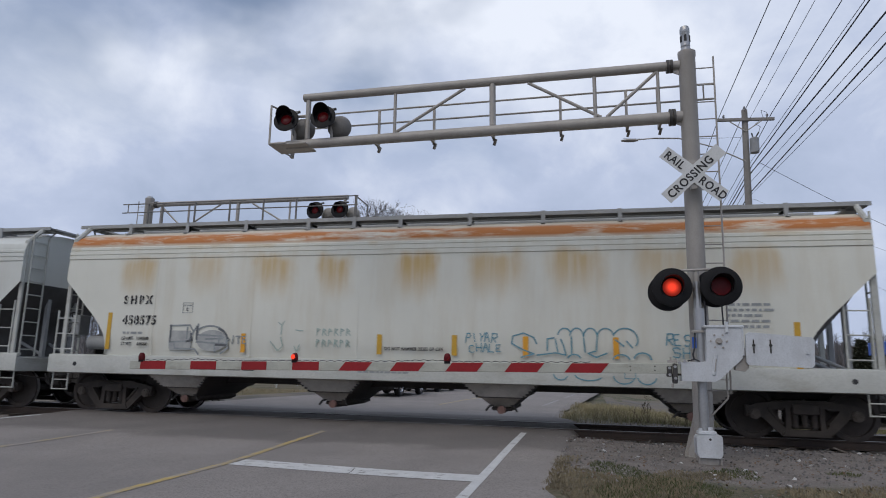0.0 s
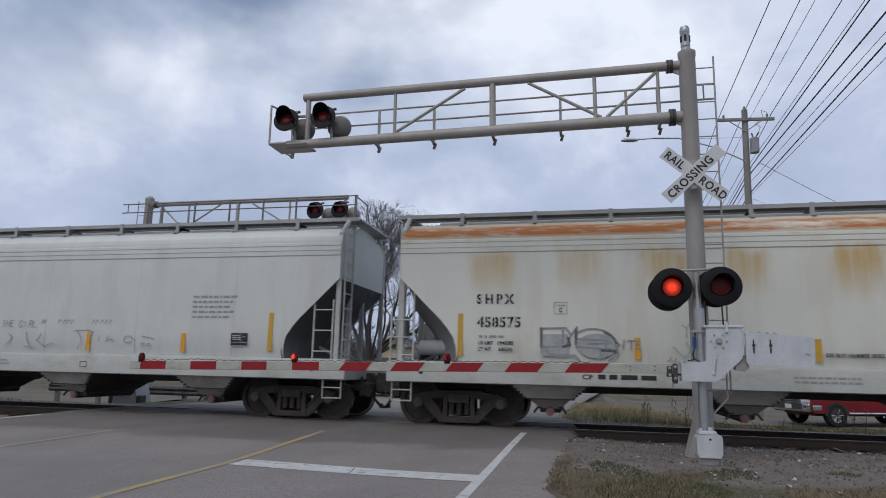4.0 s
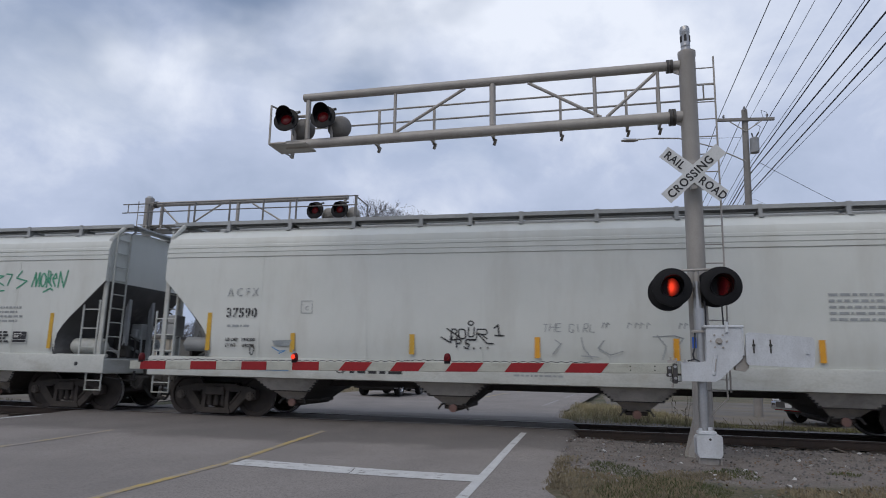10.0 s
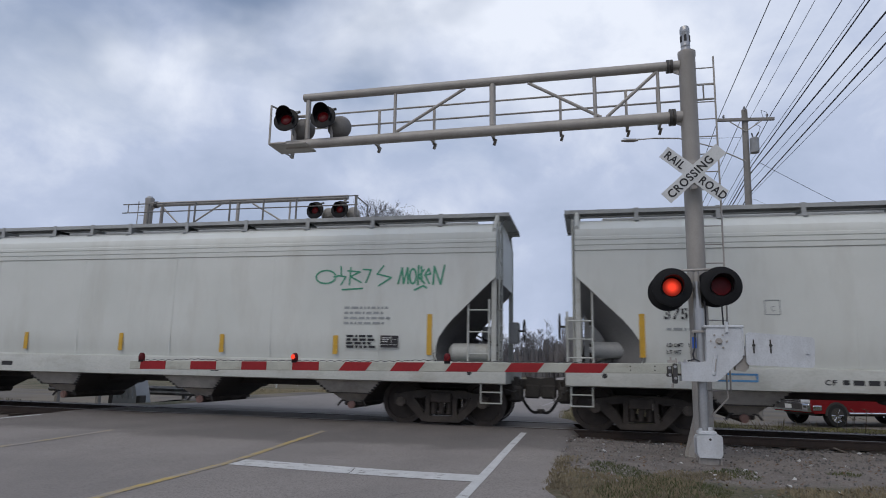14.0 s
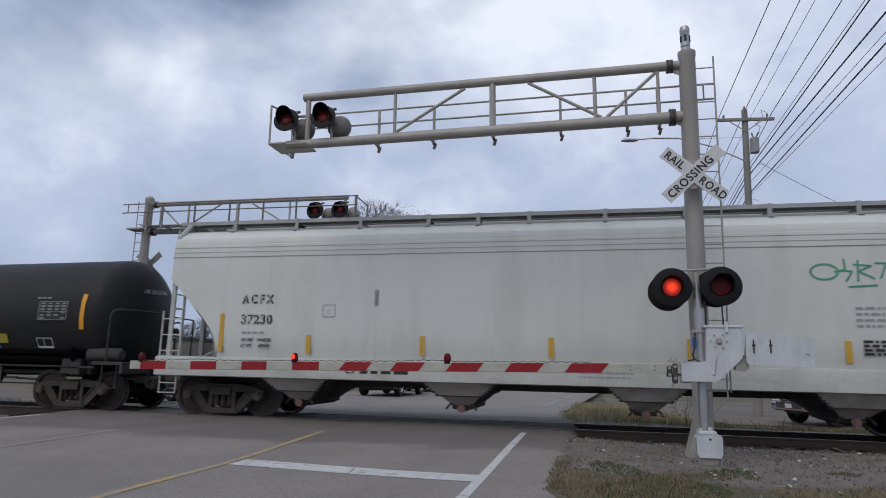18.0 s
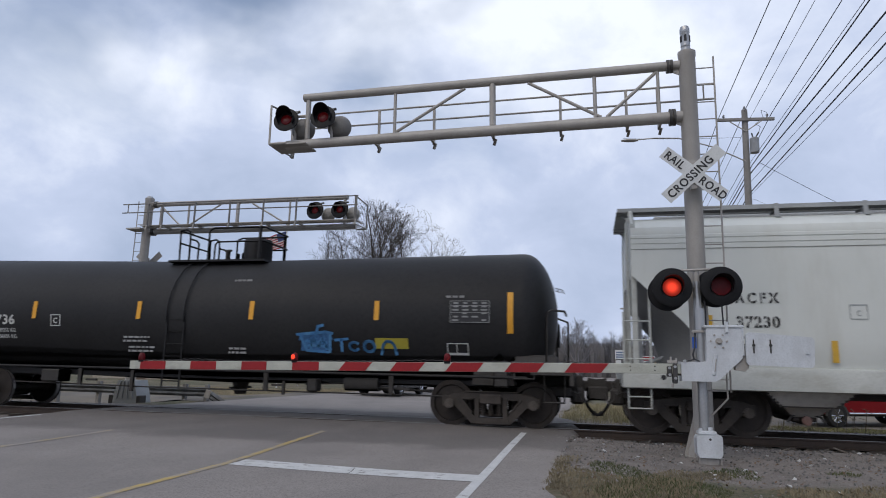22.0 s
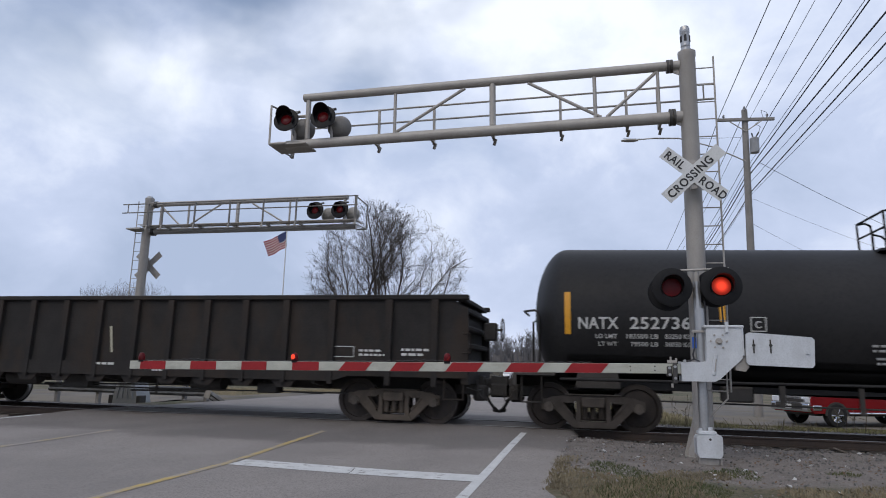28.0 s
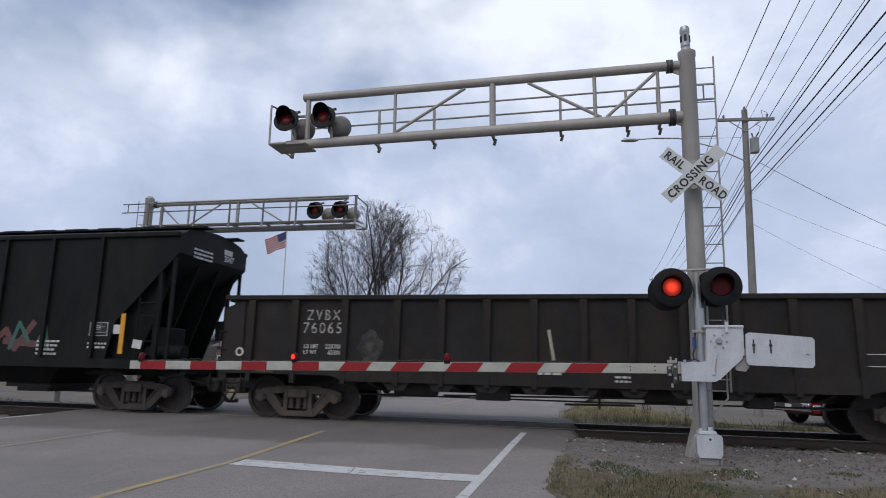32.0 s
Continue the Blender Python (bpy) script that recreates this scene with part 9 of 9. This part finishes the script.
def signal_base():
    """The ribbed foot on which the far signal's mast stands."""
    root = thing("signal_base", pose(-14.75, 4.15, -0.03), "grey ribbed footing under the far signal mast", "signal base")
    part("base", Solid().prism([(-0.55, -0.45), (0.55, -0.45), (0.47, 0), (0.30, 0.60), (-0.30, 0.60), (-0.47, 0)], 0.66), GREY_STEEL, root)
    for x in (-0.30, -0.10, 0.10, 0.30):
        part("rib", Solid().prism([(x - 0.03, 0.03), (x + 0.03, 0.03), (x * 0.64 + 0.025, 0.58), (x * 0.64 - 0.025, 0.58)], 0.05, Matrix.Translation((0, -0.35, 0))), GREY_STEEL, root)
    for x in (-0.52, 0.52):
        part("anchor_block", Solid().box((x, -0.2, -0.16), (0.16, 0.3, 0.56), ch=0.02), UNDER, root)


signal_base()


def wheel_part(car, x, y, r, w):
    side = 1 if y > 0 else -1
    m = Matrix.Translation((x, y, r)) @ Matrix.Rotation(radians(-90 * side), 4, "X")
    wh = part("wheel", Solid().lathe([(r * 0.62, -w / 2), (r * 0.92, -w / 2), (r, -w * 0.3), (r, w * 0.3), (r * 0.92, w / 2), (r * 0.62, w / 2)], 28, m), RUBBER, car)
    part("rim", Solid().lathe([(r * 0.64, w * 0.1), (r * 0.64, w * 0.46), (r * 0.58, w * 0.46), (r * 0.52, w * 0.2), (r * 0.2, w * 0.25), (r * 0.12, w * 0.42), (0.001, w * 0.44)], 24, m), CHROME, wh)
    sp = Solid()
    for k in range(6):
        a = k * math.pi / 3
        sp.rod(m @ Vector((r * 0.14 * math.cos(a), r * 0.14 * math.sin(a), w * 0.40)), m @ Vector((r * 0.58 * math.cos(a), r * 0.58 * math.sin(a), w * 0.44)), r * 0.06, n=6)
    part("spokes", sp, CHROME, wh)


def vehicle(name, m, paint, label, kind="suv"):
    """A parked or waiting car; its nose points to +x."""
    car = thing(name, m, label, "car", "waiting cars" if kind != "pickup" else "")
    L, W = (4.7, 1.86) if kind != "pickup" else (5.6, 1.95)
    z0 = 0.34 if kind != "pickup" else 0.45
    hood, roof = (1.0, 1.68) if kind == "suv" else ((0.95, 1.45) if kind == "sedan" else (1.15, 1.85))
    F, R_ = L / 2, -L / 2

    def hull(outline, w0, w1, zsplit):
        n = len(outline)
        s = Solid()
        vs = []
        for sg in (-1, 1):
            for x, z in outline:
                w = w0 if z <= zsplit else w0 + (w1 - w0) * (z - zsplit) / (roof - zsplit)
                vs.append((x, sg * w / 2, z))
        s.add(vs, [tuple(range(n)), tuple(range(n, 2 * n))] + [(i, (i + 1) % n, n + (i + 1) % n, n + i) for i in range(n)])
        return s
    low = [(F - 0.1, z0), (F, z0 + 0.12), (F, hood - 0.25), (F - 0.12, hood - 0.05), (F - 1.35, hood + 0.05), (R_ + 0.1, hood + 0.05), (R_, hood - 0.1), (R_, z0 + 0.15), (R_ + 0.15, z0)]
    part("body", hull(low, W, W, 9), paint, car)
    if kind == "pickup":
        cab = [(F - 1.35, hood + 0.05), (F - 1.95, roof), (F - 3.1, roof), (F - 3.35, hood + 0.05)]
    elif kind == "sedan":
        cab = [(F - 1.25, hood + 0.05), (F - 2.0, roof), (R_ + 1.2, roof), (R_ + 0.5, hood + 0.05)]
    else:
        cab = [(F - 1.25, hood + 0.05), (F - 1.9, roof), (R_ + 0.35, roof), (R_ + 0.05, hood + 0.05)]
    part("cabin", hull(cab, W - 0.1, W - 0.45, hood), paint, car)
    (xa, za), (xb, zb) = cab[0], cab[1]
    wb, wt_ = W - 0.22, W - 0.55
    ws = Solid().add([(xa + 0.012 - 0.06, -wb / 2, za + 0.06), (xa + 0.012 - 0.06, wb / 2, za + 0.06), (xb + 0.04, wt_ / 2, zb - 0.06), (xb + 0.04, -wt_ / 2, zb - 0.06)], [(0, 1, 2, 3)])
    part("windscreen", ws, GLASS, car)
    xr, xq = cab[-1], cab[-2]
    for sg in (-1, 1):
        mid = (cab[1][0] + cab[2][0]) / 2
        for p0, p1, q0, q1 in (((xa - 0.15), mid + 0.04, xb - 0.02, mid + 0.04), (mid - 0.04, xr[0] + 0.2, mid - 0.04, xq[0] + 0.08)):
            zl, zh = hood + 0.10, roof - 0.10
            wl, wh_ = (W - 0.1) / 2 - 0.02 + 0.012, (W - 0.45) / 2 + 0.04
            part("side_window", Solid().add([(p0, sg * wl, zl), (p1, sg * wl, zl), (q1, sg * wh_, zh), (q0, sg * wh_, zh)], [(0, 1, 2, 3)]), GLASS, car)
    part("bumper", Solid().box((F + 0.02, 0, z0 + 0.18), (0.16, W - 0.06, 0.26), ch=0.04), CHROME if kind == "pickup" else paint, car)
    part("lower_grille", Solid().box((F + 0.085, 0, z0 + 0.21), (0.05, W * 0.66, 0.20), ch=0.01), UNDER, car)
    part("underbody", Solid().box((0, 0, z0 - 0.02), (L - 0.7, W - 0.5, 0.14)), UNDER, car)
    for sg in (-1, 1):
        part("fog_lamp", Solid().box((F + 0.08, sg * (W / 2 - 0.20), z0 + 0.22), (0.05, 0.17, 0.10), ch=0.02), UNDER, car)
    if kind == "pickup":
        part("grille_surround", Solid().box((F + 0.0, 0, hood - 0.30), (0.06, W - 0.10, 0.42), ch=0.03), CHROME, car, "broad chrome grille surround")
        part("bumper_end", Solid().box((F - 0.22, 0, z0 + 0.18), (0.40, W + 0.05, 0.22), ch=0.05), CHROME, car)
    g = part("grille", Solid().box((F + 0.005, 0, hood - 0.32), (0.05, W * 0.5, 0.26), ch=0.01), UNDER, car)
    for k in range(4):
        part("grille_bar", Solid().box((F + 0.035, 0, hood - 0.42 + 0.065 * k), (0.02, W * 0.48, 0.015)), CHROME, g)
    for sg in (-1, 1):
        part("headlight", Solid().box((F - 0.03, sg * (W / 2 - 0.24), hood - 0.27), (0.17 if kind == "pickup" else 0.12, 0.38, 0.20), ch=0.03), mat("pale_headlight_glass", (0.7, 0.72, 0.75), None, 0.1), car)
        part("mirror", Solid().box((F - 1.55, sg * (W / 2 + 0.10), hood + 0.14), (0.12, 0.20, 0.15), ch=0.03), paint, car)
        part("sill_trim", Solid().rod((F - 1.4, sg * (W / 2 + 0.01), z0 + 0.02), (R_ + 1.4, sg * (W / 2 + 0.01), z0 + 0.02), 0.04, n=8), CHROME if kind == "pickup" else UNDER, car)
        for x in (F - 0.95, R_ + 1.0):
            wheel_part(car, x, sg * (W / 2 - 0.10), 0.40 if kind == "pickup" else 0.36, 0.24)
            arch = Solid()
            r = 0.46 if kind == "pickup" else 0.42
            arch.prism([(x + r * math.cos(radians(a)), 0.38 + r * math.sin(radians(a))) for a in range(0, 181, 20)], 0.03, Matrix.Translation((0, sg * (W / 2 + 0.004), 0)))
            part("wheel_arch", arch, UNDER, car)
    part("number_plate", Solid().box((F + 0.11, 0, z0 + 0.2), (0.01, 0.32, 0.15)), CHALK, car)
    return car


WHITE_PAINT = mat("white_car_enamel", (0.70, 0.71, 0.72), (0.66, 0.67, 0.68), 0.2, 0, 2, 0)
DARK_PAINT = mat("dark_grey_car_enamel", (0.04, 0.042, 0.046), None, 0.2, 0, 2, 0)
SILVER_PAINT = mat("silver_car_enamel", (0.35, 0.36, 0.37), None, 0.25, 0.5, 2, 0)
RED_PAINT = mat("red_car_enamel", (0.235, 0.010, 0.014), (0.19, 0.008, 0.012), 0.2, 0, 2, 0)
for (x, y), paint, kind, lab in zip(((-8.9, 14.4), (-8.7, 21.0), (-8.2, 27.4), (-7.7, 34.0), (-7.1, 40.5)), (DARK_PAINT, SILVER_PAINT, DARK_PAINT, DARK_PAINT, WHITE_PAINT), ("suv", "suv", "suv", "suv", "sedan"),
                                     ("dark sport utility car waiting at the crossing", "silver sport utility car waiting in the queue", "dark sport utility car waiting in the queue", "dark sport utility car waiting in the queue", "white sedan waiting in the queue")):
    vehicle("waiting_car", pose(x, y, -0.085, 0, 0, -94), paint, lab, kind)
vehicle("pickup_truck", pose(9.43, 11.43, ground_z(9.43, 11.43) + 0.03, 0, 0, 203), RED_PAINT, "bright red pickup truck with chrome wheels beside the side street", "pickup")

# flag
FLAG = []
FLAG_PIECES, FLAG_W, FLAG_H = 12, 2.1, 1.2
FX, FY, FZ = -22.69, 30.0, 11.35


def flag_wave(t):
    """How far the wind lifts the cloth, and the bearing to which it blows, at t seconds."""
    drop = 38 + 18 * math.sin(t * 1.35 + 0.6) + 8 * math.sin(t * 3.9)
    late = ((26.9, 30), (27.5, 20), (28.0, 25), (28.5, 38), (29.0, 44), (29.5, 54), (30.0, 53), (30.5, 63), (31.0, 46), (31.5, 12), (32.5, 28))
    for (a, d0), (b, d1) in zip(late, late[1:]):
        if a <= t < b:
            drop = d0 + (d1 - d0) * smooth(a, b, t)
    return drop, 10 * math.sin(t * 1.1) + 6 * math.sin(t * 2.3 + 1)


def flag_pose(k, t):
    """The place of the k-th upright piece of cloth, counted from the pole."""
    x = y = z = 0.0
    w = FLAG_W / FLAG_PIECES
    for j in range(k + 1):
        sink, turn = flag_wave(t - 0.03 * j)
        yaw = radians(186 + turn + 24 * math.sin(t * 5.0 - j * 0.62) * (0.2 + j / FLAG_PIECES))
        drop = -radians(sink)
        if j == k:
            return Matrix.Translation((x, y, z)) @ Matrix.Rotation(yaw, 4, "Z") @ Matrix.Rotation(-drop * min(1.0, (j + 0.5) / 4), 4, "Y")
        x += w * 0.97 * math.cos(yaw) * math.cos(drop)
        y += w * 0.97 * math.sin(yaw) * math.cos(drop)
        z += w * 0.97 * math.sin(drop)


def flag():
    base = ground_z(FX, FY)
    pole = thing("flagpole", pose(FX, FY, base), "slender white metal flagpole on the lawn", "flagpole")
    part("pole", Solid().rod((0, 0, -0.3), (0, 0, FZ - base + 0.12), 0.06, 0.04, 12), SIGN_WHITE, pole)
    part("finial", Solid().lathe([(0.001, 0), (0.06, 0.03), (0.075, 0.08), (0.05, 0.14), (0.001, 0.15)], 12, Matrix.Translation((0, 0, FZ - base + 0.1))), ROAD_YELLOW, pole)
    root = thing("flag", pose(FX, FY, FZ), "striped red and white flag with a blue corner on a pole", "flag")
    mats = (mat("flag_red", (0.34, 0.03, 0.04), None, 0.8, 0, 6, 0), mat("flag_white", (0.52, 0.50, 0.50), None, 0.8, 0, 6, 0), mat("flag_blue", (0.035, 0.05, 0.14), None, 0.8, 0, 6, 0))
    w = FLAG_W / FLAG_PIECES
    for k in range(FLAG_PIECES):
        me = bpy.data.meshes.new("cloth")
        vs, fs, ids = [], [], []
        for j in range(13):
            z1, z0 = -FLAG_H * j / 13, -FLAG_H * (j + 1) / 13
            i0 = len(vs)
            vs += [(0, 0, z0), (w * 1.06, 0, z0), (w * 1.06, 0, z1), (0, 0, z1)]
            fs.append((i0, i0 + 1, i0 + 2, i0 + 3))
            ids.append(2 if (j < 7 and k < FLAG_PIECES * 0.4) else j % 2)
        me.from_pydata(vs, [], fs)
        for m_ in mats:
            me.materials.append(m_)
        for p, i in zip(me.polygons, ids):
            p.material_index = i
        FLAG.append(part("cloth", me, None, root))


flag()

# ---- grass and weeds ----


def blades(name, n, area, hmin, hmax, material, seed, label, keep=None, lean=0.4):
    rng = random.Random(seed)
    s = Solid()
    x0, x1, y0, y1 = area
    for _ in range(n):
        x, y = rng.uniform(x0, x1), rng.uniform(y0, y1)
        if keep and noise.noise((x * 0.8, y * 0.8, seed)) < keep(x, y):
            continue
        h, w, a = rng.uniform(hmin, hmax), rng.uniform(0.004, 0.009), rng.uniform(0, 6.283)
        dx, dy = rng.gauss(0, lean) * h, rng.gauss(0, lean) * h
        z = ground_z(x, y) - 0.01
        c, d = w * math.cos(a), w * math.sin(a)
        s.add([(x - c, y - d, z), (x + c, y + d, z), (x + dx * 0.5 + c * 0.7, y + dy * 0.5 + d * 0.7, z + h * 0.6), (x + dx * 0.5 - c * 0.7, y + dy * 0.5 - d * 0.7, z + h * 0.6), (x + dx, y + dy, z + h)], [(0, 1, 2, 3), (3, 2, 4)])
    tagged(new(name, s.mesh(name, material, 0)), label, "grass", kind="stuff")


DRY = mat("dry_straw_grass", (0.26, 0.215, 0.135), (0.12, 0.10, 0.064), 0.9, 0, 1.5, 0)
GREEN = mat("green_grass_blades", (0.05, 0.068, 0.025), (0.10, 0.105, 0.042), 0.9, 0, 1.5, 0)
blades("dry_grass", 76000, (-0.75, 7.5, -9.6, -4.2), 0.015, 0.06, DRY, 3, "short dry straw-coloured grass on the shoulder", lambda x, y: -0.10 + 0.17 * (y + 6.6) + (0.10 if x < -0.2 and y > -7.2 else 0))
blades("green_grass", 50000, (0.0, 7.5, -9.6, -4.2), 0.015, 0.055, GREEN, 8, "patches of short green grass on the shoulder", lambda x, y: 0.04 + 0.14 * (y + 6.6))
blades("dry_weeds", 5000, (0.1, 16, 2.2, 9.0), 0.08, 0.36, DRY, 4, "tall dry weeds along the track", lambda x, y: -0.12 + 0.10 * abs(y - 4.0) + 0.25 * max(0, x - 5))
blades("dry_weeds", 9000, (-0.9, 3.4, 2.3, 11.5), 0.05, 0.24, mat("tan_weed_blades", (0.36, 0.31, 0.19), (0.24, 0.22, 0.12), 0.9, 0, 1.5, 0), 23, "low tan weeds on the bank beside the street", lambda x, y: -0.3)
blades("green_grass", 45000, (0.6, 24, 3.0, 9.7), 0.04, 0.10, mat("yellow_green_grass_blades", (0.15, 0.15, 0.055), (0.20, 0.18, 0.075), 0.9, 0, 1.5, 0), 6, "green grass on the bank behind the track", lambda x, y: -0.35)
blades("dry_weeds", 3500, (-34, -18.5, 2.4, 5.2), 0.04, 0.14, DRY, 12, "tall dry weeds along the track", lambda x, y: -0.2)
blades("dry_grass", 9000, (-27, -9.8, 16.6, 26), 0.10, 0.28, mat("tan_grass_blades", (0.34, 0.28, 0.17), (0.28, 0.23, 0.14), 0.9, 0, 1.5, 0), 15, "tan dry grass strip beside the far street")


def weed_stalks():
    """Tall dead weeds with seed heads behind the track."""
    rng = random.Random(77)
    for cx, cy in ((2.3, 3.0), (6.3, 3.4), (1.3, 2.9)):
        s = Solid()
        for _ in range(7):
            x, y = rng.gauss(0, 0.18), rng.gauss(0, 0.12)
            h = rng.uniform(0.35, 0.75)
            dx, dy = rng.gauss(0, 0.10), rng.gauss(0, 0.08)
            s.rod((x, y, -0.05), (x + dx, y + dy, h), 0.006, 0.003, 4, False)
            for q in range(4):
                f = rng.uniform(0.5, 1.0)
                s.rod((x + dx * f, y + dy * f, h * f), (x + dx * f + rng.gauss(0, 0.06), y + dy * f + rng.gauss(0, 0.05), h * f + rng.uniform(0.02, 0.10)), 0.004, 0.007, 4)
        root = thing("weed", pose(cx, cy, ground_z(cx, cy)), "tall dead brown weed stalks behind the rails", "weed", "weeds behind the track")
        part("stalk", s, mat("brown_weed_stalk", (0.13, 0.10, 0.065), (0.09, 0.07, 0.05), 0.9, 0, 5, 0), root)


weed_stalks()


def roadside_sign():
    """A low white board with dark print beside the far street."""
    root = thing("roadside_sign", pose(-24.4, 35.0, -1.02), "low white sign board beside the far street", "sign")
    part("board", Solid().box((0, 0, 1.05), (2.6, 0.12, 0.75), ch=0.02), SIGN_WHITE, root)
    for x in (-1.0, 1.0):
        part("post", Solid().box((x, 0.02, 0.35), (0.1, 0.1, 0.8)), GALV, root)
    bars(root, -1.1, -0.07, 1.2, 2.1, 3, 0.08, 0.2, INK)


roadside_sign()


def motions():
    """Keys the rolling train, its wheels, the flashing lamps and the flag."""
    times = [i * 0.2 for i in range(161)]
    for car, x in CARS:
        walk(car, [(t, pose(x + travel(t), 0, 0)) for t in times])
    for ws, dx in WHEELSETS:
        walk(ws, [(t, Matrix.Translation((dx, 0, WHEEL_R)) @ Matrix.Rotation((travel(t) - travel(0)) / WHEEL_R, 4, "Y")) for t in times])
    step = 0.6458
    for lamps, phase, start in ((FLASH_LEFT, 0, 0.25), (FLASH_RIGHT, 1, 0.25), (GATE_LEFT, 0, 0.08), (GATE_RIGHT, 1, 0.08)):
        for lamp, ref in lamps:
            at = ref.matrix_basis.copy()
            angle = 0.0 if phase == 0 else 180.0
            rows = [(0.0, at @ pose(0, 0, 0, 0, 0, angle))]
            k = 0
            while start + 0.1 + step * k < 32.0:
                t = start + step * k
                rows.append((t, at @ pose(0, 0, 0, 0, 0, angle)))
                for q in (1, 2, 3):
                    rows.append((t + q / 30, at @ pose(0, 0, 0, 0, 0, angle + 60 * q)))
                angle += 180
                k += 1
            rows.append((32.0, at @ pose(0, 0, 0, 0, 0, angle)))
            walk(ref, rows)
    for k, piece in enumerate(FLAG):
        walk(piece, [(i * 0.25, flag_pose(k, i * 0.25)) for i in range(129)])


motions()
